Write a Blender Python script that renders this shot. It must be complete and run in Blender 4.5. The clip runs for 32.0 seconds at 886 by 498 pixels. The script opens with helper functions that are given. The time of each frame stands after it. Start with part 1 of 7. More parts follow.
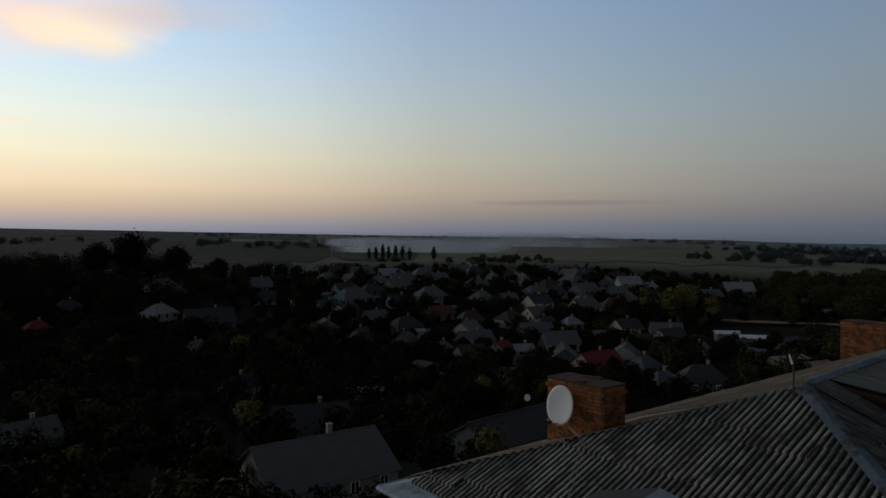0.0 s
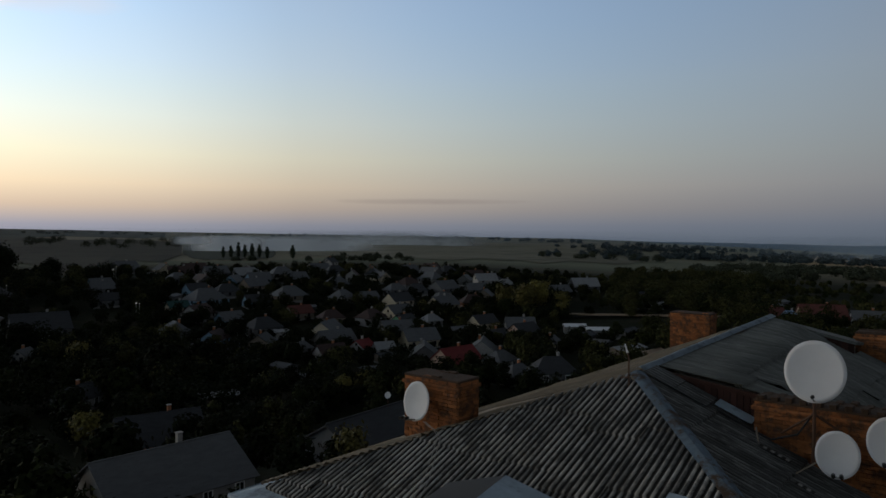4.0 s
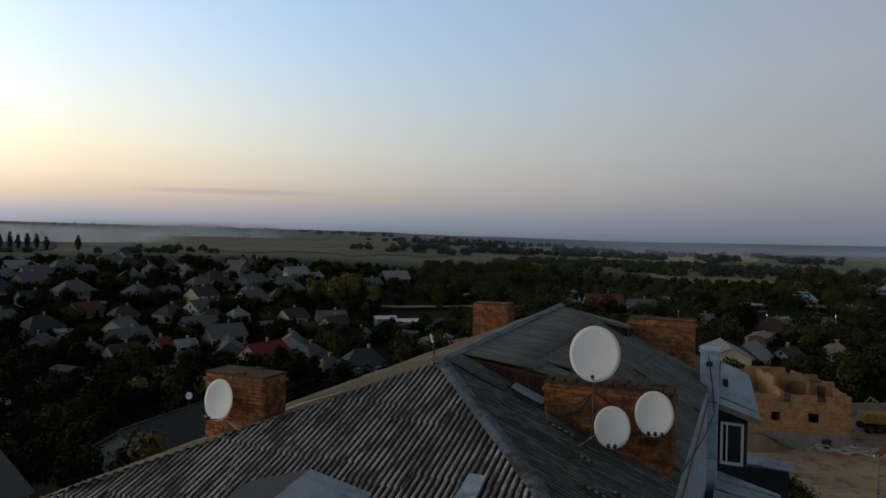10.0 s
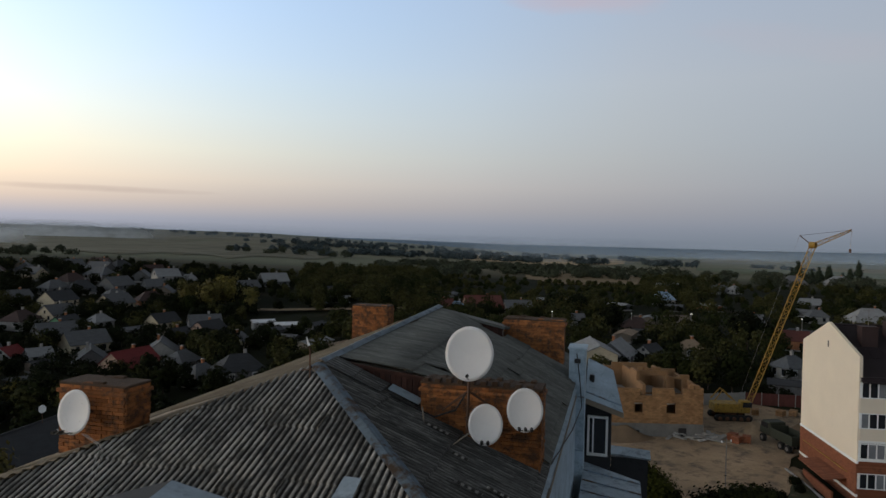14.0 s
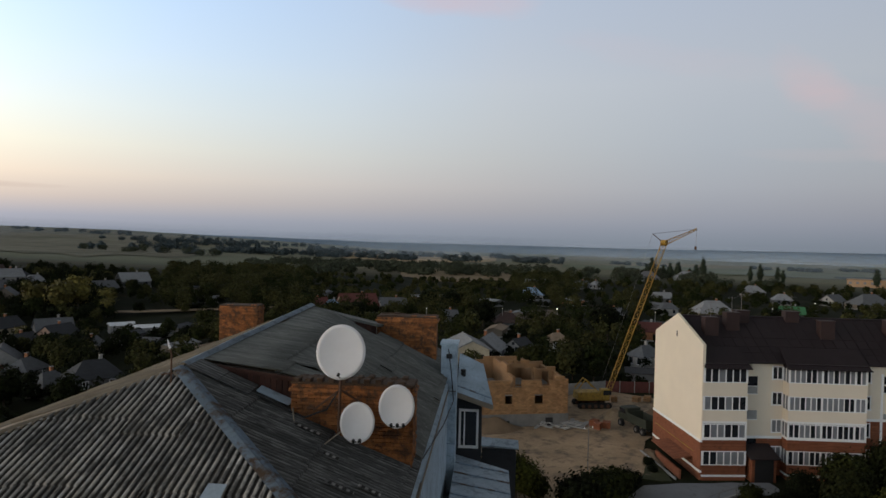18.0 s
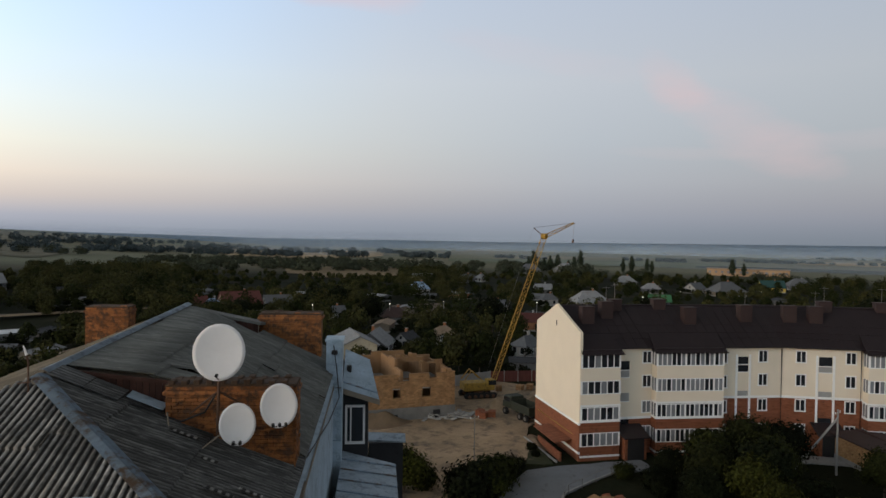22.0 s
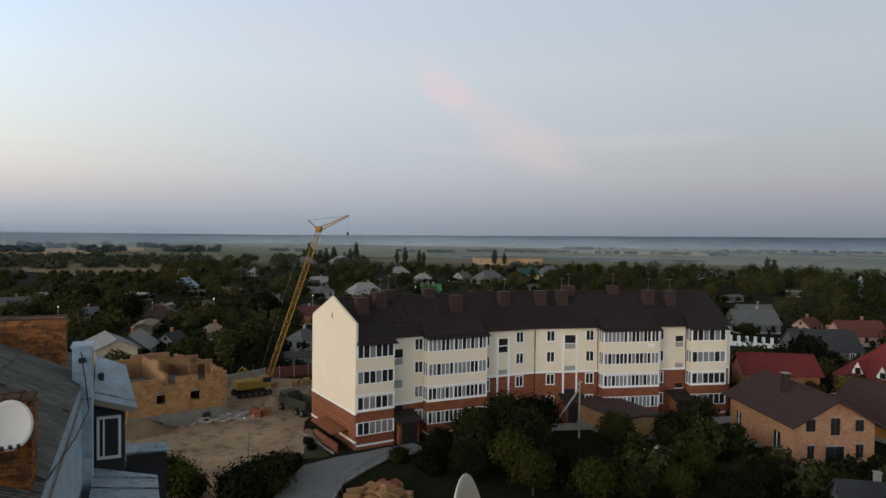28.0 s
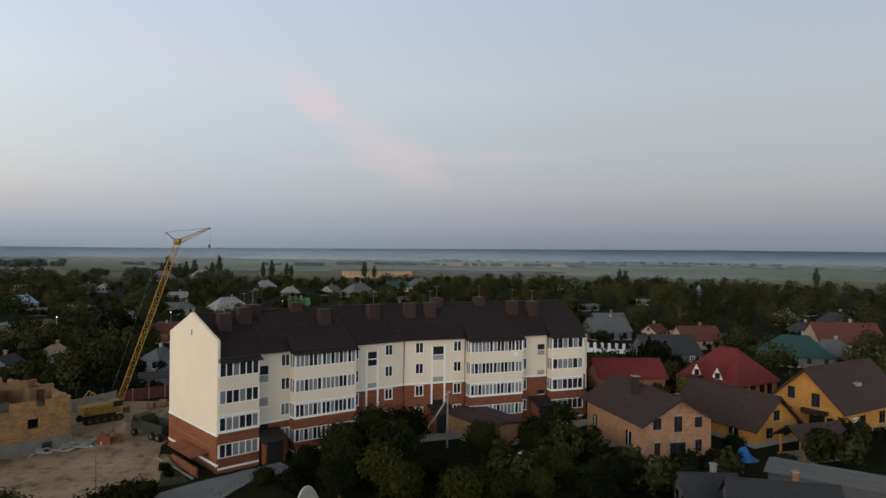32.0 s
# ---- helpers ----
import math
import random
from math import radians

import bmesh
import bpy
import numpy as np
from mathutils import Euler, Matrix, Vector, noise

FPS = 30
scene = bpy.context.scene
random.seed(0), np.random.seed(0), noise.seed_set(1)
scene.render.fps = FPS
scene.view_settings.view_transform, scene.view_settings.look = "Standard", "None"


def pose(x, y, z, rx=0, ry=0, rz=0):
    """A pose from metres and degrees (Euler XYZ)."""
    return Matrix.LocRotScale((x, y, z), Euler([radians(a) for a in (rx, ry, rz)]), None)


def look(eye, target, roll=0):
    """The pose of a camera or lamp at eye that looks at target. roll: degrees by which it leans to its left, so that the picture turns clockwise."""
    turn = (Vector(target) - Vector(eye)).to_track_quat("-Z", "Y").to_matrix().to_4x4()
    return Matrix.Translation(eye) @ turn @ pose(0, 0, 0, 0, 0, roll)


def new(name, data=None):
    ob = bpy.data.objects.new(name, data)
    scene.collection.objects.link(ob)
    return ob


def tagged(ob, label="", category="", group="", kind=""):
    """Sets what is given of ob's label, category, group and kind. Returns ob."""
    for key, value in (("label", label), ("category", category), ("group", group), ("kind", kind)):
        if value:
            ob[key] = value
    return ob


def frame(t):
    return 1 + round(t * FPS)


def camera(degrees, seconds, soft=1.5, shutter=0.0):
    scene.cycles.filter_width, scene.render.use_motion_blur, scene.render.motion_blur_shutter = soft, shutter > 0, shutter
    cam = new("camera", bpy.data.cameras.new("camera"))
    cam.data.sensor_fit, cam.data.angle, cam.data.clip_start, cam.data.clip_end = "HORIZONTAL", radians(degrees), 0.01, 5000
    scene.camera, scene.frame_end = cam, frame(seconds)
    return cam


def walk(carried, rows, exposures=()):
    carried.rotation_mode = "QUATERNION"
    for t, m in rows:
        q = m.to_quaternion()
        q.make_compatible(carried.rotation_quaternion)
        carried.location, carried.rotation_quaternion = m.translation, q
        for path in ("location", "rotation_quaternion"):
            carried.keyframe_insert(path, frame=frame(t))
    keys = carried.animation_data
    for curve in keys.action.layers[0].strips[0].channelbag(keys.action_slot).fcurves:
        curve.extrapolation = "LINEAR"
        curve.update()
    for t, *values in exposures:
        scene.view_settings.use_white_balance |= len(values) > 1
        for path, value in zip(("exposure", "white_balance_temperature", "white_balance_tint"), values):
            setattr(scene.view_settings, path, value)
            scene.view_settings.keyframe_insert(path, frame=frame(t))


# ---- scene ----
PATH = [   # seconds, place, turn
    (0.0, -0.000, 0.000, 24.500, 89.34, -0.09, -0.05),
    (0.5, 0.013, 0.011, 24.492, 89.10, -0.13, -1.55),
    (1.0, 0.020, 0.016, 24.486, 89.10, -0.61, -3.74),
    (1.5, 0.025, 0.006, 24.490, 88.96, -0.34, -5.45),
    (2.0, 0.032, -0.003, 24.497, 89.04, -0.28, -6.82),
    (2.5, 0.042, 0.001, 24.495, 89.07, -0.28, -8.04),
    (3.0, 0.054, 0.007, 24.505, 89.07, -0.33, -9.54),
    (3.5, 0.074, -0.003, 24.500, 89.11, -0.15, -10.67),
    (5.5, 0.089, -0.032, 24.494, 89.59, -0.75, -15.64),
    (6.0, 0.090, -0.042, 24.494, 89.63, -0.84, -17.07),
    (6.5, 0.086, -0.056, 24.493, 89.82, -0.77, -18.22),
    (7.0, 0.095, -0.064, 24.487, 89.68, -1.11, -19.20),
    (7.5, 0.100, -0.057, 24.481, 89.45, -1.98, -19.32),
    (8.0, 0.110, -0.060, 24.481, 89.47, -0.72, -19.97),
    (8.5, 0.113, -0.060, 24.479, 89.67, -1.07, -22.42),
    (9.0, 0.128, -0.055, 24.475, 89.26, -0.90, -24.03),
    (9.5, 0.134, -0.046, 24.485, 89.01, -0.98, -25.62),
    (10.0, 0.129, -0.049, 24.488, 88.76, -0.83, -27.52),
    (10.5, 0.121, -0.053, 24.488, 88.77, -0.66, -29.11),
    (11.0, 0.112, -0.067, 24.486, 88.68, -0.47, -30.55),
    (11.5, 0.127, -0.071, 24.492, 88.98, -0.64, -31.69),
    (12.0, 0.135, -0.092, 24.490, 88.94, -1.01, -32.94),
    (12.5, 0.146, -0.108, 24.487, 88.81, -0.88, -33.93),
    (13.0, 0.148, -0.123, 24.488, 88.88, -0.81, -34.58),
    (13.5, 0.156, -0.136, 24.492, 89.07, -1.08, -35.86),
    (14.0, 0.176, -0.143, 24.495, 89.11, -1.27, -37.46),
    (14.5, 0.189, -0.150, 24.490, 89.03, -1.15, -38.74),
    (16.5, 0.206, -0.180, 24.493, 89.37, -1.47, -44.26),
    (17.0, 0.206, -0.185, 24.490, 89.37, -1.34, -45.80),
    (17.5, 0.207, -0.194, 24.491, 89.29, -1.42, -46.71),
    (18.0, 0.213, -0.207, 24.490, 89.16, -1.36, -47.97),
    (18.5, 0.220, -0.218, 24.494, 88.89, -1.61, -49.49),
    (19.0, 0.221, -0.239, 24.493, 88.93, -1.55, -50.80),
    (19.5, 0.214, -0.253, 24.493, 88.85, -1.51, -52.05),
    (20.0, 0.218, -0.266, 24.497, 88.79, -1.28, -53.28),
    (20.5, 0.219, -0.275, 24.497, 88.90, -1.29, -54.11),
    (21.0, 0.222, -0.280, 24.489, 88.94, -1.15, -55.55),
    (21.5, 0.223, -0.295, 24.488, 88.82, -1.22, -56.80),
    (22.0, 0.227, -0.309, 24.494, 88.91, -0.89, -57.49),
    (22.5, 0.224, -0.326, 24.491, 88.90, -0.84, -58.82),
    (23.0, 0.222, -0.344, 24.497, 88.85, -0.82, -60.58),
    (23.5, 0.211, -0.353, 24.510, 88.70, -0.98, -61.45),
    (24.0, 0.214, -0.358, 24.527, 88.44, -0.66, -62.10),
    (24.5, 0.232, -0.393, 24.528, 88.24, -0.25, -63.65),
    (25.0, 0.230, -0.415, 24.524, 88.20, -0.22, -66.03),
    (25.5, 0.227, -0.433, 24.517, 88.34, -0.42, -68.14),
    (27.5, 0.200, -0.495, 24.523, 88.55, -0.75, -74.77),
    (28.0, 0.192, -0.502, 24.547, 88.52, -0.65, -76.24),
    (28.5, 0.171, -0.528, 24.530, 88.70, -0.70, -77.46),
    (29.0, 0.161, -0.557, 24.521, 88.74, -1.10, -79.27),
    (29.5, 0.152, -0.574, 24.535, 88.94, -1.05, -80.87),
    (30.0, 0.148, -0.593, 24.560, 88.93, -0.49, -82.43),
    (30.5, 0.146, -0.610, 24.572, 89.20, -0.65, -83.41),
    (31.0, 0.140, -0.626, 24.578, 89.49, -0.45, -84.45),
    (31.5, 0.128, -0.637, 24.561, 89.73, -0.23, -85.72),
    (32.0, 0.119, -0.646, 24.554, 89.73, -0.70, -87.19),
]
SKY, SUN = 1.0, 1.0
EXPOSURES = [   # seconds, stops, kelvin, tint
    (0.0, -1.8, 5950, 9), (3.0, -1.57, 5950, 9), (6.0, -1.3, 6050, 9), (9.0, -0.98, 6150, 10), (13.0, -0.63, 6250, 11), (19.0, -0.34, 6450, 12), (23.0, -0.17, 6500, 11), (28.0, 0.0, 6500, 10), (32.0, -0.04, 6450, 10)]
cam = camera(66.28, 32.0)
walk(cam, [(t, pose(*p)) for t, *p in PATH], EXPOSURES)

# ---- world and light ----
world = bpy.data.worlds.new("dusk")
scene.world = world
world.use_nodes = True


def wire(tree, kind, **sockets):
    """A node with its inputs set or linked."""
    node = tree.nodes.new(kind)
    for key, value in sockets.items():
        socket = node.inputs[int(key[1:])] if key[0] == "i" and key[1:].isdigit() else node.inputs[key]
        if isinstance(value, bpy.types.NodeSocket):
            tree.links.new(value, socket)
        else:
            socket.default_value = value
    return node


def math_node(tree, op, a, b=0.0, c=0.0):
    node = wire(tree, "ShaderNodeMath", i0=a, i1=b, i2=c)
    node.operation = op
    return node.outputs[0]


def ramp(tree, value, *stops):
    node = wire(tree, "ShaderNodeValToRGB", Fac=value)
    el = node.color_ramp.elements
    while len(el) < len(stops):
        el.new(1.0)
    for s, (at, col) in zip(el, stops):
        s.position, s.color = at, (*col, 1)
    return node.outputs[0]


def blend(tree, fac, a, b, how="MIX"):
    node = tree.nodes.new("ShaderNodeMix")
    node.data_type, node.blend_type = "RGBA", how
    for socket, value in ((node.inputs[0], fac), (node.inputs[6], a), (node.inputs[7], b)):
        if isinstance(value, bpy.types.NodeSocket):
            tree.links.new(value, socket)
        else:
            socket.default_value = value if isinstance(value, float) else (*value, 1)
    return node.outputs[2]


SUN_AZ, SUN_EL = 62.0, 7.0      # degrees to the left of the +y axis, and above the horizon
wt = world.node_tree
wt.nodes.clear()
sky = wt.nodes.new("ShaderNodeTexSky")
sky.sky_type, sky.sun_disc = "NISHITA", False
sky.sun_elevation, sky.sun_rotation = radians(1.0), radians(-SUN_AZ)
sky.air_density, sky.dust_density, sky.ozone_density = 1.2, 1.5, 1.5
way = wt.nodes.new("ShaderNodeTexCoord").outputs["Generated"]
xyz = wire(wt, "ShaderNodeSeparateXYZ", Vector=way).outputs
# dusk gradient: warm band low down, pale above it, blue overhead; warmer towards the sunset
level = math_node(wt, "MULTIPLY_ADD", xyz[2], 1.0, 0.0)
warm_side = ramp(wt, level, (0.0, (0.21, 0.23, 0.28)), (0.02, (0.31, 0.30, 0.33)), (0.045, (0.63, 0.47, 0.33)), (0.075, (0.90, 0.68, 0.43)), (0.115, (0.96, 0.84, 0.57)), (0.165, (0.88, 0.88, 0.73)),
                 (0.205, (0.77, 0.85, 0.81)), (0.24, (0.69, 0.81, 0.88)), (0.30, (0.58, 0.74, 0.90)), (0.36, (0.51, 0.66, 0.86)), (0.46, (0.205, 0.205, 0.20)), (1.0, (0.050, 0.053, 0.056)))
cool_side = ramp(wt, level, (0.0, (0.28, 0.327, 0.385)), (0.03, (0.348, 0.405, 0.48)), (0.08, (0.445, 0.50, 0.575)), (0.14, (0.50, 0.56, 0.635)),
                 (0.22, (0.565, 0.612, 0.68)), (0.36, (0.515, 0.59, 0.715)), (0.46, (0.255, 0.24, 0.215)), (1.0, (0.070, 0.066, 0.060)))
toward = math_node(wt, "MULTIPLY", xyz[0], -math.sin(radians(SUN_AZ)))
toward = math_node(wt, "MULTIPLY_ADD", xyz[1], math.cos(radians(SUN_AZ)), toward)
side = math_node(wt, "MULTIPLY_ADD", toward, 0.68, 0.45)
side.node.use_clamp = True
dusk = blend(wt, side, cool_side, warm_side)
# brighter towards the sunset
gain = ramp(wt, math_node(wt, "MULTIPLY_ADD", toward, 0.5, 0.5), *[(q, (v / 4,) * 3) for q, v in ((0.0, 0.75), (0.06, 0.84), (0.16, 0.99), (0.28, 1.07), (0.40, 1.25), (0.57, 1.52), (0.735, 2.1), (0.81, 2.6), (0.925, 3.55), (1.0, 3.7))])
gain.node.color_ramp.interpolation = "B_SPLINE"
dusk = blend(wt, 1.0, dusk, blend(wt, 1.0, gain, (4.0, 4.0, 4.0), "MULTIPLY"), "MULTIPLY")
# deeper blue high up across the sunset's flank
flank = math_node(wt, "SUBTRACT", 1.0, math_node(wt, "MULTIPLY", math_node(wt, "POWER", math_node(wt, "ABSOLUTE", math_node(wt, "ADD", toward, 0.0)), 2.0), 6.0))
flank.node.use_clamp = True
high = math_node(wt, "MULTIPLY", xyz[2], 4.0)
high.node.use_clamp = True
dusk = blend(wt, math_node(wt, "MULTIPLY", flank, high), dusk, blend(wt, 1.0, dusk, (0.91, 1.0, 1.08), "MULTIPLY"))
# thin evening clouds, lit pink from below
turn = math_node(wt, "ARCTAN2", math_node(wt, "MULTIPLY", xyz[0], -1.0), xyz[1])
lift = math_node(wt, "ARCSINE", xyz[2])
wisps = wire(wt, "ShaderNodeTexNoise", Vector=wire(wt, "ShaderNodeMapping", Vector=way, Scale=(5, 5, 16)).outputs[0], Scale=1.0, Detail=6.0, Roughness=0.6).outputs[0]


def cloud(under, az, el, wide, high, slope, col, thick):
    da = math_node(wt, "MULTIPLY_ADD", turn, 1.0, -radians(az))
    de = math_node(wt, "SUBTRACT", math_node(wt, "ADD", lift, -radians(el)), math_node(wt, "MULTIPLY", da, slope))
    q = math_node(wt, "ADD", math_node(wt, "POWER", math_node(wt, "ABSOLUTE", math_node(wt, "DIVIDE", da, radians(wide))), 2.0),
                  math_node(wt, "POWER", math_node(wt, "ABSOLUTE", math_node(wt, "DIVIDE", de, radians(high))), 2.0))
    body = math_node(wt, "SUBTRACT", math_node(wt, "MULTIPLY_ADD", wisps, 2.6, -0.3), q)
    soft = math_node(wt, "MULTIPLY", body, thick)
    soft.node.use_clamp = True
    return blend(wt, soft, under, col)


dusk = cloud(dusk, 30, 15.4, 9.5, 3.2, -0.10, (3.6, 2.6, 2.0), 0.8)
dusk = cloud(dusk, 28, 15.0, 5.0, 1.6, 0.0, (3.9, 3.2, 1.9), 0.45)
dusk = cloud(dusk, 20, 17.3, 9.0, 1.6, -0.1, (2.2, 1.9, 1.8), 0.45)
dusk = cloud(dusk, 32, 8.6, 1.6, 0.35, 0.0, (3.4, 2.8, 1.9), 0.6)
dusk = cloud(dusk, -49, 19.3, 7.0, 1.5, 0.05, (0.82, 0.60, 0.62), 0.5)
dusk = cloud(dusk, -76, 12.3, 3.0, 2.2, 0.5, (0.78, 0.56, 0.58), 0.27)
dusk = cloud(dusk, -81, 8.6, 7.0, 2.6, 0.45, (0.76, 0.55, 0.58), 0.26)
dusk = cloud(dusk, -76, 6.9, 7.0, 0.6, 0.05, (0.68, 0.57, 0.60), 0.15)
dusk = cloud(dusk, -66, 14.6, 9.0, 1.5, 0.18, (0.74, 0.60, 0.64), 0.2)
dusk = cloud(dusk, -92, 7.4, 8.0, 0.9, -0.03, (0.66, 0.55, 0.60), 0.18)
dusk = cloud(dusk, -12, 3.2, 9.0, 0.28, 0.0, (0.62, 0.50, 0.46), 0.35)
glow = wire(wt, "ShaderNodeBackground", Color=dusk, Strength=SKY)
nish = wire(wt, "ShaderNodeBackground", Color=sky.outputs[0], Strength=0.08)
both = wire(wt, "ShaderNodeAddShader", i0=glow.outputs[0], i1=nish.outputs[0])
wt.links.new(both.outputs[0], wt.nodes.new("ShaderNodeOutputWorld").inputs["Surface"])

sun = new("sun", bpy.data.lights.new("sun", "SUN"))
sun.data.energy, sun.data.angle, sun.data.color = SUN, radians(35), (1.0, 0.74, 0.50)
sun.matrix_world = look((-math.sin(radians(SUN_AZ)) * 50, math.cos(radians(SUN_AZ)) * 50, 50 * math.tan(radians(SUN_EL)) + 24), (0, 0, 24))

# ---- small helpers ----
def ground_z(x, y):
    """Height of the land: level round the yard, a slope with the older houses, far hills."""
    d = math.hypot(x, y)
    az = math.degrees(math.atan2(-x, y))
    k = min(max((az + 36) / 28, 0), 1)
    k = k * k * (3 - 2 * k)
    dip = min(max((d - 60) / 55, 0), 1)
    s1 = min(max((d - 160) / 190, 0), 1)
    s2 = min(max((d - 520) / 2500, 0), 1)
    top = 47 + 0.72 * min(az, 40) if az > -23 else max(-30.0, 30.4 + (az + 23) * 2.7)
    near = k * (14.0 * s1 * s1 * (3 - 2 * s1) - 6.0 * dip * dip * (3 - 2 * dip))
    far = (top - 8.0 * k) * s2
    return near + far + 6 * s2 * (1 - s2) * math.sin(x / 310.0) * math.sin(y / 270.0 + 1)


def material(name, base, rough=0.85, metal=0.0, vary=0.25, scale=1.2, fine=18.0, bump=0.15, stain=None, stain_at=0.55, stretch=(1, 1, 1), spec=0.3, piece=0.0, furrow=None, islands=0.0, whole=False, groove=1.0, courses=False):
    """Painted or raw surface: colour with broad and fine unevenness, stains and relief."""
    m = bpy.data.materials.new(name)
    m.use_nodes = True
    nt = m.node_tree
    b = nt.nodes["Principled BSDF"]
    co = nt.nodes.new("ShaderNodeTexCoord").outputs["Object"]
    if whole:      # one pattern across all the pieces
        co = nt.nodes.new("ShaderNodeNewGeometry").outputs["Position"]
    mp = wire(nt, "ShaderNodeMapping", Vector=co, Scale=stretch).outputs[0]
    n1 = wire(nt, "ShaderNodeTexNoise", Vector=mp, Scale=scale, Detail=5.0, Roughness=0.6).outputs[0]
    n2 = wire(nt, "ShaderNodeTexNoise", Vector=mp, Scale=fine, Detail=4.0, Roughness=0.7).outputs[0]
    lum = math_node(nt, "MULTIPLY_ADD", n1, vary * 2.4, 1 - vary * 1.2)
    lum = math_node(nt, "MULTIPLY", lum, math_node(nt, "MULTIPLY_ADD", n2, vary * 1.2, 1 - vary * 0.6))
    if piece:
        rnd = nt.nodes.new("ShaderNodeObjectInfo").outputs["Random"]
        lum = math_node(nt, "MULTIPLY", lum, math_node(nt, "MULTIPLY_ADD", rnd, piece * 2, 1 - piece))
    if islands:
        isl = nt.nodes.new("ShaderNodeNewGeometry").outputs["Random Per Island"]
        lum = math_node(nt, "MULTIPLY", lum, math_node(nt, "MULTIPLY_ADD", isl, islands * 2, 1 - islands))
    col = blend(nt, 1.0, base, lum, "MULTIPLY")
    if stain:
        n3 = wire(nt, "ShaderNodeTexNoise", Vector=mp, Scale=scale * 2.7, Detail=7.0, Roughness=0.7).outputs[0]
        mask = ramp(nt, n3, (stain_at, (0, 0, 0)), (stain_at + 0.13, (1, 1, 1)))
        col = blend(nt, mask, col, stain)
    if courses:      # brick courses over walls of any heading
        at = wire(nt, "ShaderNodeSeparateXYZ", Vector=co).outputs
        flat = wire(nt, "ShaderNodeCombineXYZ", X=math_node(nt, "ADD", at[0], at[1]), Y=at[2]).outputs[0]
        bt = wire(nt, "ShaderNodeTexBrick", Vector=flat, Color1=(1, 1, 1, 1), Color2=(0.62, 0.56, 0.52, 1), Mortar=(0.72, 0.74, 0.76, 1), Scale=1.0, **{"Mortar Size": 0.008, "Brick Width": 0.26, "Row Height": 0.085})
        col = blend(nt, 1.0, col, bt.outputs["Color"], "MULTIPLY")
    # corrugation: colour goes darker along the troughs, with uneven edges
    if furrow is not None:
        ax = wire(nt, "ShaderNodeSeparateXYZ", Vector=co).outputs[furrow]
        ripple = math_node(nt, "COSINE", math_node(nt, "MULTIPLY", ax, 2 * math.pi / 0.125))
        trough_mask = math_node(nt, "MULTIPLY_ADD", ripple, -0.5, math_node(nt, "MULTIPLY_ADD", n2, 0.9, -0.05))
        col = blend(nt, ramp(nt, trough_mask, (0.12, (0, 0, 0)), (0.62, (groove, groove, groove))), col, (0.026, 0.025, 0.023))
    nt.links.new(col, b.inputs["Base Color"])
    b.inputs["Roughness"].default_value, b.inputs["Metallic"].default_value = rough, metal
    b.inputs["Specular IOR Level"].default_value = spec
    if bump:
        bp = wire(nt, "ShaderNodeBump", Height=n2, Strength=bump, Distance=0.02).outputs[0]
        nt.links.new(bp, b.inputs["Normal"])
    return m


def glass(name, base, rough=0.08):
    m = material(name, base, rough, 0, 0.3, 0.8, 3.0, 0.0, spec=0.7)
    return m


def lamp_material(name, col, power):
    m = bpy.data.materials.new(name)
    m.use_nodes = True
    b = m.node_tree.nodes["Principled BSDF"]
    b.inputs["Base Color"].default_value = (*col, 1)
    b.inputs["Emission Color"].default_value = (*col, 1)
    b.inputs["Emission Strength"].default_value = power
    return m


def mesh_of(name, bm, mat, smooth=False):
    me = bpy.data.meshes.new(name)
    bm.to_mesh(me)
    bm.free()
    me.materials.append(mat)
    if smooth:
        me.polygons.foreach_set("use_smooth", [True] * len(me.polygons))
    return me


def part(name, bm, mat, parent, label="", smooth=False):
    ob = new(name, mesh_of(name, bm, mat, smooth))
    ob.parent = parent
    if label:
        tagged(ob, label)
    return ob


def shared(name, me, parent, m):
    ob = new(name, me)
    ob.parent = parent
    ob.matrix_local = m
    return ob


def thing(name, m, label, category, group="", kind=""):
    ob = new(name)
    ob.empty_display_size = 0.2
    ob.matrix_world = m
    return tagged(ob, label, category, group, kind)


def box(x0, x1, y0, y1, z0, z1, bevel=0.0, bm=None):
    own = bm is None
    bm = bm or bmesh.new()
    r = bmesh.ops.create_cube(bm, size=1)
    for v in r["verts"]:
        v.co = Vector(((x0 + x1) / 2 + v.co.x * (x1 - x0), (y0 + y1) / 2 + v.co.y * (y1 - y0), (z0 + z1) / 2 + v.co.z * (z1 - z0)))
    if bevel:
        bmesh.ops.bevel(bm, geom=list({e for v in r["verts"] for e in v.link_edges}), offset=bevel, segments=1, affect="EDGES")
    return bm


def prism(pts, y0, y1, bm=None):
    """A solid with the outline pts in x and z, from y0 to y1."""
    bm = bm or bmesh.new()
    a = [bm.verts.new((x, y0, z)) for x, z in pts]
    b = [bm.verts.new((x, y1, z)) for x, z in pts]
    bm.faces.new(a)
    bm.faces.new(b[::-1])
    for i in range(len(a)):
        j = (i + 1) % len(a)
        bm.faces.new((a[i], b[i], b[j], a[j]))
    bmesh.ops.recalc_face_normals(bm, faces=bm.faces)
    return bm


def slab(corners, thick, bm=None):
    """A sheet of even thickness over planar corners (any orientation)."""
    bm = bm or bmesh.new()
    c = [Vector(p) for p in corners]
    n = (c[1] - c[0]).cross(c[2] - c[0]).normalized()
    a = [bm.verts.new(p) for p in c]
    b = [bm.verts.new(p - n * thick) for p in c]
    bm.faces.new(a)
    bm.faces.new(b[::-1])
    for i in range(len(a)):
        j = (i + 1) % len(a)
        bm.faces.new((a[j], a[i], b[i], b[j]))
    return bm


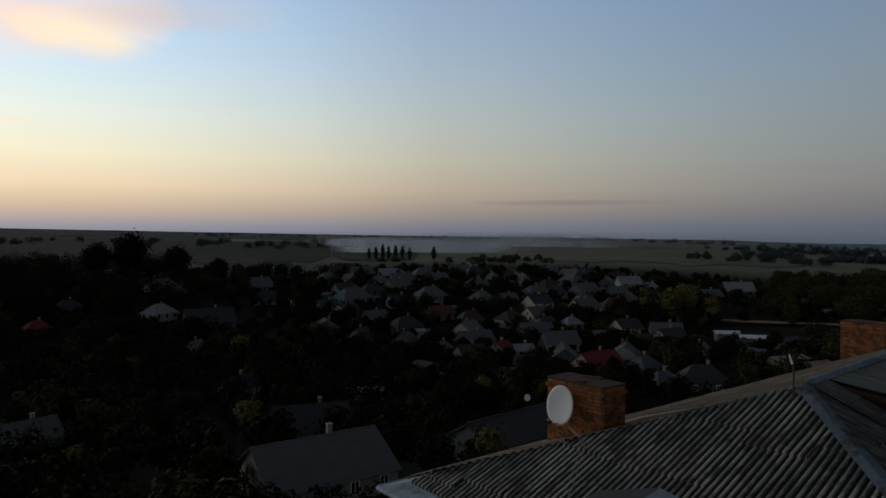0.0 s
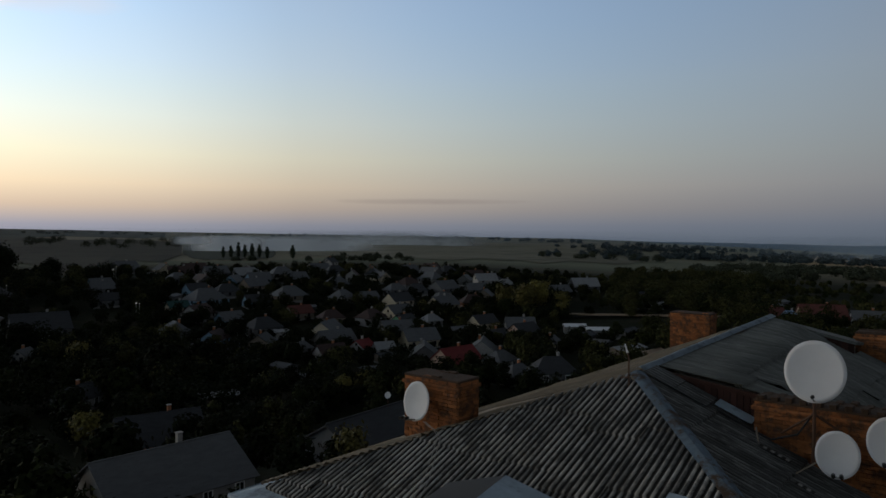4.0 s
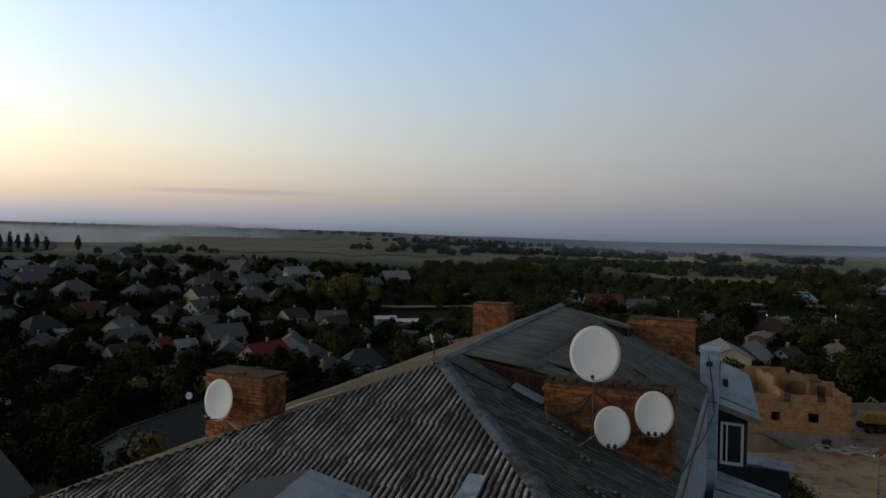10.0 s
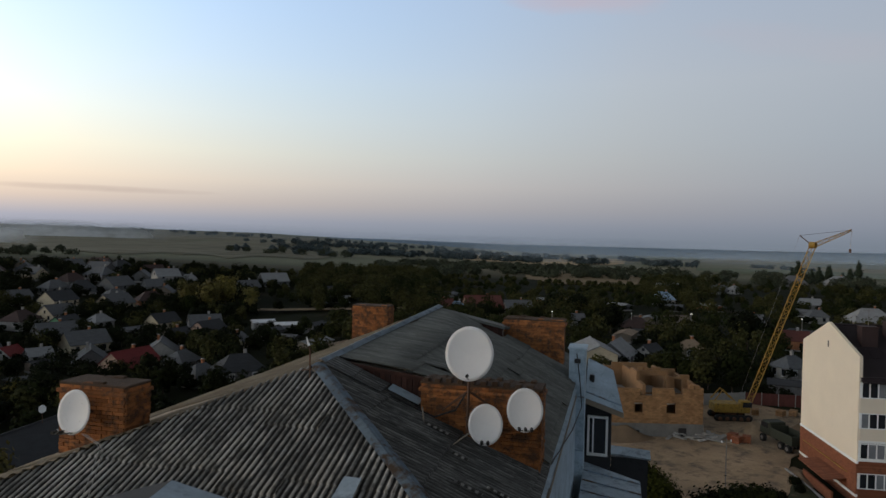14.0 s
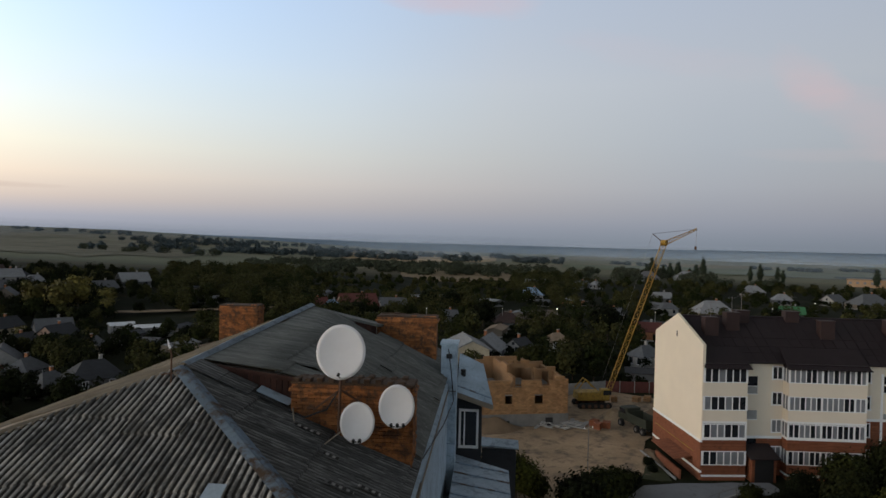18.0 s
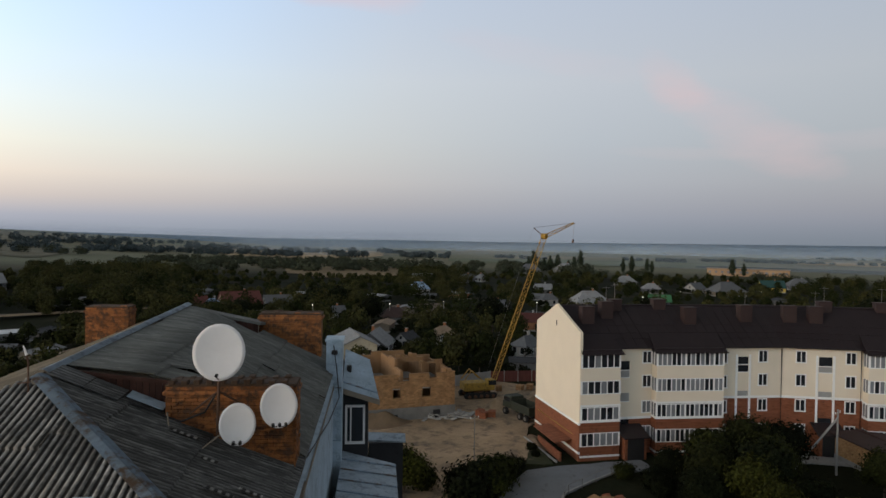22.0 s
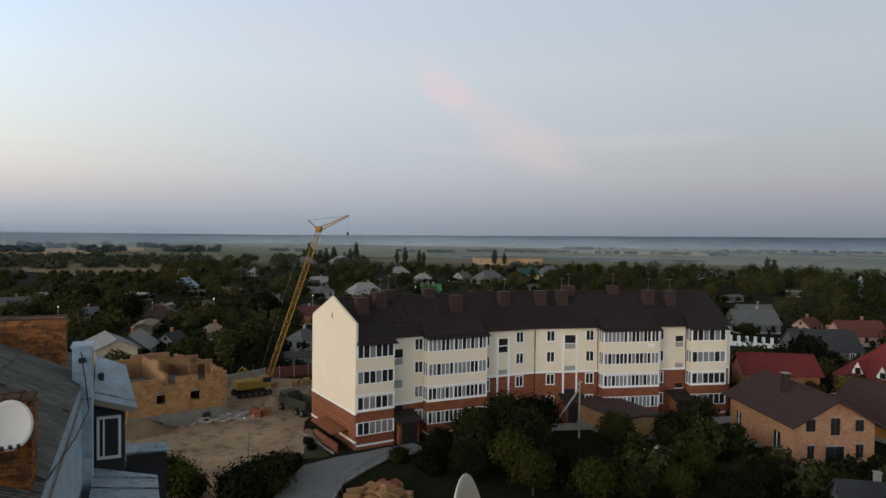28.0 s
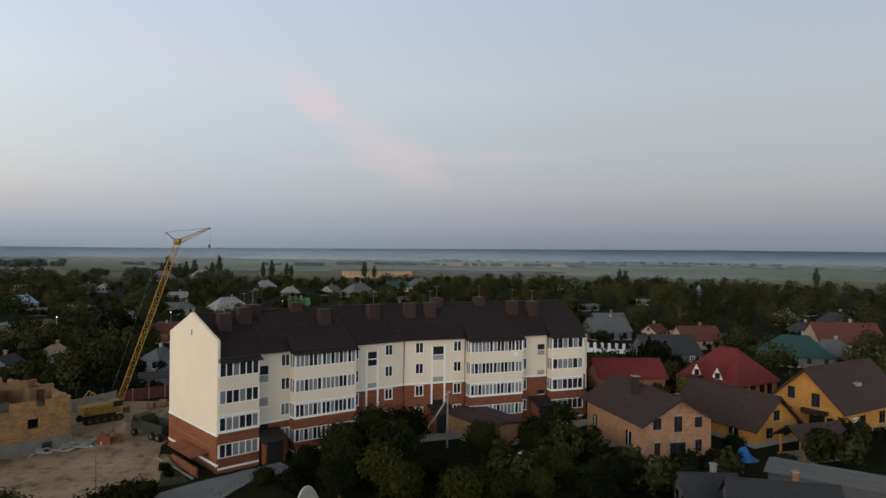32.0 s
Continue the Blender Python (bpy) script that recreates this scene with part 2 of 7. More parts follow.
def tube(points, radius, sides=8, bm=None, taper=None):
    """A round bar along points."""
    bm = bm or bmesh.new()
    pts = [Vector(p) for p in points]
    rings = []
    for i, p in enumerate(pts):
        d = (pts[min(i + 1, len(pts) - 1)] - pts[max(i - 1, 0)]).normalized()
        q = d.to_track_quat("Z", "Y")
        r = radius if taper is None else radius + (taper - radius) * i / (len(pts) - 1)
        rings.append([bm.verts.new(p + q @ Vector((r * math.cos(2 * math.pi * k / sides), r * math.sin(2 * math.pi * k / sides), 0))) for k in range(sides)])
    for a, b in zip(rings, rings[1:]):
        for k in range(sides):
            bm.faces.new((a[k], a[(k + 1) % sides], b[(k + 1) % sides], b[k]))
    bm.faces.new(rings[0][::-1])
    bm.faces.new(rings[-1])
    return bm


# ---- materials ----
M = {}
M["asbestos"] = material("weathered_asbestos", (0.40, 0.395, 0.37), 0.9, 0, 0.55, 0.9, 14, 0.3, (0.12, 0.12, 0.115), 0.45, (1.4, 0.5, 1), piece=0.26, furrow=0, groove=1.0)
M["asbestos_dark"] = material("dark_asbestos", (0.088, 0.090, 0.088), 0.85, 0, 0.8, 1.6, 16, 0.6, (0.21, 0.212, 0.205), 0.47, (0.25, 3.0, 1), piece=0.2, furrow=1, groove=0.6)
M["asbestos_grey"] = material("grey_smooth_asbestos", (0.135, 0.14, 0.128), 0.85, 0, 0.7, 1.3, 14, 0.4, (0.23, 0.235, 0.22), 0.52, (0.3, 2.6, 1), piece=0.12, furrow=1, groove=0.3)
M["asbestos_moss"] = material("mossy_asbestos", (0.125, 0.105, 0.075), 0.95, 0, 0.45, 1.1, 12, 0.3, (0.06, 0.055, 0.04), 0.55, piece=0.12)
M["metal_blue"] = material("blue_grey_sheet_metal", (0.34, 0.42, 0.49), 0.6, 0.1, 0.4, 1.2, 14, 0.2, (0.19, 0.23, 0.27), 0.5)
M["clad"] = material("pale_blue_cladding", (0.37, 0.47, 0.55), 0.65, 0.05, 0.35, 1.0, 12, 0.2, (0.24, 0.31, 0.37), 0.52)
M["metal_rust"] = material("rusty_flashing", (0.24, 0.32, 0.40), 0.65, 0.1, 0.6, 0.9, 10, 0.3, (0.13, 0.09, 0.06), 0.48)
M["brick"] = material("orange_brick", (0.29, 0.113, 0.038), 0.92, 0, 0.55, 1.6, 26, 0.6, (0.10, 0.052, 0.03), 0.47, piece=0.36, whole=True)
M["mortar"] = material("sooty_mortar", (0.20, 0.09, 0.038), 0.95, 0, 0.5, 1.6, 40, 0.3, (0.09, 0.05, 0.03), 0.52, whole=True)
M["soot"] = material("sooty_brick", (0.07, 0.045, 0.03), 0.95, 0, 0.4, 3.0, 30, 0.5, (0.16, 0.08, 0.04), 0.58)
M["wood_dark"] = material("dark_red_boards", (0.055, 0.024, 0.017), 0.85, 0, 0.4, 3, 25, 0.3, stretch=(1, 1, 0.2), piece=0.3)
M["wood_grey"] = material("grey_weathered_wood", (0.26, 0.22, 0.17), 0.9, 0, 0.35, 2, 20, 0.3, piece=0.25)
M["dish"] = material("white_enamel", (0.82, 0.82, 0.82), 0.45, 0, 0.05, 2, 10, 0.02)
M["black"] = material("black_plastic", (0.02, 0.02, 0.02), 0.5)
M["steel"] = material("dull_steel", (0.20, 0.19, 0.18), 0.5, 0.7)
M["rust"] = material("rusted_iron", (0.10, 0.055, 0.035), 0.8, 0.2)
M["cream"] = material("cream_render", (0.73, 0.645, 0.51), 0.9, 0, 0.06, 0.4, 9, 0.08)
M["white"] = material("white_paint", (0.78, 0.78, 0.76), 0.6, 0, 0.08, 1.0, 12, 0.05)
M["terracotta"] = material("terracotta_brickwork", (0.255, 0.092, 0.044), 0.85, 0, 0.25, 0.7, 12, 0.25, (0.16, 0.06, 0.03), 0.55, courses=True)
M["brown_roof"] = material("dark_brown_metal_tiles", (0.022, 0.0155, 0.017), 0.55, 0.1, 0.3, 0.8, 10, 0.15)
M["pane"] = glass("dark_pane", (0.02, 0.022, 0.026))
M["pane_pale"] = glass("curtained_pane", (0.20, 0.21, 0.22), 0.2)
M["panel_grey"] = material("grey_panel", (0.30, 0.30, 0.29), 0.8)
M["lime"] = material("cut_stone", (0.255, 0.145, 0.068), 0.92, 0, 0.42, 0.7, 16, 0.3, (0.24, 0.15, 0.075), 0.55, piece=0.24, whole=True)
M["lime_joint"] = material("stone_wall_core", (0.235, 0.135, 0.066), 0.95, 0, 0.25, 1.2, 16, 0.3)
M["concrete"] = material("grey_concrete", (0.27, 0.265, 0.25), 0.9, 0, 0.3, 0.8, 14, 0.25, (0.22, 0.21, 0.2), 0.58)
M["footing"] = material("dark_damp_concrete", (0.15, 0.145, 0.135), 0.95, 0, 0.35, 0.8, 14, 0.25)
M["crane_dirty"] = material("grimy_yellow_paint", (0.30, 0.19, 0.035), 0.7, 0, 0.4, 1.5, 8, 0.2, (0.10, 0.07, 0.03), 0.52)
M["sand"] = material("sandy_earth", (0.29, 0.21, 0.132), 0.97, 0, 0.5, 0.16, 2.2, 0.5, (0.13, 0.098, 0.07), 0.5)
M["mound"] = material("heaped_earth", (0.15, 0.105, 0.065), 0.97, 0, 0.35, 0.6, 6.0, 0.6)
M["asphalt"] = material("worn_asphalt", (0.17, 0.18, 0.19), 0.9, 0, 0.2, 0.4, 14, 0.2, (0.12, 0.12, 0.12), 0.55)
M["crane"] = material("yellow_crane_paint", (0.33, 0.19, 0.03), 0.6, 0, 0.4, 1.0, 8, 0.1, (0.13, 0.08, 0.03), 0.55)
M["truck"] = material("army_green_paint", (0.028, 0.032, 0.022), 0.75)
M["dry_grass"] = material("dry_grass", (0.17, 0.12, 0.06), 1.0, 0, 0.35, 0.06, 1.0, 0.0, (0.08, 0.07, 0.035), 0.55)
M["verge"] = material("short_grass", (0.028, 0.032, 0.012), 1.0, 0, 0.5, 0.4, 5.0, 0.3, (0.09, 0.07, 0.045), 0.56)
M["lawn"] = material("mown_grass", (0.030, 0.043, 0.012), 1.0, 0, 0.45, 0.5, 6.0, 0.3, (0.05, 0.05, 0.02), 0.6)
M["ploughed"] = material("bare_earth", (0.10, 0.07, 0.05), 1.0, 0, 0.35, 0.08, 1.5, 0.0)
M["tyre"] = material("tyre_rubber", (0.015, 0.015, 0.015), 0.9)
M["bark"] = material("bark", (0.07, 0.05, 0.035), 0.95, 0, 0.3, 2, 20, 0.5)
M["leaf"] = material("green_leaves", (0.020, 0.0235, 0.0045), 0.85, 0, 0.5, 0.6, 3.0, 0.0, spec=0.12, piece=0.35, islands=0.45)
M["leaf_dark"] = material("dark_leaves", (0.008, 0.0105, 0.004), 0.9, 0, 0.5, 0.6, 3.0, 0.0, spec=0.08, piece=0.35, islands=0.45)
M["leaf_olive"] = material("olive_leaves", (0.042, 0.042, 0.014), 0.9, 0, 0.5, 0.05, 3.0, 0.0, spec=0.08, islands=0.45)
M["leaf_fresh"] = material("olive_green_leaves", (0.034, 0.037, 0.006), 0.85, 0, 0.5, 0.6, 3.0, 0.0, spec=0.1, piece=0.3, islands=0.45)
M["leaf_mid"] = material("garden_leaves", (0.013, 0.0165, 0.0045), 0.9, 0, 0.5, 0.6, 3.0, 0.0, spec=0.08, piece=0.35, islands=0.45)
# two leaf colours with haze mixed in: paled, then blue-grey farther out
M["leaf_far"] = material("haze_paled_far_leaves", (0.046, 0.053, 0.034), 0.9, 0, 0.5, 0.05, 3.0, 0.0, spec=0.08, islands=0.4)
M["leaf_haze"] = material("haze_tinted_leaves", (0.062, 0.08, 0.085), 0.95, 0, 0.3, 0.02, 0.4, 0.0, spec=0.05, islands=0.3)
M["flue"] = material("dark_red_brown_cladding", (0.036, 0.020, 0.018), 0.7, 0, 0.3, 1.0, 10, 0.2)
M["leaf_gold"] = material("yellowing_leaves", (0.10, 0.085, 0.018), 0.8, 0, 0.5, 0.6, 3.0, 0.0, piece=0.3, islands=0.4)
# the ridge's blue is distance haze put into its base colour
M["far_wood"] = material("haze_blue_far_forest", (0.10, 0.145, 0.20), 0.95, 0, 0.25, 0.004, 0.05, 0.0, spec=0.05)
M["lamp"] = lamp_material("lit_lamp", (1.0, 0.86, 0.7), 9.0)
M["needle"] = material("poplar_leaves", (0.022, 0.032, 0.016), 0.85, 0, 0.4, 0.6, 3.0, 0.0)
for key, col in dict(grey=(0.100, 0.104, 0.110), bright=(0.62, 0.64, 0.66), shed=(0.13, 0.132, 0.13), slate=(0.038, 0.040, 0.044), pale=(0.22, 0.225, 0.23), red=(0.155, 0.024, 0.024), bluish=(0.20, 0.29, 0.40),
                     teal=(0.022, 0.062, 0.057), brown=(0.052, 0.033, 0.030), tan=(0.26, 0.19, 0.13), green=(0.05, 0.16, 0.07), maroon=(0.105, 0.036, 0.029)).items():
    M["roof_" + key] = material(key + "_roofing", col, 0.8, 0.05, 0.3, 0.7, 9, 0.2, tuple(c * 0.6 for c in col), 0.57, (1, 3, 1))
for key, col in dict(white=(0.27, 0.26, 0.245), cream=(0.42, 0.36, 0.26), beige=(0.19, 0.155, 0.12), brick=(0.37, 0.16, 0.078), grey=(0.11, 0.11, 0.11), ochre=(0.47, 0.22, 0.05),
                     green=(0.16, 0.33, 0.18), yellow=(0.50, 0.36, 0.08), pink=(0.36, 0.25, 0.19), blue=(0.15, 0.23, 0.30), buff=(0.47, 0.25, 0.14), lime=(0.50, 0.30, 0.14)).items():
    M["wall_" + key] = material(key + "_house_wall", col, 0.9, 0, 0.28, 0.8, 7, 0.2, tuple(c * 0.7 for c in col), 0.55, courses=key in ("buff", "brick", "lime"))

# ---- the land ----
def field_material():
    m = bpy.data.materials.new("fields_and_gardens")
    m.use_nodes = True
    nt = m.node_tree
    b = nt.nodes["Principled BSDF"]
    co = nt.nodes.new("ShaderNodeTexCoord").outputs["Object"]
    plots = wire(nt, "ShaderNodeMapping", Vector=co, Scale=(0.0022, 0.006, 0.0), Rotation=(0, 0, 0.5)).outputs[0]
    cell = wire(nt, "ShaderNodeTexVoronoi", Vector=plots, Scale=1.0, Randomness=1.0).outputs["Color"]
    pick = wire(nt, "ShaderNodeSeparateColor", Color=cell).outputs[0]
    field = ramp(nt, pick, (0.0, (0.13, 0.145, 0.10)), (0.35, (0.165, 0.16, 0.11)), (0.6, (0.12, 0.13, 0.095)), (0.8, (0.22, 0.185, 0.125)), (1.0, (0.125, 0.14, 0.10)))
    n1 = wire(nt, "ShaderNodeTexNoise", Vector=co, Scale=0.05, Detail=6.0, Roughness=0.6).outputs[0]
    n2 = wire(nt, "ShaderNodeTexNoise", Vector=co, Scale=1.4, Detail=6.0, Roughness=0.7).outputs[0]
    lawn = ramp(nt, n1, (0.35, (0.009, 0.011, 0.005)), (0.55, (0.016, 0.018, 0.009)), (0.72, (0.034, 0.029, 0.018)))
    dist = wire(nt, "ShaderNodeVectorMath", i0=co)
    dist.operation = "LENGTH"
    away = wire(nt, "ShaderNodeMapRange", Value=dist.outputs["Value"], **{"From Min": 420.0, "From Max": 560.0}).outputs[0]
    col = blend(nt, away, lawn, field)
    col = blend(nt, 1.0, col, math_node(nt, "MULTIPLY_ADD", n2, 0.9, 0.55), "MULTIPLY")
    nt.links.new(col, b.inputs["Base Color"])
    b.inputs["Roughness"].default_value = 1.0
    b.inputs["Specular IOR Level"].default_value = 0.05
    return m


M["field"] = field_material()


def make_ground():
    radii = [0, 15, 30, 45, 60]
    while radii[-1] < 4700:
        radii.append(radii[-1] + max(8.0, radii[-1] * 0.045))
    n = 240
    verts, faces = [(0, 0, -0.05)], []
    for r in radii[1:]:
        for k in range(n):
            a = 2 * math.pi * k / n
            x, y = r * math.cos(a), r * math.sin(a)
            verts.append((x, y, ground_z(x, y) - 0.05))
    for k in range(n):
        faces.append((0, 1 + k, 1 + (k + 1) % n))
    for i in range(len(radii) - 2):
        o = 1 + i * n
        for k in range(n):
            faces.append((o + k, o + n + k, o + n + (k + 1) % n, o + (k + 1) % n))
    me = bpy.data.meshes.new("ground")
    me.from_pydata(verts, [], faces)
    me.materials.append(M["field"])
    me.polygons.foreach_set("use_smooth", [True] * len(me.polygons))
    tagged(new("ground", me), "dark green gardens running out to dull brown and green fields", "ground", kind="structure")


make_ground()


def patch(name, corners, z, mat, label, category, thick=0.3):
    """A level sheet with slightly uneven edges, sunk into the ground."""
    bm = bmesh.new()
    rng = random.Random(len(name))
    top = []
    for i, (x, y) in enumerate(corners):
        x2, y2 = corners[(i + 1) % len(corners)]
        steps = max(2, int(math.hypot(x2 - x, y2 - y) / 1.5))
        for k in range(steps):
            f = k / steps
            top.append((x + (x2 - x) * f + rng.uniform(-.25, .25), y + (y2 - y) * f + rng.uniform(-.25, .25)))
    a = [bm.verts.new((x, y, z)) for x, y in top]
    b = [bm.verts.new((x, y, z - thick)) for x, y in top]
    f = bm.faces.new(a)
    for i in range(len(a)):
        bm.faces.new((a[i], b[i], b[(i + 1) % len(a)], a[(i + 1) % len(a)]))
    bmesh.ops.recalc_face_normals(bm, faces=bm.faces)
    bmesh.ops.triangulate(bm, faces=[f])
    return tagged(new(name, mesh_of(name, bm, mat)), label, category, kind="structure")


# ---- the neighbouring block with the corrugated roof ----
ROOF = pose(6.88, 13.02, 21.66, 0, 0, -52)      # x towards the right eave, y along the ridge, z up from the hip's peak
PITCH = math.tan(radians(22))
block = thing("corrugated_roof_house", ROOF, "tall plastered house under a weathered grey corrugated hipped roof", "building")
WAVE, ROW = 0.125, 1.6


def lay_sheets(parent, s0, s1, top, low, place, mat, rng, width=1.05):
    """Corrugated sheets over a slope: s runs along the eave, h down the slope (in plan); place(s, h) is the surface."""
    cols = int(math.ceil((s1 - s0) / width))
    for c in range(cols):
        a, b = s0 + c * width, min(s0 + (c + 1) * width, s1)
        hmin = min(top(a), top(b), top((a + b) / 2))
        hmax = max(low(a), low(b), low((a + b) / 2))
        shift = rng.uniform(-0.05, 0.05) + (0.0 if c % 5 else 0.3)
        row = 0
        while hmin + 1e-6 < hmax and row < 12:
            ha, hb = row * ROW - 0.16 + shift, (row + 1) * ROW + shift
            row += 1
            if hb < hmin or ha > hmax:
                continue
            n = max(2, int(round((b - a + 0.04) / WAVE * 6)))
            verts, faces, prev = [], [], None
            lift, tip = rng.uniform(0, 0.01), rng.uniform(0.005, 0.03)
            for i in range(n + 1):
                s = a + (b + 0.04 - a) * i / n
                s_ = min(max(s, s0), s1)
                t0, t1 = max(ha, top(s_)), min(hb, low(s_))
                if t1 - t0 < 0.02:
                    prev = None
                    continue
                wv = 0.021 * math.cos(2 * math.pi * s / WAVE)
                k0 = len(verts)
                for j in range(3):
                    h = t0 + (t1 - t0) * j / 2
                    p = place(s_, h)
                    f = (h - ha) / max(hb - ha, 0.1)
                    verts.append((p[0], p[1], p[2] + wv + 0.035 + lift + f * (0.03 + tip * (j == 2))))
                p = place(s_, t1)
                verts.append((p[0], p[1], p[2] + wv + 0.012))
                if prev is not None:
                    for j in range(3):
                        faces.append((prev + j, prev + j + 1, k0 + j + 1, k0 + j))
                prev = k0
            if not faces:
                continue
            me = bpy.data.meshes.new("sheet")
            me.from_pydata(verts, [], faces)
            me.materials.append(mat)
            me.polygons.foreach_set("use_smooth", [True] * len(me.polygons))
            shared("sheet", me, parent, Matrix())


def make_block():
    rng = random.Random(5)
    W, WR, HIP, FAR, END = 5.5, 4.95, 5.35, 14.0, 10.4      # END: where the ridge stops and a far hip falls away
    low = -2.3
    # walls, from the ground up, with the eaves' soffit
    part("wall", box(-W + 0.35, WR - 0.1, -HIP + 0.35, FAR, -22.0, low - 0.12), M["wall_ochre"], block, "dull ochre rendered walls")
    part("soffit", box(-W - 0.35, WR + 0.05, -HIP - 0.35, FAR + 0.2, low - 0.12, low - 0.02), M["wood_grey"], block)
    # decks below the sheets
    hip = part("roof_slope", slab([(0, 0, 0), (-HIP, -HIP, -HIP * PITCH), (WR, -HIP, -HIP * PITCH), (WR, -4.81, -4.81 * PITCH)], 0.05), M["wood_grey"], block, "hip end of light grey corrugated sheets")
    left_pitch = 2.0 / 5.8
    left = part("roof_slope", slab([(0, 0, 0), (0, END, 0.26), (-3.6, FAR, -1.2), (-W, FAR, -1.95), (-W, -HIP, -2.05)], 0.05), M["wood_grey"], block, "long slope of brownish mossy sheets")
    right = part("roof_slope", slab([(0, 0, 0), (WR, -4.81, -2.0), (WR, 1.0, -2.0), (0, 1.0, 0.0)], 0.05), M["wood_grey"], block, "near part of the dark slope")
    upper = part("roof_slope", slab([(0, 1.0, 0.0), (2.5, 1.0, -0.34), (0, END, 0.22)], 0.05), M["wood_grey"], block, "raised smoother slope behind the chimney")
    slab_bm = slab([(2.5, 1.0, -0.62), (WR, 1.0, -2.3), (WR, FAR, -2.3), (2.3, FAR, -0.9), (0.05, END, -0.1)], 0.05)
    part("roof_deck", slab_bm, M["wood_grey"], block)
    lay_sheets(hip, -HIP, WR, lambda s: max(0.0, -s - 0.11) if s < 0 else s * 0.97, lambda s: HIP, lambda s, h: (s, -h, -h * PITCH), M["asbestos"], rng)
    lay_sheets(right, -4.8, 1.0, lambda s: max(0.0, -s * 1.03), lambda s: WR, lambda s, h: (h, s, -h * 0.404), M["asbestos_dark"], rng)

    def upper_at(s, h):
        f = (s - 1.0) / (FAR - 1.0)
        fold = 2.5 * (1 - f) + 0.01
        ridge = 0.026 * s
        zf = -0.30 * (1 - f) + 0.30 * f
        z = ridge + (zf - ridge) * h / fold if h < fold else zf + (-2.0 - zf) * (h - fold) / (WR - fold)
        return (h, s, z + 0.02)
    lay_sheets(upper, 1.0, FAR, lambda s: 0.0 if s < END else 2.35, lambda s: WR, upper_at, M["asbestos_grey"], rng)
    lay_sheets(left, -HIP, FAR, lambda s: max(0.0, -s, s - END), lambda s: W, lambda s, h: (-h, s, 0.026 * max(s, 0) * (1 - h / W) - h * (0.364 if s > 0 else 0.385)), M["asbestos_moss"], rng)
    # hips and ridge flashing
    def cap(name, a, b, half, mat, label="", joints=1.9):
        a, b = Vector(a), Vector(b)
        d = b - a
        n = max(1, int(d.length / joints))
        sidev = Vector((d.y, -d.x, 0)).normalized()
        for i in range(n):
            p, q = a + d * (i / n), a + d * ((i + 1.03) / n)
            bm = bmesh.new()
            ring = []
            for o in (p, q):
                up = 0.008 * (i % 2)
                ring.append([bm.verts.new(o + sidev * x + Vector((0, 0, z + up + rng.uniform(-.006, .006)))) for x, z in ((-half, -half * 0.30 + 0.075), (-half * 0.2, 0.095), (half * 0.2, 0.095), (half, -half * 0.30 + 0.075))])
            for k in range(3):
                bm.faces.new((ring[0][k], ring[0][k + 1], ring[1][k + 1], ring[1][k]))
            bmesh.ops.solidify(bm, geom=bm.faces, thickness=0.006)
            part(name, bm, mat, block, label)
    cap("hip_flashing", (0.05, 0.05, 0.03), (WR, -4.81, -4.81 * PITCH + 0.04), 0.165, M["metal_rust"], "bluish metal flashing with rust stains")
    cap("ridge_cap", (-0.03, 0.3, 0.04), (-0.03, END, 0.33), 0.15, M["metal_blue"])
    # metal apron along the eaves
    part("eaves_apron", slab([(-W - 0.42, -HIP - 0.42, low + 0.02), (WR, -HIP - 0.42, low + 0.02), (WR, -HIP + 0.3, low + 0.22), (-W + 0.3, -HIP + 0.3, low + 0.22)], 0.02), M["metal_blue"], block, "pale blue metal apron")
    part("eaves_apron", slab([(-W - 0.42, -HIP - 0.42, low + 0.02), (-W + 0.3, -HIP + 0.3, low + 0.22), (-W + 0.3, FAR, low + 0.34), (-W - 0.42, FAR, low + 0.14)], 0.02), M["metal_blue"], block)
    part("gutter", tube([(-W - 0.44, -HIP - 0.44, low - 0.02), (-W - 0.44, FAR, low + 0.08)], 0.06), M["metal_blue"], block)
    part("gutter", tube([(-W - 0.44, -HIP - 0.44, low - 0.02), (WR, -HIP - 0.44, low - 0.02)], 0.06), M["metal_blue"], block)
    # cheek of dark boards below the raised slope
    cheek = part("cheek_wall", slab([(0.1, 1.02, -0.02), (4.9, 1.02, -1.98), (2.5, 1.02, -0.36)], 0.04), M["black"], block, "gap closed with dark red boards")
    for i in range(17):
        x = 0.35 + i * 0.13
        zt, zb = -0.12 * x - 0.04, -0.404 * x - 0.02
        part("board", box(x, x + 0.115, 0.965, 0.99, zb, zt), M["wood_dark"], cheek)
    part("barge_board", slab([(0.1, 0.93, 0.03), (2.6, 0.93, -0.27), (2.6, 0.93, -0.36), (0.1, 0.93, -0.05)], 0.03), M["wood_dark"], block)
    for x0, x1, y0, y1, m, lab in ((0.12, 0.76, 0.25, 0.88, "asbestos_dark", "raised sheet beside the gap"), (0.78, 1.42, 0.22, 0.86, "asbestos_dark", "raised sheet beside the gap"), (1.46, 2.16, 0.60, 0.92, "clad", "pale metal strip laid along the gap")):
        part("loose_sheet", slab([(x0, y0, -x0 * 0.404 + 0.13), (x1, y0, -x1 * 0.404 + 0.13), (x1, y1, -x1 * 0.404 + 0.17), (x0, y1, -x0 * 0.404 + 0.17)], 0.02), M[m], block, lab)
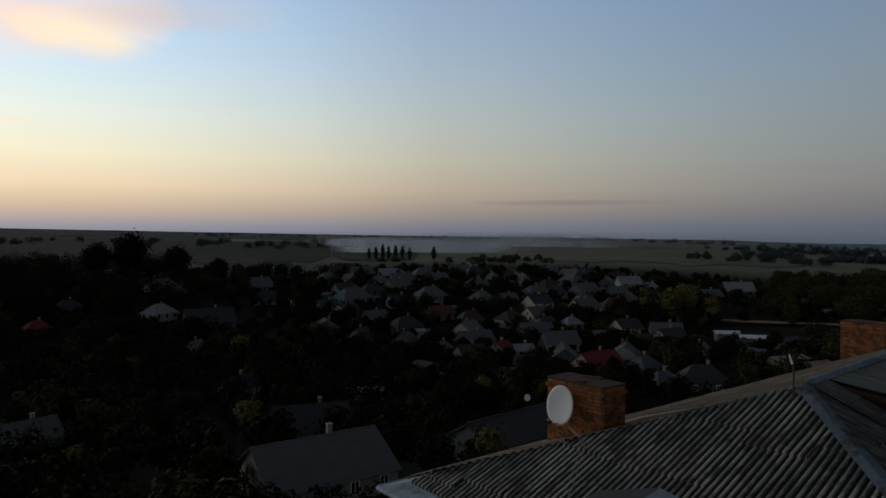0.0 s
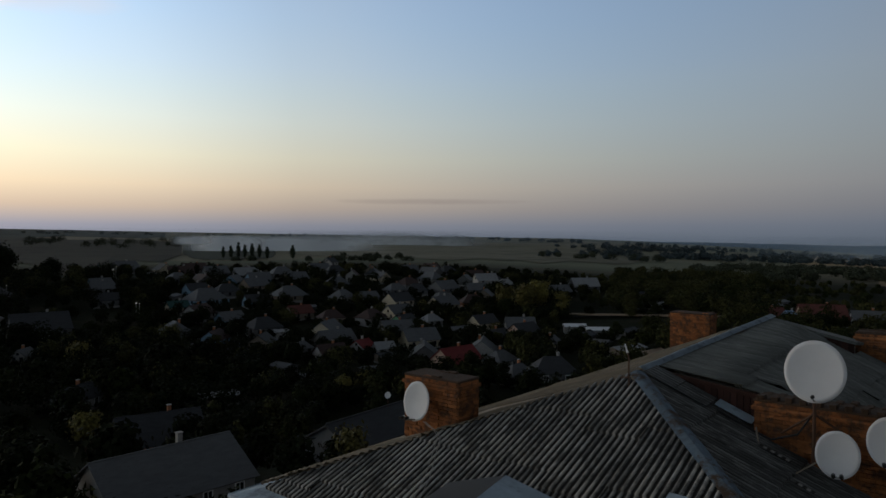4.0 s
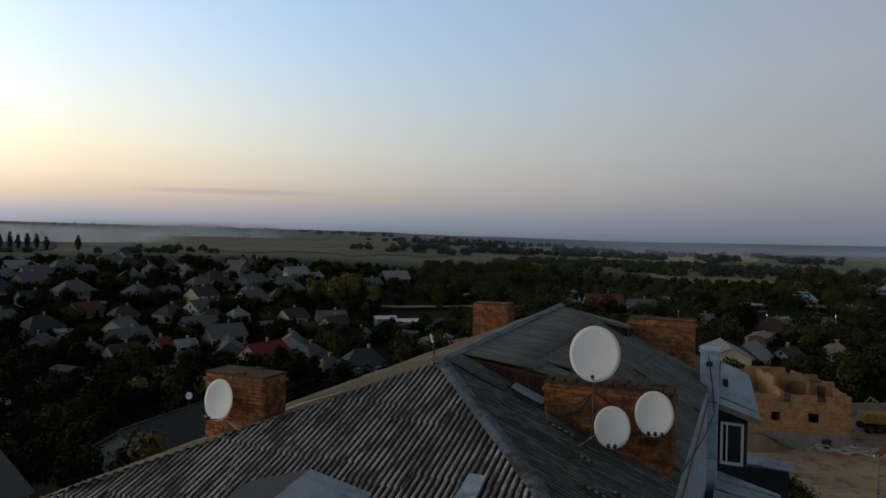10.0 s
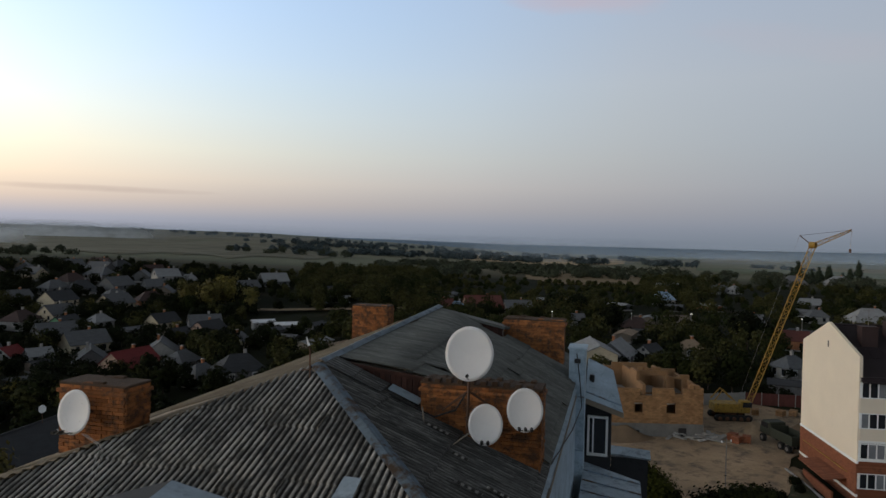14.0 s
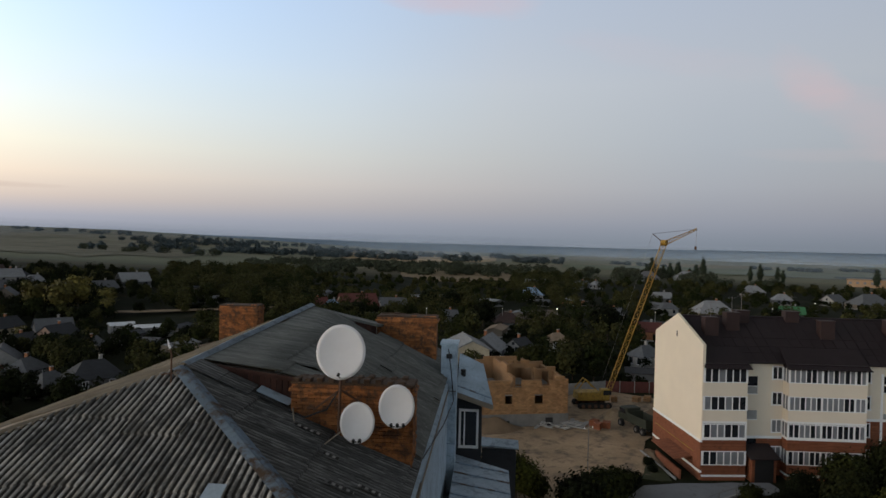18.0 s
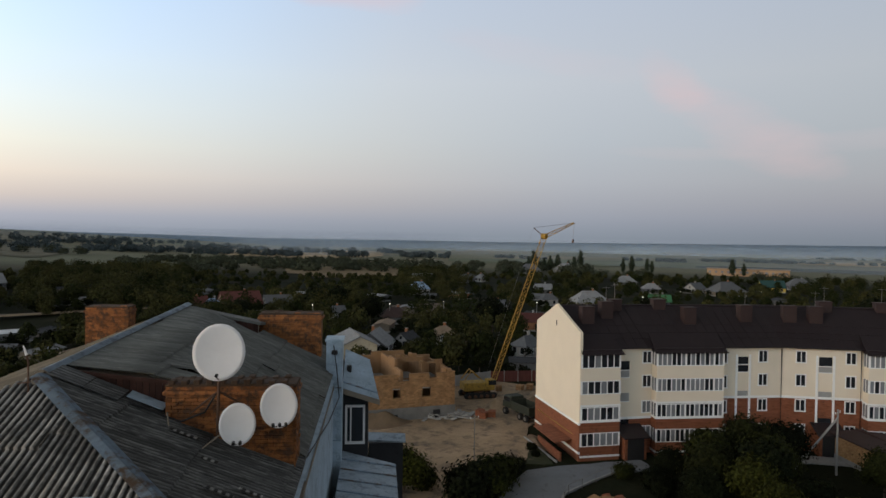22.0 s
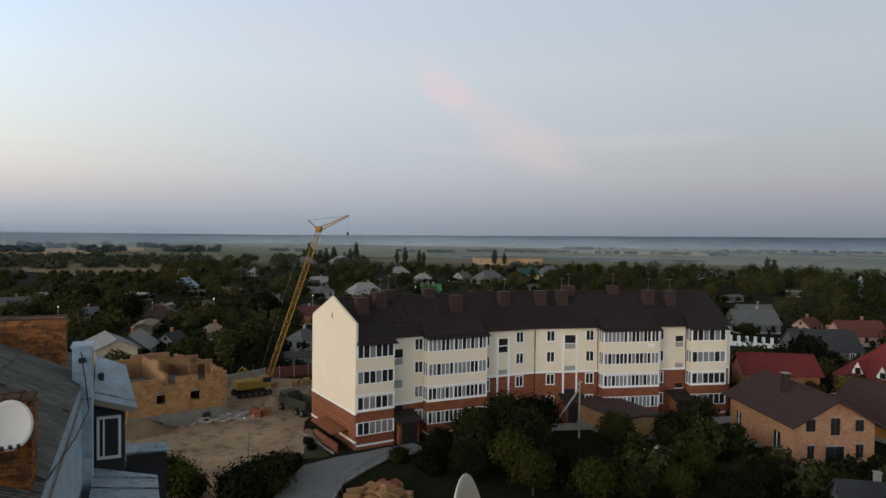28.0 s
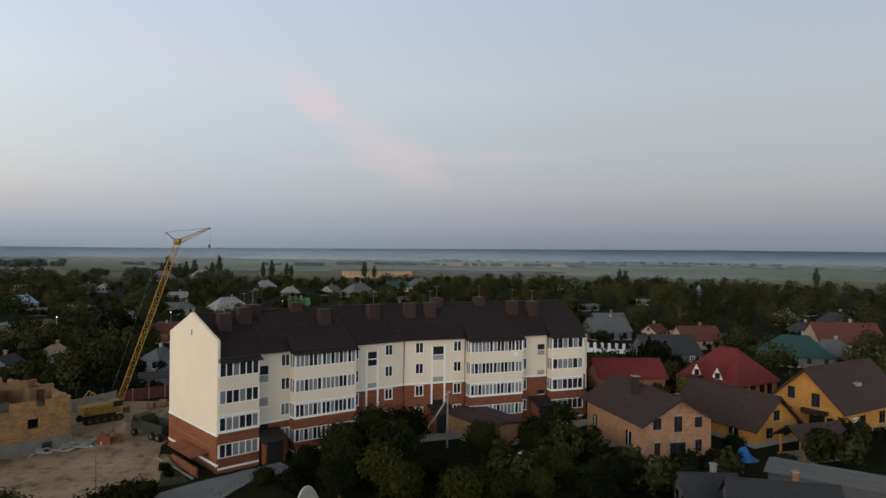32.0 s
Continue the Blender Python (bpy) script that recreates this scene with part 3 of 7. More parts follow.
    # second raised piece near the far chimney
    part("roof_slope", slab([(-0.02, 10.2, 0.29), (2.45, 10.2, -0.22), (2.45, 12.6, -0.52), (-0.02, 12.6, 0.0)], 0.09), M["asbestos_grey"], block, "small raised roof over a vent")
    far_cheek = part("cheek_wall", slab([(0.2, 10.35, 0.10), (2.35, 10.35, -1.1), (2.35, 10.35, -0.32)], 0.04), M["wood_dark"], block, "dark red boards")
    for i in range(9):
        x = 0.5 + i * 0.19
        part("board", box(x, x + 0.17, 10.28, 10.305, -0.42 * x - 0.1, -0.2 * x + 0.14), M["wood_dark"], far_cheek)
    # patch sheet and white repair strips
    part("patch_sheet", slab([(1.95, -3.75, -1.38), (1.98, -3.05, -1.10), (2.28, -3.05, -1.10), (2.30, -3.75, -1.38)][::-1], 0.008), M["metal_blue"], block, "pale metal sheet laid over a crack")
    for x, y, l in ((2.5, -0.15, 0.55), (3.6, -2.0, 0.5), (3.3, -0.9, 0.3), (4.1, -1.6, 0.4)):
        part("repair_strip", slab([(x, y, -x * 0.404 + 0.125), (x, y - 0.1, -x * 0.404 + 0.125), (x + l, y - 0.1, -(x + l) * 0.404 + 0.125), (x + l, y, -(x + l) * 0.404 + 0.125)][::-1], 0.008), M["asbestos"], block)


def brick_face(parent, origin, along, out, width, height, me, rng, cut=None):
    """A skin of bricks on one face: half-bond courses, each brick a piece."""
    along, out = Vector(along), Vector(out)
    rows = int(height / 0.077)
    for r in range(rows):
        z = height - (r + 1) * 0.077 + 0.0385
        x = -0.125 if r % 2 else 0.0
        while x < width - 0.02:
            a, b = max(x, 0) + 0.003, min(x + 0.25, width) - 0.003
            x += 0.25
            if b - a < 0.05 or (cut and cut((a + b) / 2, z)):
                continue
            p = Vector(origin) + along * ((a + b) / 2) + Vector((0, 0, z)) + out * rng.uniform(-0.012, 0.010)
            rot = Matrix((along, -out, Vector((0, 0, 1)))).transposed().to_4x4()
            shared("brick", me, parent, Matrix.Translation(p) @ rot @ Matrix.Diagonal(((b - a) / 0.24, 1, rng.uniform(0.93, 1.0), 1)))


BRICK = mesh_of("brick", box(-0.12, 0.12, -0.018, 0.03, -0.0368, 0.0368, 0.007), M["brick"])


def chimney(x0, x1, y0, y1, z0, z1, cut=None, side=None, teeth=False):
    rng = random.Random(int(x0 * 10 + 99))
    c = part("chimney", box(x0 + 0.02, x1 - 0.02, y0 + 0.02, y1 - 0.02, z0, z1 - 0.05), M["mortar"], block, "broad chimney of weathered orange brick")
    brick_face(c, (x0, y0, z1 - 0.07 - int((z1 - z0) / 0.077) * 0.077), (1, 0, 0), (0, -1, 0), x1 - x0, int((z1 - z0) / 0.077) * 0.077, BRICK, rng, cut)
    if side == "right":
        brick_face(c, (x1, y0, z1 - 0.07 - int((z1 - z0) / 0.077) * 0.077), (0, 1, 0), (1, 0, 0), y1 - y0, int((z1 - z0) / 0.077) * 0.077, BRICK, rng)
    part("coping", box(x0 - 0.05, x1 + 0.05, y0 - 0.05, y1 + 0.05, z1 - 0.24, z1 - 0.165, 0.012), M["brick"], c, "projecting course of brick")
    part("coping", box(x0 - 0.02, x1 + 0.02, y0 - 0.02, y1 + 0.02, z1 - 0.09, z1 - 0.03, 0.02), M["soot"], c, "sooty crumbling top")
    n = int((x1 - x0) / 0.24)
    for i in range(n):
        x = x0 + 0.05 + i * (x1 - x0 - 0.1) / n
        if teeth:
            part("top_brick", box(x, x + 0.125, y0 - 0.03, y0 + 0.2, z1 - 0.04, z1 + 0.055 + rng.uniform(-.03, .015), 0.012), M["soot"], c)
            part("top_brick", box(x, x + 0.125, y1 - 0.2, y1 + 0.03, z1 - 0.04, z1 + 0.01 + rng.uniform(-.03, .015), 0.012), M["soot"], c)
        elif rng.random() < 0.75:
            lift = rng.uniform(-0.02, 0.02)
            part("top_brick", box(x, x + 0.235, y0 + 0.0, y0 + 0.12, z1 - 0.05, z1 + lift, 0.012), M["brick" if rng.random() < 0.5 else "soot"], c)
            part("top_brick", box(x, x + 0.235, y1 - 0.13, y1 - 0.01, z1 - 0.05, z1 + lift, 0.012), M["soot"], c)
    return c


# ---- satellite dishes ----
def dish(m, size, tall, label, pole, arm_len=0.45, lnbs=1, group=""):
    """A dish that faces -y, on the pole's top at the origin; m places it."""
    d = thing("satellite_dish", m, label, "satellite dish", group)
    bm = bmesh.new()
    rings, n = 7, 36
    rows = []
    for i in range(rings + 1):
        r = i / rings
        rows.append([bm.verts.new((size / 2 * r * math.cos(2 * math.pi * k / n), -0.05 * r * r + 0.02, tall / 2 * r * math.sin(2 * math.pi * k / n))) for k in range(n)] if i else [bm.verts.new((0, 0.02, 0))])
    for k in range(n):
        bm.faces.new((rows[0][0], rows[1][k], rows[1][(k + 1) % n]))
        for i in range(1, rings):
            bm.faces.new((rows[i][k], rows[i + 1][k], rows[i + 1][(k + 1) % n], rows[i][(k + 1) % n]))
    bmesh.ops.recalc_face_normals(bm, faces=bm.faces)
    bmesh.ops.solidify(bm, geom=bm.faces, thickness=0.012)
    part("reflector", bm, M["dish"], d, smooth=True)
    part("rim", tube([(size / 2 * math.cos(2 * math.pi * k / n), -0.032, tall / 2 * math.sin(2 * math.pi * k / n)) for k in range(n + 1)], 0.006, 6), M["dish"], d)
    part("bracket", box(-0.09, 0.09, 0.03, 0.16, -0.16, 0.10, 0.01), M["steel"], d)
    z = -tall / 2 + 0.03
    for i in range(lnbs):
        x = (i - (lnbs - 1) / 2) * 0.12
        part("feed_arm", tube([(x * 0.3, -0.02, z), (x, -arm_len, z + 0.02)], 0.012, 6), M["steel"], d)
        lnb = part("converter", tube([(x, -arm_len - 0.03, z + 0.04), (x, -arm_len + 0.09, z + 0.06)], 0.032, 10), M["black"], d, "dark receiver head")
        part("horn", tube([(x, -arm_len + 0.06, z + 0.06), (x, -arm_len + 0.12, z + 0.07)], 0.026, 10), M["dish"], lnb)
    for x, zz in ((-0.2, 0.2), (0.2, 0.2), (-0.2, -0.2), (0.2, -0.2)):
        part("bolt", tube([(x * size, 0.01, zz * tall), (x * size, -0.02, zz * tall)], 0.009, 6), M["dish"], d)
    for pts, r in pole:
        part("mast", tube(pts, r, 8), M["rust"], d, "rusty steel mast")
    return d


# ---- houses ----
def window(parent, x0, x1, z0, z1, y, panes=2, pale=False, depth=0.1, frame="white"):
    """A window in a wall that faces -y at y: frame, glass, sill."""
    w = part("window", box(x0, x1, y - 0.02, y + depth, z0, z1), M["black"], parent)
    bm = box(x0 - 0.05, x0 + 0.05, y - 0.06, y, z0, z1)
    box(x1 - 0.05, x1 + 0.05, y - 0.06, y, z0, z1, bm=bm)
    box(x0 - 0.05, x1 + 0.05, y - 0.06, y, z1 - 0.05, z1 + 0.05, bm=bm)
    box(x0 - 0.05, x1 + 0.05, y - 0.09, y, z0 - 0.06, z0 + 0.04, bm=bm)
    for i in range(1, panes):
        x = x0 + (x1 - x0) * i / panes
        box(x - 0.03, x + 0.03, y - 0.055, y, z0, z1, bm=bm)
    part("frame", bm, M[frame], w)
    for i in range(panes):
        a, b = x0 + (x1 - x0) * i / panes, x0 + (x1 - x0) * (i + 1) / panes
        part("pane", box(a + 0.04, b - 0.04, y - 0.035, y - 0.022, z0 + 0.04, z1 - 0.04), M["pane_pale" if pale else "pane"], w)
    return w


ROOF_WORDS = dict(grey="grey corrugated", bright="white sheet", slate="dark grey", pale="pale sheet-metal", red="dark red metal", bluish="bluish grey sheet", teal="blue-green metal", brown="dark brown tiled", tan="brownish grey",
                  green="green metal", maroon="faded red")
WALL_WORDS = dict(white="whitewashed", cream="cream", beige="beige", brick="brick", grey="grey rendered", ochre="ochre yellow", green="light green", yellow="olive yellow", pink="pinkish beige", blue="pale blue", lime="buff stone")
PLACED = []


def house(x, y, yaw, size, roof, wall, style=""):
    """A one-storey village house: walls with gables, two roof slopes, windows, chimney. yaw turns its ridge."""
    rng = random.Random(int(x * 7 + y * 13))
    L = size
    D = size / 1.3 if style != "big" else 7.5
    L, D = L * 1.08, D * 1.08
    h = 2.3 + rng.uniform(-0.2, 0.3)
    rise = D * 0.38
    if style == "big":
        D, rise = 10.2, 3.0
    if style == "2":
        h = 5.0
    if style == "s":
        h, rise, D = 2.0, 0.5, min(D, 4.0)
    PLACED.append((x, y, L * 0.62 + 1.0))
    z = ground_z(x, y) - 0.1
    name = "shed" if style == "s" else "house"
    t = thing(name, pose(x, y, z, 0, 0, yaw), "%s %s with %s roof" % (WALL_WORDS[wall], "shed" if style == "s" else ("two-storey house" if style == "2" else "village house"), ROOF_WORDS[roof]), name, "houses of the village")
    wm, rm = M["wall_" + wall], M["roof_" + roof]
    a, b = L / 2, D / 2
    o, s = 0.35, rise / b
    far = math.hypot(x, y) > 165
    hipped = style in ("", "f") and wall not in ("green", "pink", "cream") and rng.random() < 0.45
    if hipped:
        part("wall", box(-a, a, -b, b, -2, h), wm, t)
        k, e, top = a - b * 0.75, h - o * s + 0.08, h + rise + 0.1
        quad = ((-a - o, -b - o, e), (a + o, -b - o, e), (a + o, b + o, e), (-a - o, b + o, e))
        for c in ((quad[0], quad[1], (k, 0, top), (-k, 0, top)), (quad[2], quad[3], (-k, 0, top), (k, 0, top)), (quad[1], quad[2], (k, 0, top)), (quad[3], quad[0], (-k, 0, top))):
            part("roof_slope", slab(c, 0.09), rm, t)
        part("ridge", tube([(-k, 0, top), (k, 0, top)], 0.09, 6), rm, t)
    else:
        part("wall", turn_prism(b, h, rise, a), wm, t)
    for sgn in () if hipped else (1, -1):
        c = [(-a - o, 0, h + rise + 0.1), (-a - o, sgn * (b + o), h - o * s + 0.1), (a + o, sgn * (b + o), h - o * s + 0.1), (a + o, 0, h + rise + 0.1)]
        part("roof_slope", slab(c if sgn < 0 else c[::-1], 0.09), rm, t)
    if not hipped:
        part("ridge", tube([(-a - o, 0, h + rise + 0.1), (a + o, 0, h + rise + 0.1)], 0.09, 6), rm, t)
    if style != "s":
        ch = part("chimney", box(a * 0.3 - 0.25, a * 0.3 + 0.25, b * 0.15, b * 0.15 + 0.5, h + rise * 0.4, h + rise + 0.75, 0.02), M["wall_brick" if rng.random() < 0.5 else "wall_white"], t)
        part("chimney_cap", box(a * 0.3 - 0.31, a * 0.3 + 0.31, b * 0.15 - 0.06, b * 0.15 + 0.56, h + rise + 0.75, h + rise + 0.85), M["concrete"], ch)
        levels = [0.9] if style != "2" else [0.9, 3.5]
        for z0 in levels:
            n = max(2, int(L / 3))
            for i in range(n):
                xc = -a + L * (i + 0.5) / n
                if far:
                    w = part("window", box(xc - 0.42, xc + 0.42, -b - 0.03, -b + 0.1, z0, z0 + 1.15), M["pane"], t)
                    part("frame", box(xc - 0.5, xc + 0.5, -b - 0.06, -b, z0 - 0.1, z0), M["wall_white"], w)
                else:
                    window(t, xc - 0.45, xc + 0.45, z0, z0 + 1.2, -b, 2)
        for sgn in (-1, 1):
            for yc in (() if style == "f" else (-b * 0.45, b * 0.45)):
                f = box(sgn * a - 0.04, sgn * a + 0.04, yc - 0.4, yc + 0.4, 0.9, 2.1)
                w = part("window", f, M["pane"], t)
                part("frame", box(sgn * (a + 0.02) - 0.04, sgn * (a + 0.02) + 0.04, yc - 0.48, yc + 0.48, 0.8, 0.9), M["white"], w)
            if hipped or style == "f":
                continue
            part("gable_window", box(sgn * a - 0.04, sgn * a + 0.04, -0.3, 0.3, h + 0.25, h + min(1.1, rise * 0.6)), M["pane"], t)
    part("plinth", box(-a - 0.05, a + 0.05, -b - 0.05, b + 0.05, -2, 0.45), M["concrete"], t)
    return t


def turn_prism(b, h, rise, a):
    """House body with its ridge along x."""
    bm = bmesh.new()
    prof = [(-b, -2), (b, -2), (b, h), (0, h + rise), (-b, h)]
    p = [bm.verts.new((-a, y, z)) for y, z in prof]
    q = [bm.verts.new((a, y, z)) for y, z in prof]
    bm.faces.new(p)
    bm.faces.new(q[::-1])
    for i in range(5):
        j = (i + 1) % 5
        bm.faces.new((p[i], q[i], q[j], p[j]))
    bmesh.ops.recalc_face_normals(bm, faces=bm.faces)
    return bm

# ---- trees ----
def crown_mesh(name, mat, rx, rz, clumps, leaf, per, seed, base=0.0, column=False):
    """A crown of many leaf blades gathered in clumps, with an uneven outline and gaps."""
    rng = random.Random(seed)
    verts, faces = [], []
    for c in range(clumps):
        while True:
            p = Vector((rng.uniform(-1, 1), rng.uniform(-1, 1), rng.uniform(-1, 1)))
            if 0.35 < p.length < 1:
                break
        wob = 0.75 + 0.45 * noise.noise(p * 2.1 + Vector((seed, 0, 0)))
        if column:
            k = 1 - 0.75 * abs(p.z + 0.15) ** 1.6
            cpt = Vector((p.x * rx * k, p.y * rx * k, p.z * rz + rz + base))
        else:
            cpt = Vector((p.x * rx * wob, p.y * rx * wob, p.z * rz * wob + rz + base))
        spread = rx * (0.22 if not column else 0.3)
        for i in range(per):
            o = cpt + Vector((rng.gauss(0, spread), rng.gauss(0, spread), rng.gauss(0, spread * 0.7)))
            away = Vector((o.x / rx, o.y / rx, (o.z - base - rz) / rz)) * 0.6 + (o - cpt) / (spread * 2.0) + Vector((rng.gauss(0, 0.3), rng.gauss(0, 0.3), rng.gauss(0, 0.3) + 0.1))
            d1 = away.cross(Vector((rng.gauss(0, 1), rng.gauss(0, 1), rng.gauss(0, 1)))).normalized() * leaf * rng.uniform(0.6, 1.3)
            d2 = away.cross(d1).normalized() * leaf * 0.45
            k = len(verts)
            verts += [o - d1 * 0.5, o + d2, o + d1 * 0.7, o - d2]
            faces.append((k, k + 1, k + 2, k + 3))
    me = bpy.data.meshes.new(name)
    me.from_pydata([v[:] for v in verts], [], faces)
    me.materials.append(mat)
    return me


def trunk_mesh(height, radius, spread, seed, limbs=6):
    rng = random.Random(seed)
    bm = tube([(0, 0, -1.5), (0.04, 0, height * 0.3), (0.1 * spread, 0.05, height * 0.6), (0.02, 0.1, height * 0.9)], radius, 7, taper=radius * 0.35)
    for i in range(limbs):
        a = 2.4 * i + rng.uniform(-.4, .4)
        z = height * rng.uniform(0.3, 0.7)
        r = spread * rng.uniform(0.5, 0.8)
        tube([(0, 0, z), (r * 0.5 * math.cos(a), r * 0.5 * math.sin(a), z + height * 0.12), (r * math.cos(a), r * math.sin(a), z + height * 0.3)], radius * 0.4, 5, bm, radius * 0.12)
    return mesh_of("trunk", bm, M["bark"])


TREE_KINDS = {
    "near": [(trunk_mesh(4.2, 0.16, 1.7, 3), crown_mesh("crown", M[k], 2.3, 2.2, 190, 0.25, 46, s, 0.9)) for k, s in (("leaf", 1), ("leaf_dark", 2), ("leaf_fresh", 6))],
    "mid": [(trunk_mesh(4.0, 0.16, 1.5, 4, 4), crown_mesh("crown", M[k], 2.4, 2.3, 80, 0.55, 11, s, 1.0)) for k, s in (("leaf_dark", 11), ("leaf_mid", 12), ("leaf_dark", 13), ("leaf_mid", 14))],
    "big": [(trunk_mesh(9.0, 0.35, 3.5, 8, 7), crown_mesh("crown", M["leaf_dark"], 5.2, 6.2, 260, 0.8, 17, 51, 2.0))],
    "gold": [(trunk_mesh(5.0, 0.2, 1.8, 5, 5), crown_mesh("crown", M["leaf_gold"], 2.4, 3.0, 100, 0.5, 13, 21, 1.4))],
    "bush": [(trunk_mesh(0.8, 0.05, 0.7, 6, 5), crown_mesh("crown", M[k], 1.3, 0.95, 90, 0.2, 34, s, -0.15)) for k, s in (("leaf", 31), ("leaf_dark", 32))],
    "poplar": [(trunk_mesh(9.0, 0.2, 0.5, 7, 5), crown_mesh("crown", M["needle"], 1.5, 5.2, 110, 0.6, 12, s, 0.6, True)) for s in (41, 42)],
}
TREE_WORDS = dict(near="bushy dark green orchard tree", mid="dark green garden tree among the houses", big="huge old dark green tree", gold="yellowing broad tree among dark ones", bush="low dark green leafy shrub", poplar="slim dark poplar standing upright")


def tree(x, y, kind="mid", size=1.0, which=None):
    rng = random.Random(int(x * 17 + y * 29 + 5))
    variants = TREE_KINDS[kind]
    tr, cr = variants[rng.randrange(len(variants)) if which is None else which]
    t = thing("shrub" if kind == "bush" else "tree", pose(x, y, ground_z(x, y) - 0.05, 0, 0, rng.uniform(0, 360)) @ Matrix.Diagonal((size * rng.uniform(0.9, 1.1), size * rng.uniform(0.9, 1.1), size * rng.uniform(0.85, 1.1), 1)), TREE_WORDS[kind],
              "shrub" if kind == "bush" else "tree", "trees of the village" if kind == "mid" else "")
    shared("trunk", tr, t, Matrix())
    shared("crown", cr, t, Matrix())
    return t


def woods(name, spots, label, leaf=1.4, clumps=16, per=7, mat="leaf_dark"):
    """Far trees as one mass: each spot is x, y, radius, height; every crown is a heap of rounded clumps."""
    rng = np.random.default_rng(len(spots))
    sp = np.array([(x, y, r, hgt, ground_z(x, y)) for x, y, r, hgt in spots]).repeat(clumps, axis=0)
    x, y, r, hgt, z0 = sp.T
    m = len(sp)
    a, k = rng.uniform(0, 6.28, m), rng.uniform(-0.8, 1.0, m)
    q = np.sqrt(1 - k * k) * rng.uniform(0.65, 1.0, m)
    w = 0.72 + 0.3 * np.sin(a * 2 + x) * np.sin(k * 3 + y)
    side = np.stack([q * np.cos(a), q * np.sin(a), k], 1)
    c0 = np.stack([x + r * w * side[:, 0], y + r * w * side[:, 1], z0 + hgt * (0.52 + 0.42 * k * w)], 1).repeat(per, axis=0)
    n = rng.normal(0, 1, (m * per, 3)) + (0, 0, 0.25)
    n /= np.linalg.norm(n, axis=1, keepdims=True)
    o = c0 + n * (r * 0.34).repeat(per)[:, None] * rng.uniform(0.7, 1.05, (m * per, 1))
    n = n + 0.5 * side.repeat(per, axis=0) + rng.normal(0, 0.25, n.shape)
    d1 = np.cross(n, rng.normal(0, 1, n.shape))
    d1 *= leaf * rng.uniform(0.6, 1.2, (m * per, 1)) / np.linalg.norm(d1, axis=1, keepdims=True)
    d2 = np.cross(n, d1)
    d2 *= leaf * 0.8 / np.linalg.norm(d2, axis=1, keepdims=True)
    pts = np.stack([o - d1 * 0.5, o + d1 * 0.5, o + d2], 1).reshape(-1, 3)
    t = m * per
    me = bpy.data.meshes.new(name)
    me.vertices.add(3 * t)
    me.vertices.foreach_set("co", pts.ravel())
    me.loops.add(3 * t)
    me.loops.foreach_set("vertex_index", np.arange(3 * t))
    me.polygons.add(t)
    me.polygons.foreach_set("loop_start", np.arange(t) * 3)
    me.update(calc_edges=True)
    me.materials.append(M[mat])
    return tagged(new(name, me), label, "trees", kind="stuff")


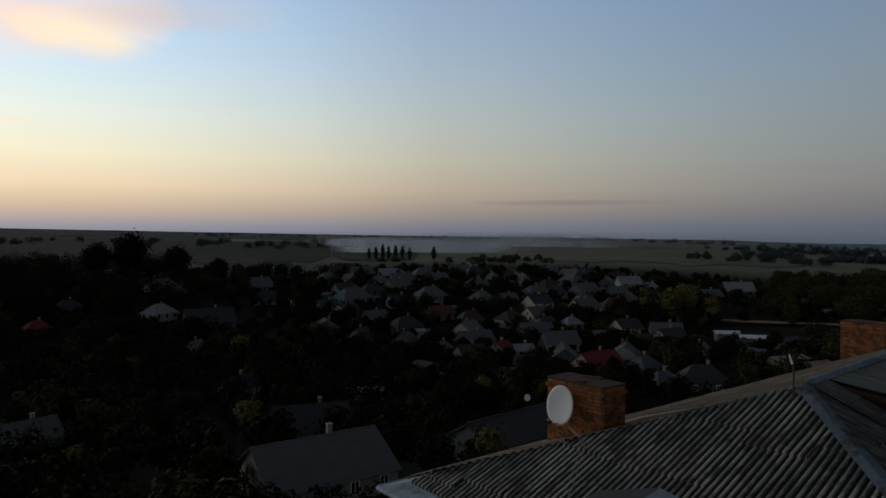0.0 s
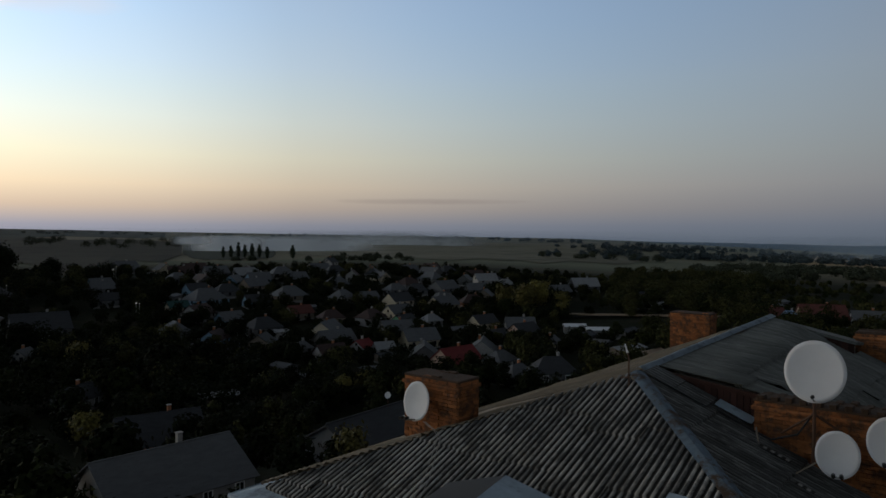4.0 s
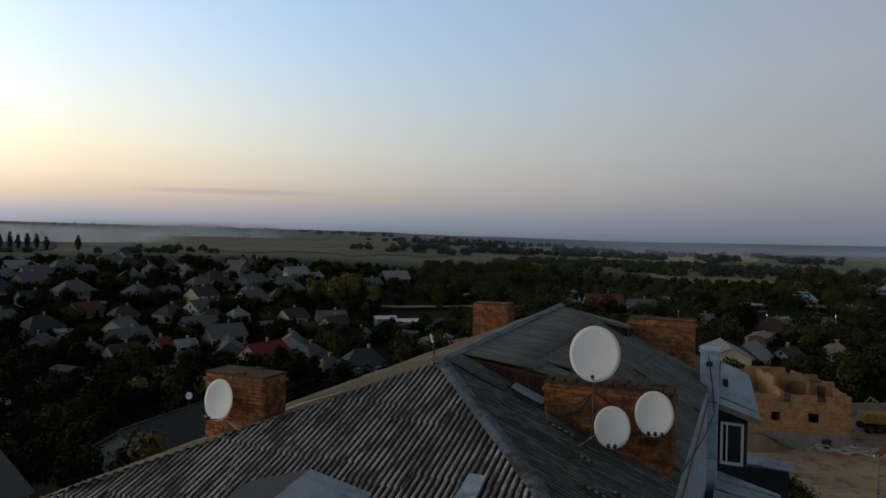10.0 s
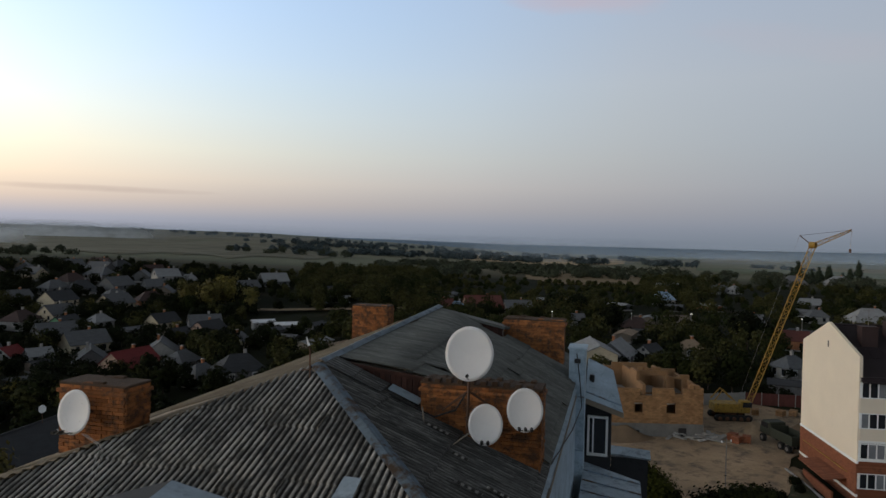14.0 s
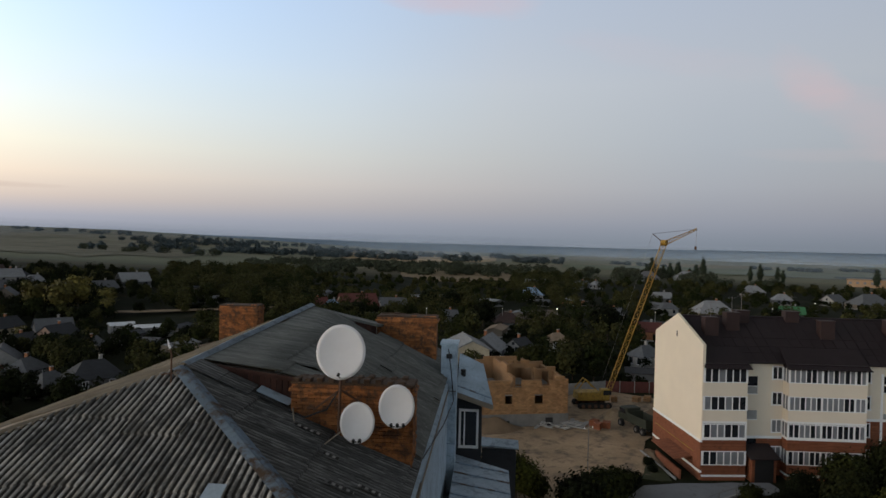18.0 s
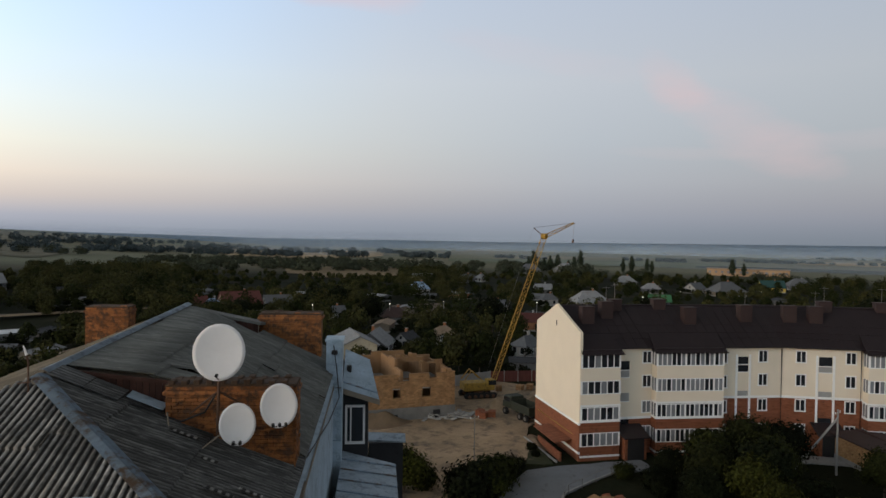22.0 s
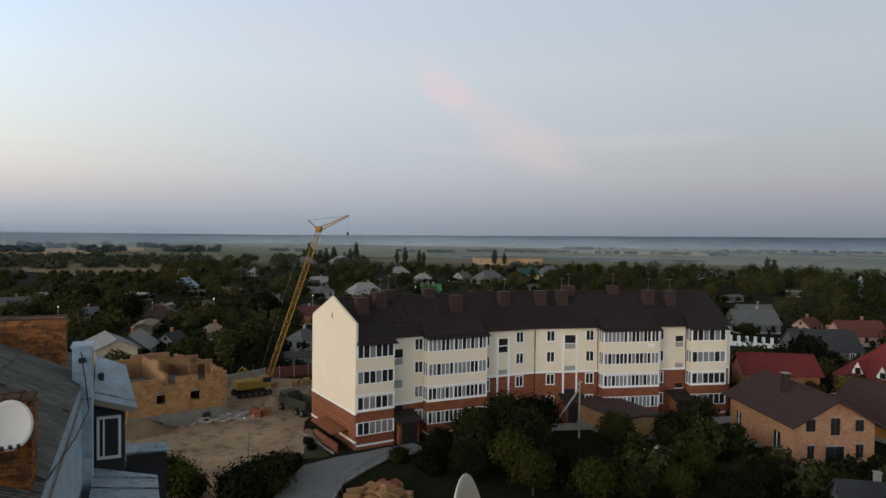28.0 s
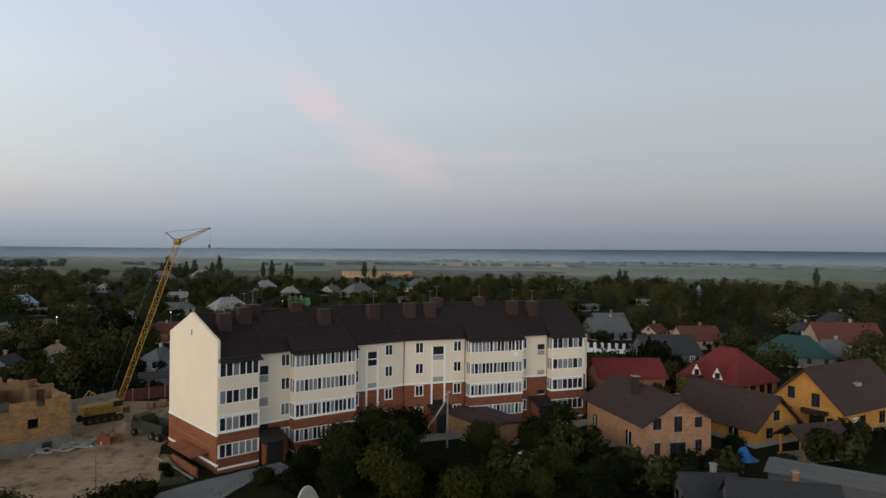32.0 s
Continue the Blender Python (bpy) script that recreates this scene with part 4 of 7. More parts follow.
# ---- the new block of flats ----
def make_flats():
    t = thing("apartment_building", pose(0, 0, 0), "new four-storey cream block of flats with brown roof and terracotta base", "building")
    P = [Vector(p) for p in ((72.2, 27.6, 0), (79.1, 20.7, 0), (88.9, 8.7, 0), (100.4, -16.8, 0))]
    DEEP, EAVE, RIDGE = 12.0, 12.25, 16.3
    frames = []
    for a, b in zip(P, P[1:]):
        x = (b - a).normalized()
        y = Vector((-x.y, x.x, 0))
        frames.append((Matrix((x, y, Vector((0, 0, 1)))).transposed().to_4x4(), a, (b - a).length))
    mats = [Matrix.Translation(a) @ r for r, a, l in frames]

    def put(i, name, bm, mat, label="", parent=t):
        bm.transform(mats[i])
        return part(name, bm, mat, parent, label)

    def inner(i, back):
        """Corners of the wall lines pushed back, mitred at the bends."""
        out = []
        for k in range(4):
            if k == 0:
                n = mats[0].to_3x3() @ Vector((0, 1, 0))
                out.append(P[0] + n * back)
            elif k == 3:
                out.append(P[3] + (mats[2].to_3x3() @ Vector((0, 1, 0))) * back)
            else:
                n1, n2 = mats[k - 1].to_3x3() @ Vector((0, 1, 0)), mats[k].to_3x3() @ Vector((0, 1, 0))
                m = (n1 + n2).normalized()
                out.append(P[k] + m * back / m.dot(n1))
        return out
    f0, fb = inner(0, 0), inner(0, DEEP)
    fr = inner(0, DEEP / 2)
    bases = (3.95, 6.1, 6.1)
    for i in range(3):
        for z0, z1, mt, off, lab in ((-1.5, bases[i], "terracotta", 0.03, "terracotta brick base"), (bases[i], EAVE, "cream", 0.0, "cream rendered wall")):
            bm = bmesh.new()
            a, b, c, d = f0[i], f0[i + 1], fb[i + 1], fb[i]
            lo = [bm.verts.new((p.x, p.y, z0)) for p in (a, b, c, d)]
            hi = [bm.verts.new((p.x, p.y, z1)) for p in (a, b, c, d)]
            bm.faces.new(lo[::-1])
            bm.faces.new(hi)
            for k in range(4):
                bm.faces.new((lo[k], lo[(k + 1) % 4], hi[(k + 1) % 4], hi[k]))
            part("wall", bm, M[mt], t, lab)
        L = frames[i][2]
        put(i, "string_course", box(0, L, -0.07, 0.02, bases[i], bases[i] + 0.28), M["white"], "white painted band")
        # roof slopes, front and back, with a low kink at the eaves
        over = inner(0, -0.55)
        for fa, fb_, za, zb in ((over[i], fr[i], EAVE - 0.15, RIDGE),):
            c = [over[i] + Vector((0, 0, EAVE - 0.12)), over[i + 1] + Vector((0, 0, EAVE - 0.12)), fr[i + 1] + Vector((0, 0, RIDGE)), fr[i] + Vector((0, 0, RIDGE))]
            part("roof_slope", slab(c, 0.12), M["brown_roof"], t, "dark brown metal-tile slope")
        bk = inner(0, DEEP + 0.5)
        c = [fr[i] + Vector((0, 0, RIDGE)), fr[i + 1] + Vector((0, 0, RIDGE)), bk[i + 1] + Vector((0, 0, EAVE)), bk[i] + Vector((0, 0, EAVE))]
        part("roof_slope", slab(c, 0.12), M["brown_roof"], t)
        part("ridge_cap", tube([fr[i] + Vector((0, 0, RIDGE + 0.03)), fr[i + 1] + Vector((0, 0, RIDGE + 0.03))], 0.13, 8), M["brown_roof"], t)
        part("gutter", tube([inner(0, -0.6)[i] + Vector((0, 0, EAVE - 0.12)), inner(0, -0.6)[i + 1] + Vector((0, 0, EAVE - 0.12))], 0.08, 8), M["brown_roof"], t)
        rib = mesh_of("roof_rib", box(-0.03, 0.03, 0, 1, 0.0, 0.05), M["brown_roof"])
        low_a, low_b = over[i] + Vector((0, 0, EAVE - 0.12)), over[i + 1] + Vector((0, 0, EAVE - 0.12))
        top_a, top_b = fr[i] + Vector((0, 0, RIDGE)), fr[i + 1] + Vector((0, 0, RIDGE))
        n_ribs = int(L / 1.15)
        for k in range(1, n_ribs):
            p, q = low_a.lerp(low_b, k / n_ribs), top_a.lerp(top_b, k / n_ribs)
            yy = q - p
            xx = (low_b - low_a).normalized()
            zz = xx.cross(yy).normalized()
            m = Matrix((xx, yy, zz)).transposed().to_4x4()
            m.translation = p
            shared("roof_rib", rib, t, m)
        for k, h in enumerate((0.55, 1.4, 2.6, 4.0)):
            g = [f0[j].lerp(fr[j], h / 5.5) + Vector((0, 0, EAVE + (RIDGE - EAVE) * (h + 0.55) / 6.55 + 0.12)) for j in (i, i + 1)]
            part("snow_guard", tube(g, 0.03, 5), M["brown_roof"], t)
    # end gables
    for i, sx in ((0, 0.0), (2, frames[2][2])):
        L = frames[i][2]
        x0, x1 = (-0.25, 0.05) if i == 0 else (L - 0.05, L + 0.25)
        y0 = -1.6
        for z0, z1, mt in ((-1.5, 3.95, "terracotta"), (3.95, 0, "cream")):
            if z1:
                bm = box(x0 - (0.03 if i == 0 else 0), x1, y0 if i == 0 else 0.02, DEEP, z0, z1)
            else:
                bm = bmesh.new()
                prof = [(y0, z0), (DEEP, z0), (DEEP, EAVE + 1.6), (DEEP / 2 - 0.6, RIDGE + 0.35), (y0, EAVE + 1.9)] if i == 0 else [(0.02, z0), (DEEP, z0), (DEEP, EAVE - 0.4), (DEEP / 2, RIDGE - 0.5), (0.02, EAVE - 0.6)]
                p = [bm.verts.new((x0, y, z)) for y, z in prof]
                q = [bm.verts.new((x1, y, z)) for y, z in prof]
                bm.faces.new(p)
                bm.faces.new(q[::-1])
                for k in range(len(p)):
                    j = (k + 1) % len(p)
                    bm.faces.new((p[k], q[k], q[j], p[j]))
                bmesh.ops.recalc_face_normals(bm, faces=bm.faces)
            put(i, "gable_wall", bm, M[mt], "plain end wall")
        if i == 0:
            put(0, "string_course", box(x0 - 0.09, x1, y0 - 0.05, DEEP, 3.95, 4.2), M["white"])
            put(0, "plinth_line", box(x0 - 0.08, x1, y0 - 0.05, DEEP, 0.75, 1.0), M["white"])
            put(0, "gable_vent", box(x0 - 0.03, x0 + 0.05, 5.2, 5.5, 14.0, 14.7, 0.05), M["black"])
            put(0, "gas_pipe", tube([(x0 - 0.12, 0, 2.6), (x0 - 0.12, DEEP - 1, 2.6)], 0.04, 6), M["crane"], "thin yellow pipe")

    def bay(i, x0, x1, out, splits, left_side=True):
        """A stack of glazed loggias: solid panels with bands of panes."""
        b = put(i, "bay", box(x0, x1, -out, 0, -0.2, 11.95), M["black"], "projecting stack of glazed loggias")
        for z0, z1, mt in ((-0.2, 1.55, "terracotta"), (3.05, 4.4, "terracotta"), (5.95, 7.3, "cream"), (8.8, 10.2, "cream")):
            put(i, "panel", box(x0 - 0.06, x1 + 0.06, -out - 0.06, 0.0, z0, z1), M[mt], "", b)
        for z in (0.35, 4.2, 5.95, 8.8):
            if z in (0.35, 4.2, 5.95):
                put(i, "sill_band", box(x0 - 0.10, x1 + 0.10, -out - 0.11, 0.0, z, z + 0.22), M["white"], "", b)
        rng = random.Random(i * 10 + int(x0))
        for z0 in (1.55, 4.4, 7.3, 10.2):
            z1 = z0 + 1.5
            w = put(i, "window", box(x0 + 0.1, x1 - 0.1, -out - 0.03, -out + 0.02, z0 + 0.03, z1 - 0.03), M["black"], "band of white-framed panes", b)
            fb2 = bmesh.new()
            n = splits
            for k in range(n + 1):
                x = x0 + (x1 - x0) * k / n
                wd = 0.11 if k % 6 == 0 or k == n else 0.06
                box(x - wd, x + wd, -out - 0.07, -out, z0, z1, bm=fb2)
            box(x0 - 0.05, x1 + 0.05, -out - 0.07, -out, z0, z0 + 0.09, bm=fb2)
            box(x0 - 0.05, x1 + 0.05, -out - 0.07, -out, z1 - 0.09, z1, bm=fb2)
            for xs in (x0, x1):
                for yy in (-out + 0.02, -out / 2, -0.08):
                    box(xs - 0.05, xs + 0.05, yy - 0.05, yy + 0.05, z0, z1, bm=fb2)
            put(i, "window_frame", fb2, M["white"], "", w)
            for k in range(n):
                a, c = x0 + (x1 - x0) * k / n, x0 + (x1 - x0) * (k + 1) / n
                pale = rng.random() < 0.55
                put(i, "pane", box(a + 0.05, c - 0.05, -out - 0.052, -out - 0.035, z0 + 0.09, z1 - 0.09), M["pane_pale" if pale else "pane"], "", w)
            for xs in (x0, x1):
                put(i, "pane", box(xs - 0.02, xs + 0.02, -out + 0.05, -0.1, z0 + 0.09, z1 - 0.09), M["pane_pale"], "", w)
        # brown roof skirt over the bay
        lo = 0.0 if i == 0 else 0.35
        c = [(x0 - lo, -out - 0.45, 11.75), (x1 + 0.35, -out - 0.45, 11.75), (x1 + 0.15, 0.9, 13.6), (x0 - lo * 0.4, 0.9, 13.6)]
        put(i, "roof_skirt", slab(c, 0.1), M["brown_roof"])
        put(i, "gutter", tube([(x0 - lo, -out - 0.5, 11.75), (x1 + 0.35, -out - 0.5, 11.75)], 0.07, 6), M["brown_roof"])
        put(i, "roof_cheek", box(x0 - 0.1, x1 + 0.1, -out, 0.0, 11.7, 12.2), M["brown_roof"])

    bay(0, -0.05, 4.5, 1.6, 6)
    bay(1, -0.4, 7.5, 1.4, 14)
    bay(2, 9.0, 16.8, 1.4, 14)
    bay(2, 21.6, 26.6, 1.4, 6)

    def small(i, x0, x1, z0, z1, panes=2, pale=False):
        w = put(i, "window", box(x0, x1, -0.02, 0.1, z0, z1), M["black"])
        bm = bmesh.new()
        for a, b in ((x0 - 0.08, x0 + 0.04), (x1 - 0.04, x1 + 0.08)):
            box(a, b, -0.07, 0, z0 - 0.06, z1 + 0.06, bm=bm)
        box(x0 - 0.08, x1 + 0.08, -0.07, 0, z1 - 0.03, z1 + 0.08, bm=bm)
        box(x0 - 0.1, x1 + 0.1, -0.12, 0, z0 - 0.1, z0 + 0.02, bm=bm)
        for k in range(1, panes):
            x = x0 + (x1 - x0) * k / panes
            box(x - 0.05, x + 0.05, -0.06, 0, z0, z1, bm=bm)
        put(i, "window_frame", bm, M["white"], "", w)
        for k in range(panes):
            a, b = x0 + (x1 - x0) * k / panes, x0 + (x1 - x0) * (k + 1) / panes
            put(i, "pane", box(a + 0.05, b - 0.05, -0.045, -0.03, z0 + 0.04, z1 - 0.04), M["pane_pale" if pale else "pane"], "", w)
    for i, xs in ((0, (8.15,)), (1, (12.65,)), (2, (1.65, 7.1))):
        for x in xs:
            for z in (1.75, 4.65, 7.6, 10.35):
                small(i, x, x + 1.05, z, z + 1.3, 2, pale=(i == 0 and z < 6))
    for i, x0, x1 in ((1, 7.6, 8.7), (2, 16.95, 18.2)):
        for z in (1.6, 4.45, 7.35, 10.25):
            small(i, x0, x1, z, z + 1.4, 3)

    def stair(i, x0, x1, rows, strips):
        for z0, z1, mt in rows:
            w = put(i, "stair_window", box(x0, x1, -0.02, 0.1, z0, z1), M[mt], "dark stair opening" if mt == "pane" else "grey panel")
            put(i, "window_frame", box(x0 - 0.06, x1 + 0.06, -0.05, -0.01, z0 - 0.08, z0), M["white"], "", w)
        if strips:
            for a, b in ((x0 - 0.32, x0 - 0.08), (x1 + 0.08, x1 + 0.32)):
                put(i, "pilaster", box(a, b, -0.08, 0.02, 3.2, 11.2), M["white"])
            put(i, "pilaster", box(x0 - 0.32, x1 + 0.32, -0.08, 0.02, 3.05, 3.3), M["white"])
    stair(0, 5.2, 6.5, ((9.6, 10.6, "pane"), (8.75, 9.5, "panel_grey"), (6.0, 6.95, "panel_grey"), (3.1, 4.0, "pane")), False)
    stair(1, 10.1, 11.35, ((10.1, 10.95, "pane"), (9.2, 9.95, "pane"), (6.25, 6.95, "panel_grey")), True)
    stair(2, 4.15, 5.6, ((10.0, 11.05, "pane"), (9.25, 9.9, "panel_grey"), (6.3, 7.0, "panel_grey"), (3.3, 3.9, "pane")), True)
    stair(2, 20.0, 21.1, ((9.95, 10.7, "pane"), (9.2, 9.85, "panel_grey"), (6.4, 7.0, "panel_grey"), (3.6, 4.2, "pane")), False)
    for i, x in ((0, 9.6), (1, 15.45), (2, 8.7), (2, 21.45), (2, 26.9)):
        put(i, "downpipe", tube([(x, -0.14, 0.2), (x, -0.14, 11.9), (x, -0.5, 12.15)], 0.06, 6), M["brown_roof"])
    # entrances with porch roofs
    for i, x, w in ((0, 5.0, 2.6), (1, 9.4, 2.6), (2, 3.6, 2.6), (2, 18.9, 2.8)):
        e = put(i, "porch", box(x, x + w, -2.2, 0, -0.2, 2.6), M["terracotta"], "brick entrance porch")
        put(i, "porch_roof", slab([(x - 0.3, -2.6, 2.5), (x + w + 0.3, -2.6, 2.5), (x + w + 0.3, 0, 3.4), (x - 0.3, 0, 3.4)], 0.12), M["brown_roof"], "", e)
        # wide black sheet imitates the shade inside the porch entrance
        put(i, "door", box(x + 0.3, x + w - 0.3, -2.26, -2.18, -0.1, 2.3), M["black"], "black sheet for the shaded porch opening", e)
    put(2, "air_conditioner", box(15.2, 16.0, -1.8, -1.46, 9.5, 10.0, 0.03), M["white"])
    # cellar stairs at the gable
    put(0, "cellar_canopy", slab([(-2.4, 0.2, 1.7), (-0.3, 0.2, 1.9), (-0.3, 6.8, 1.9), (-2.4, 6.8, 1.7)], 0.08), M["terracotta"], "low rusty-brown canopy over the cellar stairs")
    put(0, "cellar_wall", box(-2.3, -2.1, -1.2, 5.6, -0.3, 0.9), M["terracotta"])
    # roof chimneys
    rng = random.Random(9)
    for i, x, y, w in ((0, 2.4, 3.4, 2.0), (0, 5.2, 4.2, 1.7), (0, 6.9, 5.4, 1.6), (1, 5.2, 3.2, 2.6), (1, 2.4, 5.6, 1.6), (1, 12.6, 3.6, 1.8), (2, 1.6, 3.6, 1.4), (2, 4.6, 3.6, 1.4), (2, 6.3, 5.4, 1.8), (2, 13.0, 5.6, 1.8), (2, 17.4, 3.6, 1.6), (2, 20.6, 3.4, 1.7)):
        zb = EAVE + (RIDGE - EAVE) * min(y + 0.5, 6.5) / 6.5
        top = min(zb + 1.75, RIDGE + 0.75)
        c = put(i, "chimney", box(x - 0.4, x + 1.15, y - 0.3, y + 0.8, zb - 1.4, top, 0.03), M["flue"], "dark red-brown clad chimney")
        put(i, "chimney_cap", box(x - 0.47, x + 1.22, y - 0.37, y + 0.87, top, top + 0.08), M["flue"], "", c)
        if rng.random() < 0.7:
            put(i, "aerial", tube([(x + 0.3, y, top), (x + 0.3, y, top + 1.9)], 0.025, 5), M["steel"], "", c)
            put(i, "aerial_bar", tube([(x - 0.2, y, top + 1.7), (x + 0.8, y, top + 1.7)], 0.018, 5), M["steel"], "", c)
    return t


# ---- building site ----
def make_site():
    X = Vector((9.7, -7.6, 0)).normalized()
    rot = math.degrees(math.atan2(X.y, X.x))
    s = thing("unfinished_house", pose(69.2, 54.8, 0, 0, 0, rot), "roofless two-storey shell of buff stone blocks on a concrete base", "building")
    L, D = 12.0, 11.0
    part("foundation", box(-0.1, L + 0.1, -0.1, D, -1.0, 1.7, 0.02), M["footing"], s, "dark grey concrete plinth")
    part("cellar_opening", box(8.9, 9.9, -0.16, -0.06, 0.1, 1.2), M["black"], s)
    for x in (1.2, 3.6):
        part("vent", box(x, x + 0.4, -0.14, -0.06, 0.55, 0.85), M["black"], s)
    rng = random.Random(3)
    bl = mesh_of("block", box(-0.19, 0.19, -0.02, 0.05, -0.092, 0.092, 0.008), M["lime"])

    def wall(a, b, z0, tops, holes, inside=False, pieces=True):
        """A wall from a to b with openings; tops: heights in steps along it."""
        a, b = Vector((*a, 0)), Vector((*b, 0))
        d = (b - a)
        ln = d.length
        d.normalize()
        n = Vector((d.y, -d.x, 0))
        fr = Matrix((d, -n, Vector((0, 0, 1)))).transposed().to_4x4()
        fr.translation = a
        bm = bmesh.new()
        cuts = sorted({0.0, ln, *[h[0] for h in holes], *[h[1] for h in holes], *[q[0] for q in tops]})
        for u0, u1 in zip(cuts, cuts[1:]):
            m = (u0 + u1) / 2
            top = [q[1] for q in tops if q[0] <= m][-1]
            spans = [(z0, top)]
            for h0, h1, hz0, hz1 in holes:
                if h0 <= m <= h1:
                    spans = [x for lo, hi in spans for x in ((lo, min(hi, hz0)), (max(lo, hz1), hi)) if x[1] - x[0] > 0.01]
            for lo, hi in spans:
                box(u0, u1, 0.0, 0.38, lo, hi, bm=bm)
        bmesh.ops.remove_doubles(bm, verts=bm.verts, dist=0.0005)
        bm.transform(fr)
        w = part("wall", bm, M["lime_joint"], s, "bare buff block wall")
        if pieces:
            rows = int((max(q[1] for q in tops) - z0) / 0.195)
            for r in range(rows):
                z = z0 + r * 0.195 + 0.0975
                x = -0.2 if r % 2 else 0.0
                while x < ln - 0.1:
                    u0, u1 = max(x, 0), min(x + 0.39, ln)
                    x += 0.4
                    m = (u0 + u1) / 2
                    top = [q[1] for q in tops if q[0] <= m][-1]
                    if z + 0.09 > top or any(h0 - 0.05 < m < h1 + 0.05 and hz0 < z < hz1 for h0, h1, hz0, hz1 in holes) or u1 - u0 < 0.1:
                        continue
                    shared("block", bl, w, fr @ Matrix.Translation((m, -0.012 + rng.uniform(-.006, .006), z)) @ Matrix.Diagonal(((u1 - u0) / 0.39, 1, 1, 1)))
        return w
    # openings: start, end, sill, head
    wall((0, 0), (L, 0), 1.35, [(0, 6.1), (4.0, 5.2), (5.6, 6.15), (8.3, 5.4), (9.4, 6.1), (11.0, 6.25)], [(3.3, 4.4, 3.0, 4.3), (7.4, 8.6, 3.0, 4.3)])
    wall((L, 0), (L, D), 1.35, [(0, 6.2), (4, 6.3), (7, 6.2)], [(4.5, 5.7, 3.0, 4.4)], pieces=False)
    wall((0, D), (L, D), 1.35, [(0, 6.9), (3, 7.4), (8, 6.6)], [], pieces=False)
    wall((0.0, 0.4), (0.0, D), 1.35, [(0, 6.2), (4, 6.9)], [], pieces=False)
    wall((4.8, 0.4), (4.8, D), 1.35, [(0, 6.5), (3, 7.6), (6, 7.2)], [], pieces=False)
    wall((9.0, 4.2), (9.0, D), 1.35, [(0, 6.9), (3, 7.1)], [(0.6, 1.6, 4.4, 6.4)], pieces=False)
    wall((4.8, 5.2), (L, 5.2), 1.35, [(0, 7.4), (4.3, 6.6), (6, 6.9)], [(1.2, 3.8, 4.4, 6.8), (5.2, 6.2, 4.4, 6.4)], pieces=False)
    part("floor_slab", box(0.3, L - 0.3, 0.4, D - 0.2, 4.0, 4.25), M["concrete"], s)
    for x, y in ((5.1, 5.3), (5.9, 5.3), (7.0, 5.35), (7.6, 5.3), (10.2, 0.1), (10.9, 0.1)):
        zt = 7.4 if y > 1 else 6.15
        part("loose_block", box(x, x + 0.6, y, y + 0.38, zt, zt + 0.45, 0.02), M["lime"], s, "loose block left on the wall")
    return s


def heap(name, x, y, rx, ry, hgt, mat, label, seed, yaw=0):
    rng = random.Random(seed)
    bm = bmesh.new()
    rows, n, g = 9, 30, []
    for i in range(rows + 1):
        r = i / rows
        ring = []
        for k in range(n if i else 1):
            a = 2 * math.pi * k / n
            p = Vector((r * math.cos(a), r * math.sin(a), 0))
            wob = 1 + 0.25 * noise.noise(Vector((math.cos(a) * 1.5 + seed, math.sin(a) * 1.5, r)))
            z = hgt * (math.cos(r * math.pi) * 0.5 + 0.5) * (0.75 + 0.5 * noise.noise(p * 2.2 + Vector((seed, 3, 0)))) + rng.uniform(-.03, .03)
            ring.append(bm.verts.new((p.x * rx * wob, p.y * ry * wob, z - 0.08 * (i == rows))))
        g.append(ring)
    for k in range(n):
        bm.faces.new((g[0][0], g[1][k], g[1][(k + 1) % n]))
        for i in range(1, rows):
            bm.faces.new((g[i][k], g[i + 1][k], g[i + 1][(k + 1) % n], g[i][(k + 1) % n]))
    bmesh.ops.recalc_face_normals(bm, faces=bm.faces)
    ob = new(name, mesh_of(name, bm, mat, True))
    ob.matrix_world = pose(x, y, 0.0, 0, 0, yaw)
    return tagged(ob, label, "heap", kind="stuff")


def lattice(a, b, w0, w1, bays, mat, parent, r=0.045):
    """A four-chord lattice boom from a to b, bar by bar."""
    a, b = Vector(a), Vector(b)
    d = (b - a).normalized()
    x = d.cross(Vector((0, 0, 1))).normalized()
    y = d.cross(x)

    def corner(i, k):
        f = i / bays
        w = (w0 + (w1 - w0) * f) / 2
        sx, sy = ((-1, -1), (1, -1), (1, 1), (-1, 1))[k % 4]
        return a + (b - a) * f + x * w * sx + y * w * sy
    for k in range(4):
        part("chord", tube([corner(0, k), corner(bays, k)], r, 5), mat, parent)
    for i in range(bays):
        for k in range(4):
            part("lattice_bar", tube([corner(i, k + (i % 2)), corner(i + 1, k + 1 - (i % 2))], r * 0.65, 4), mat, parent)
        part("lattice_frame", tube([corner(i, k) for k in range(5)], r * 0.6, 4), mat, parent)


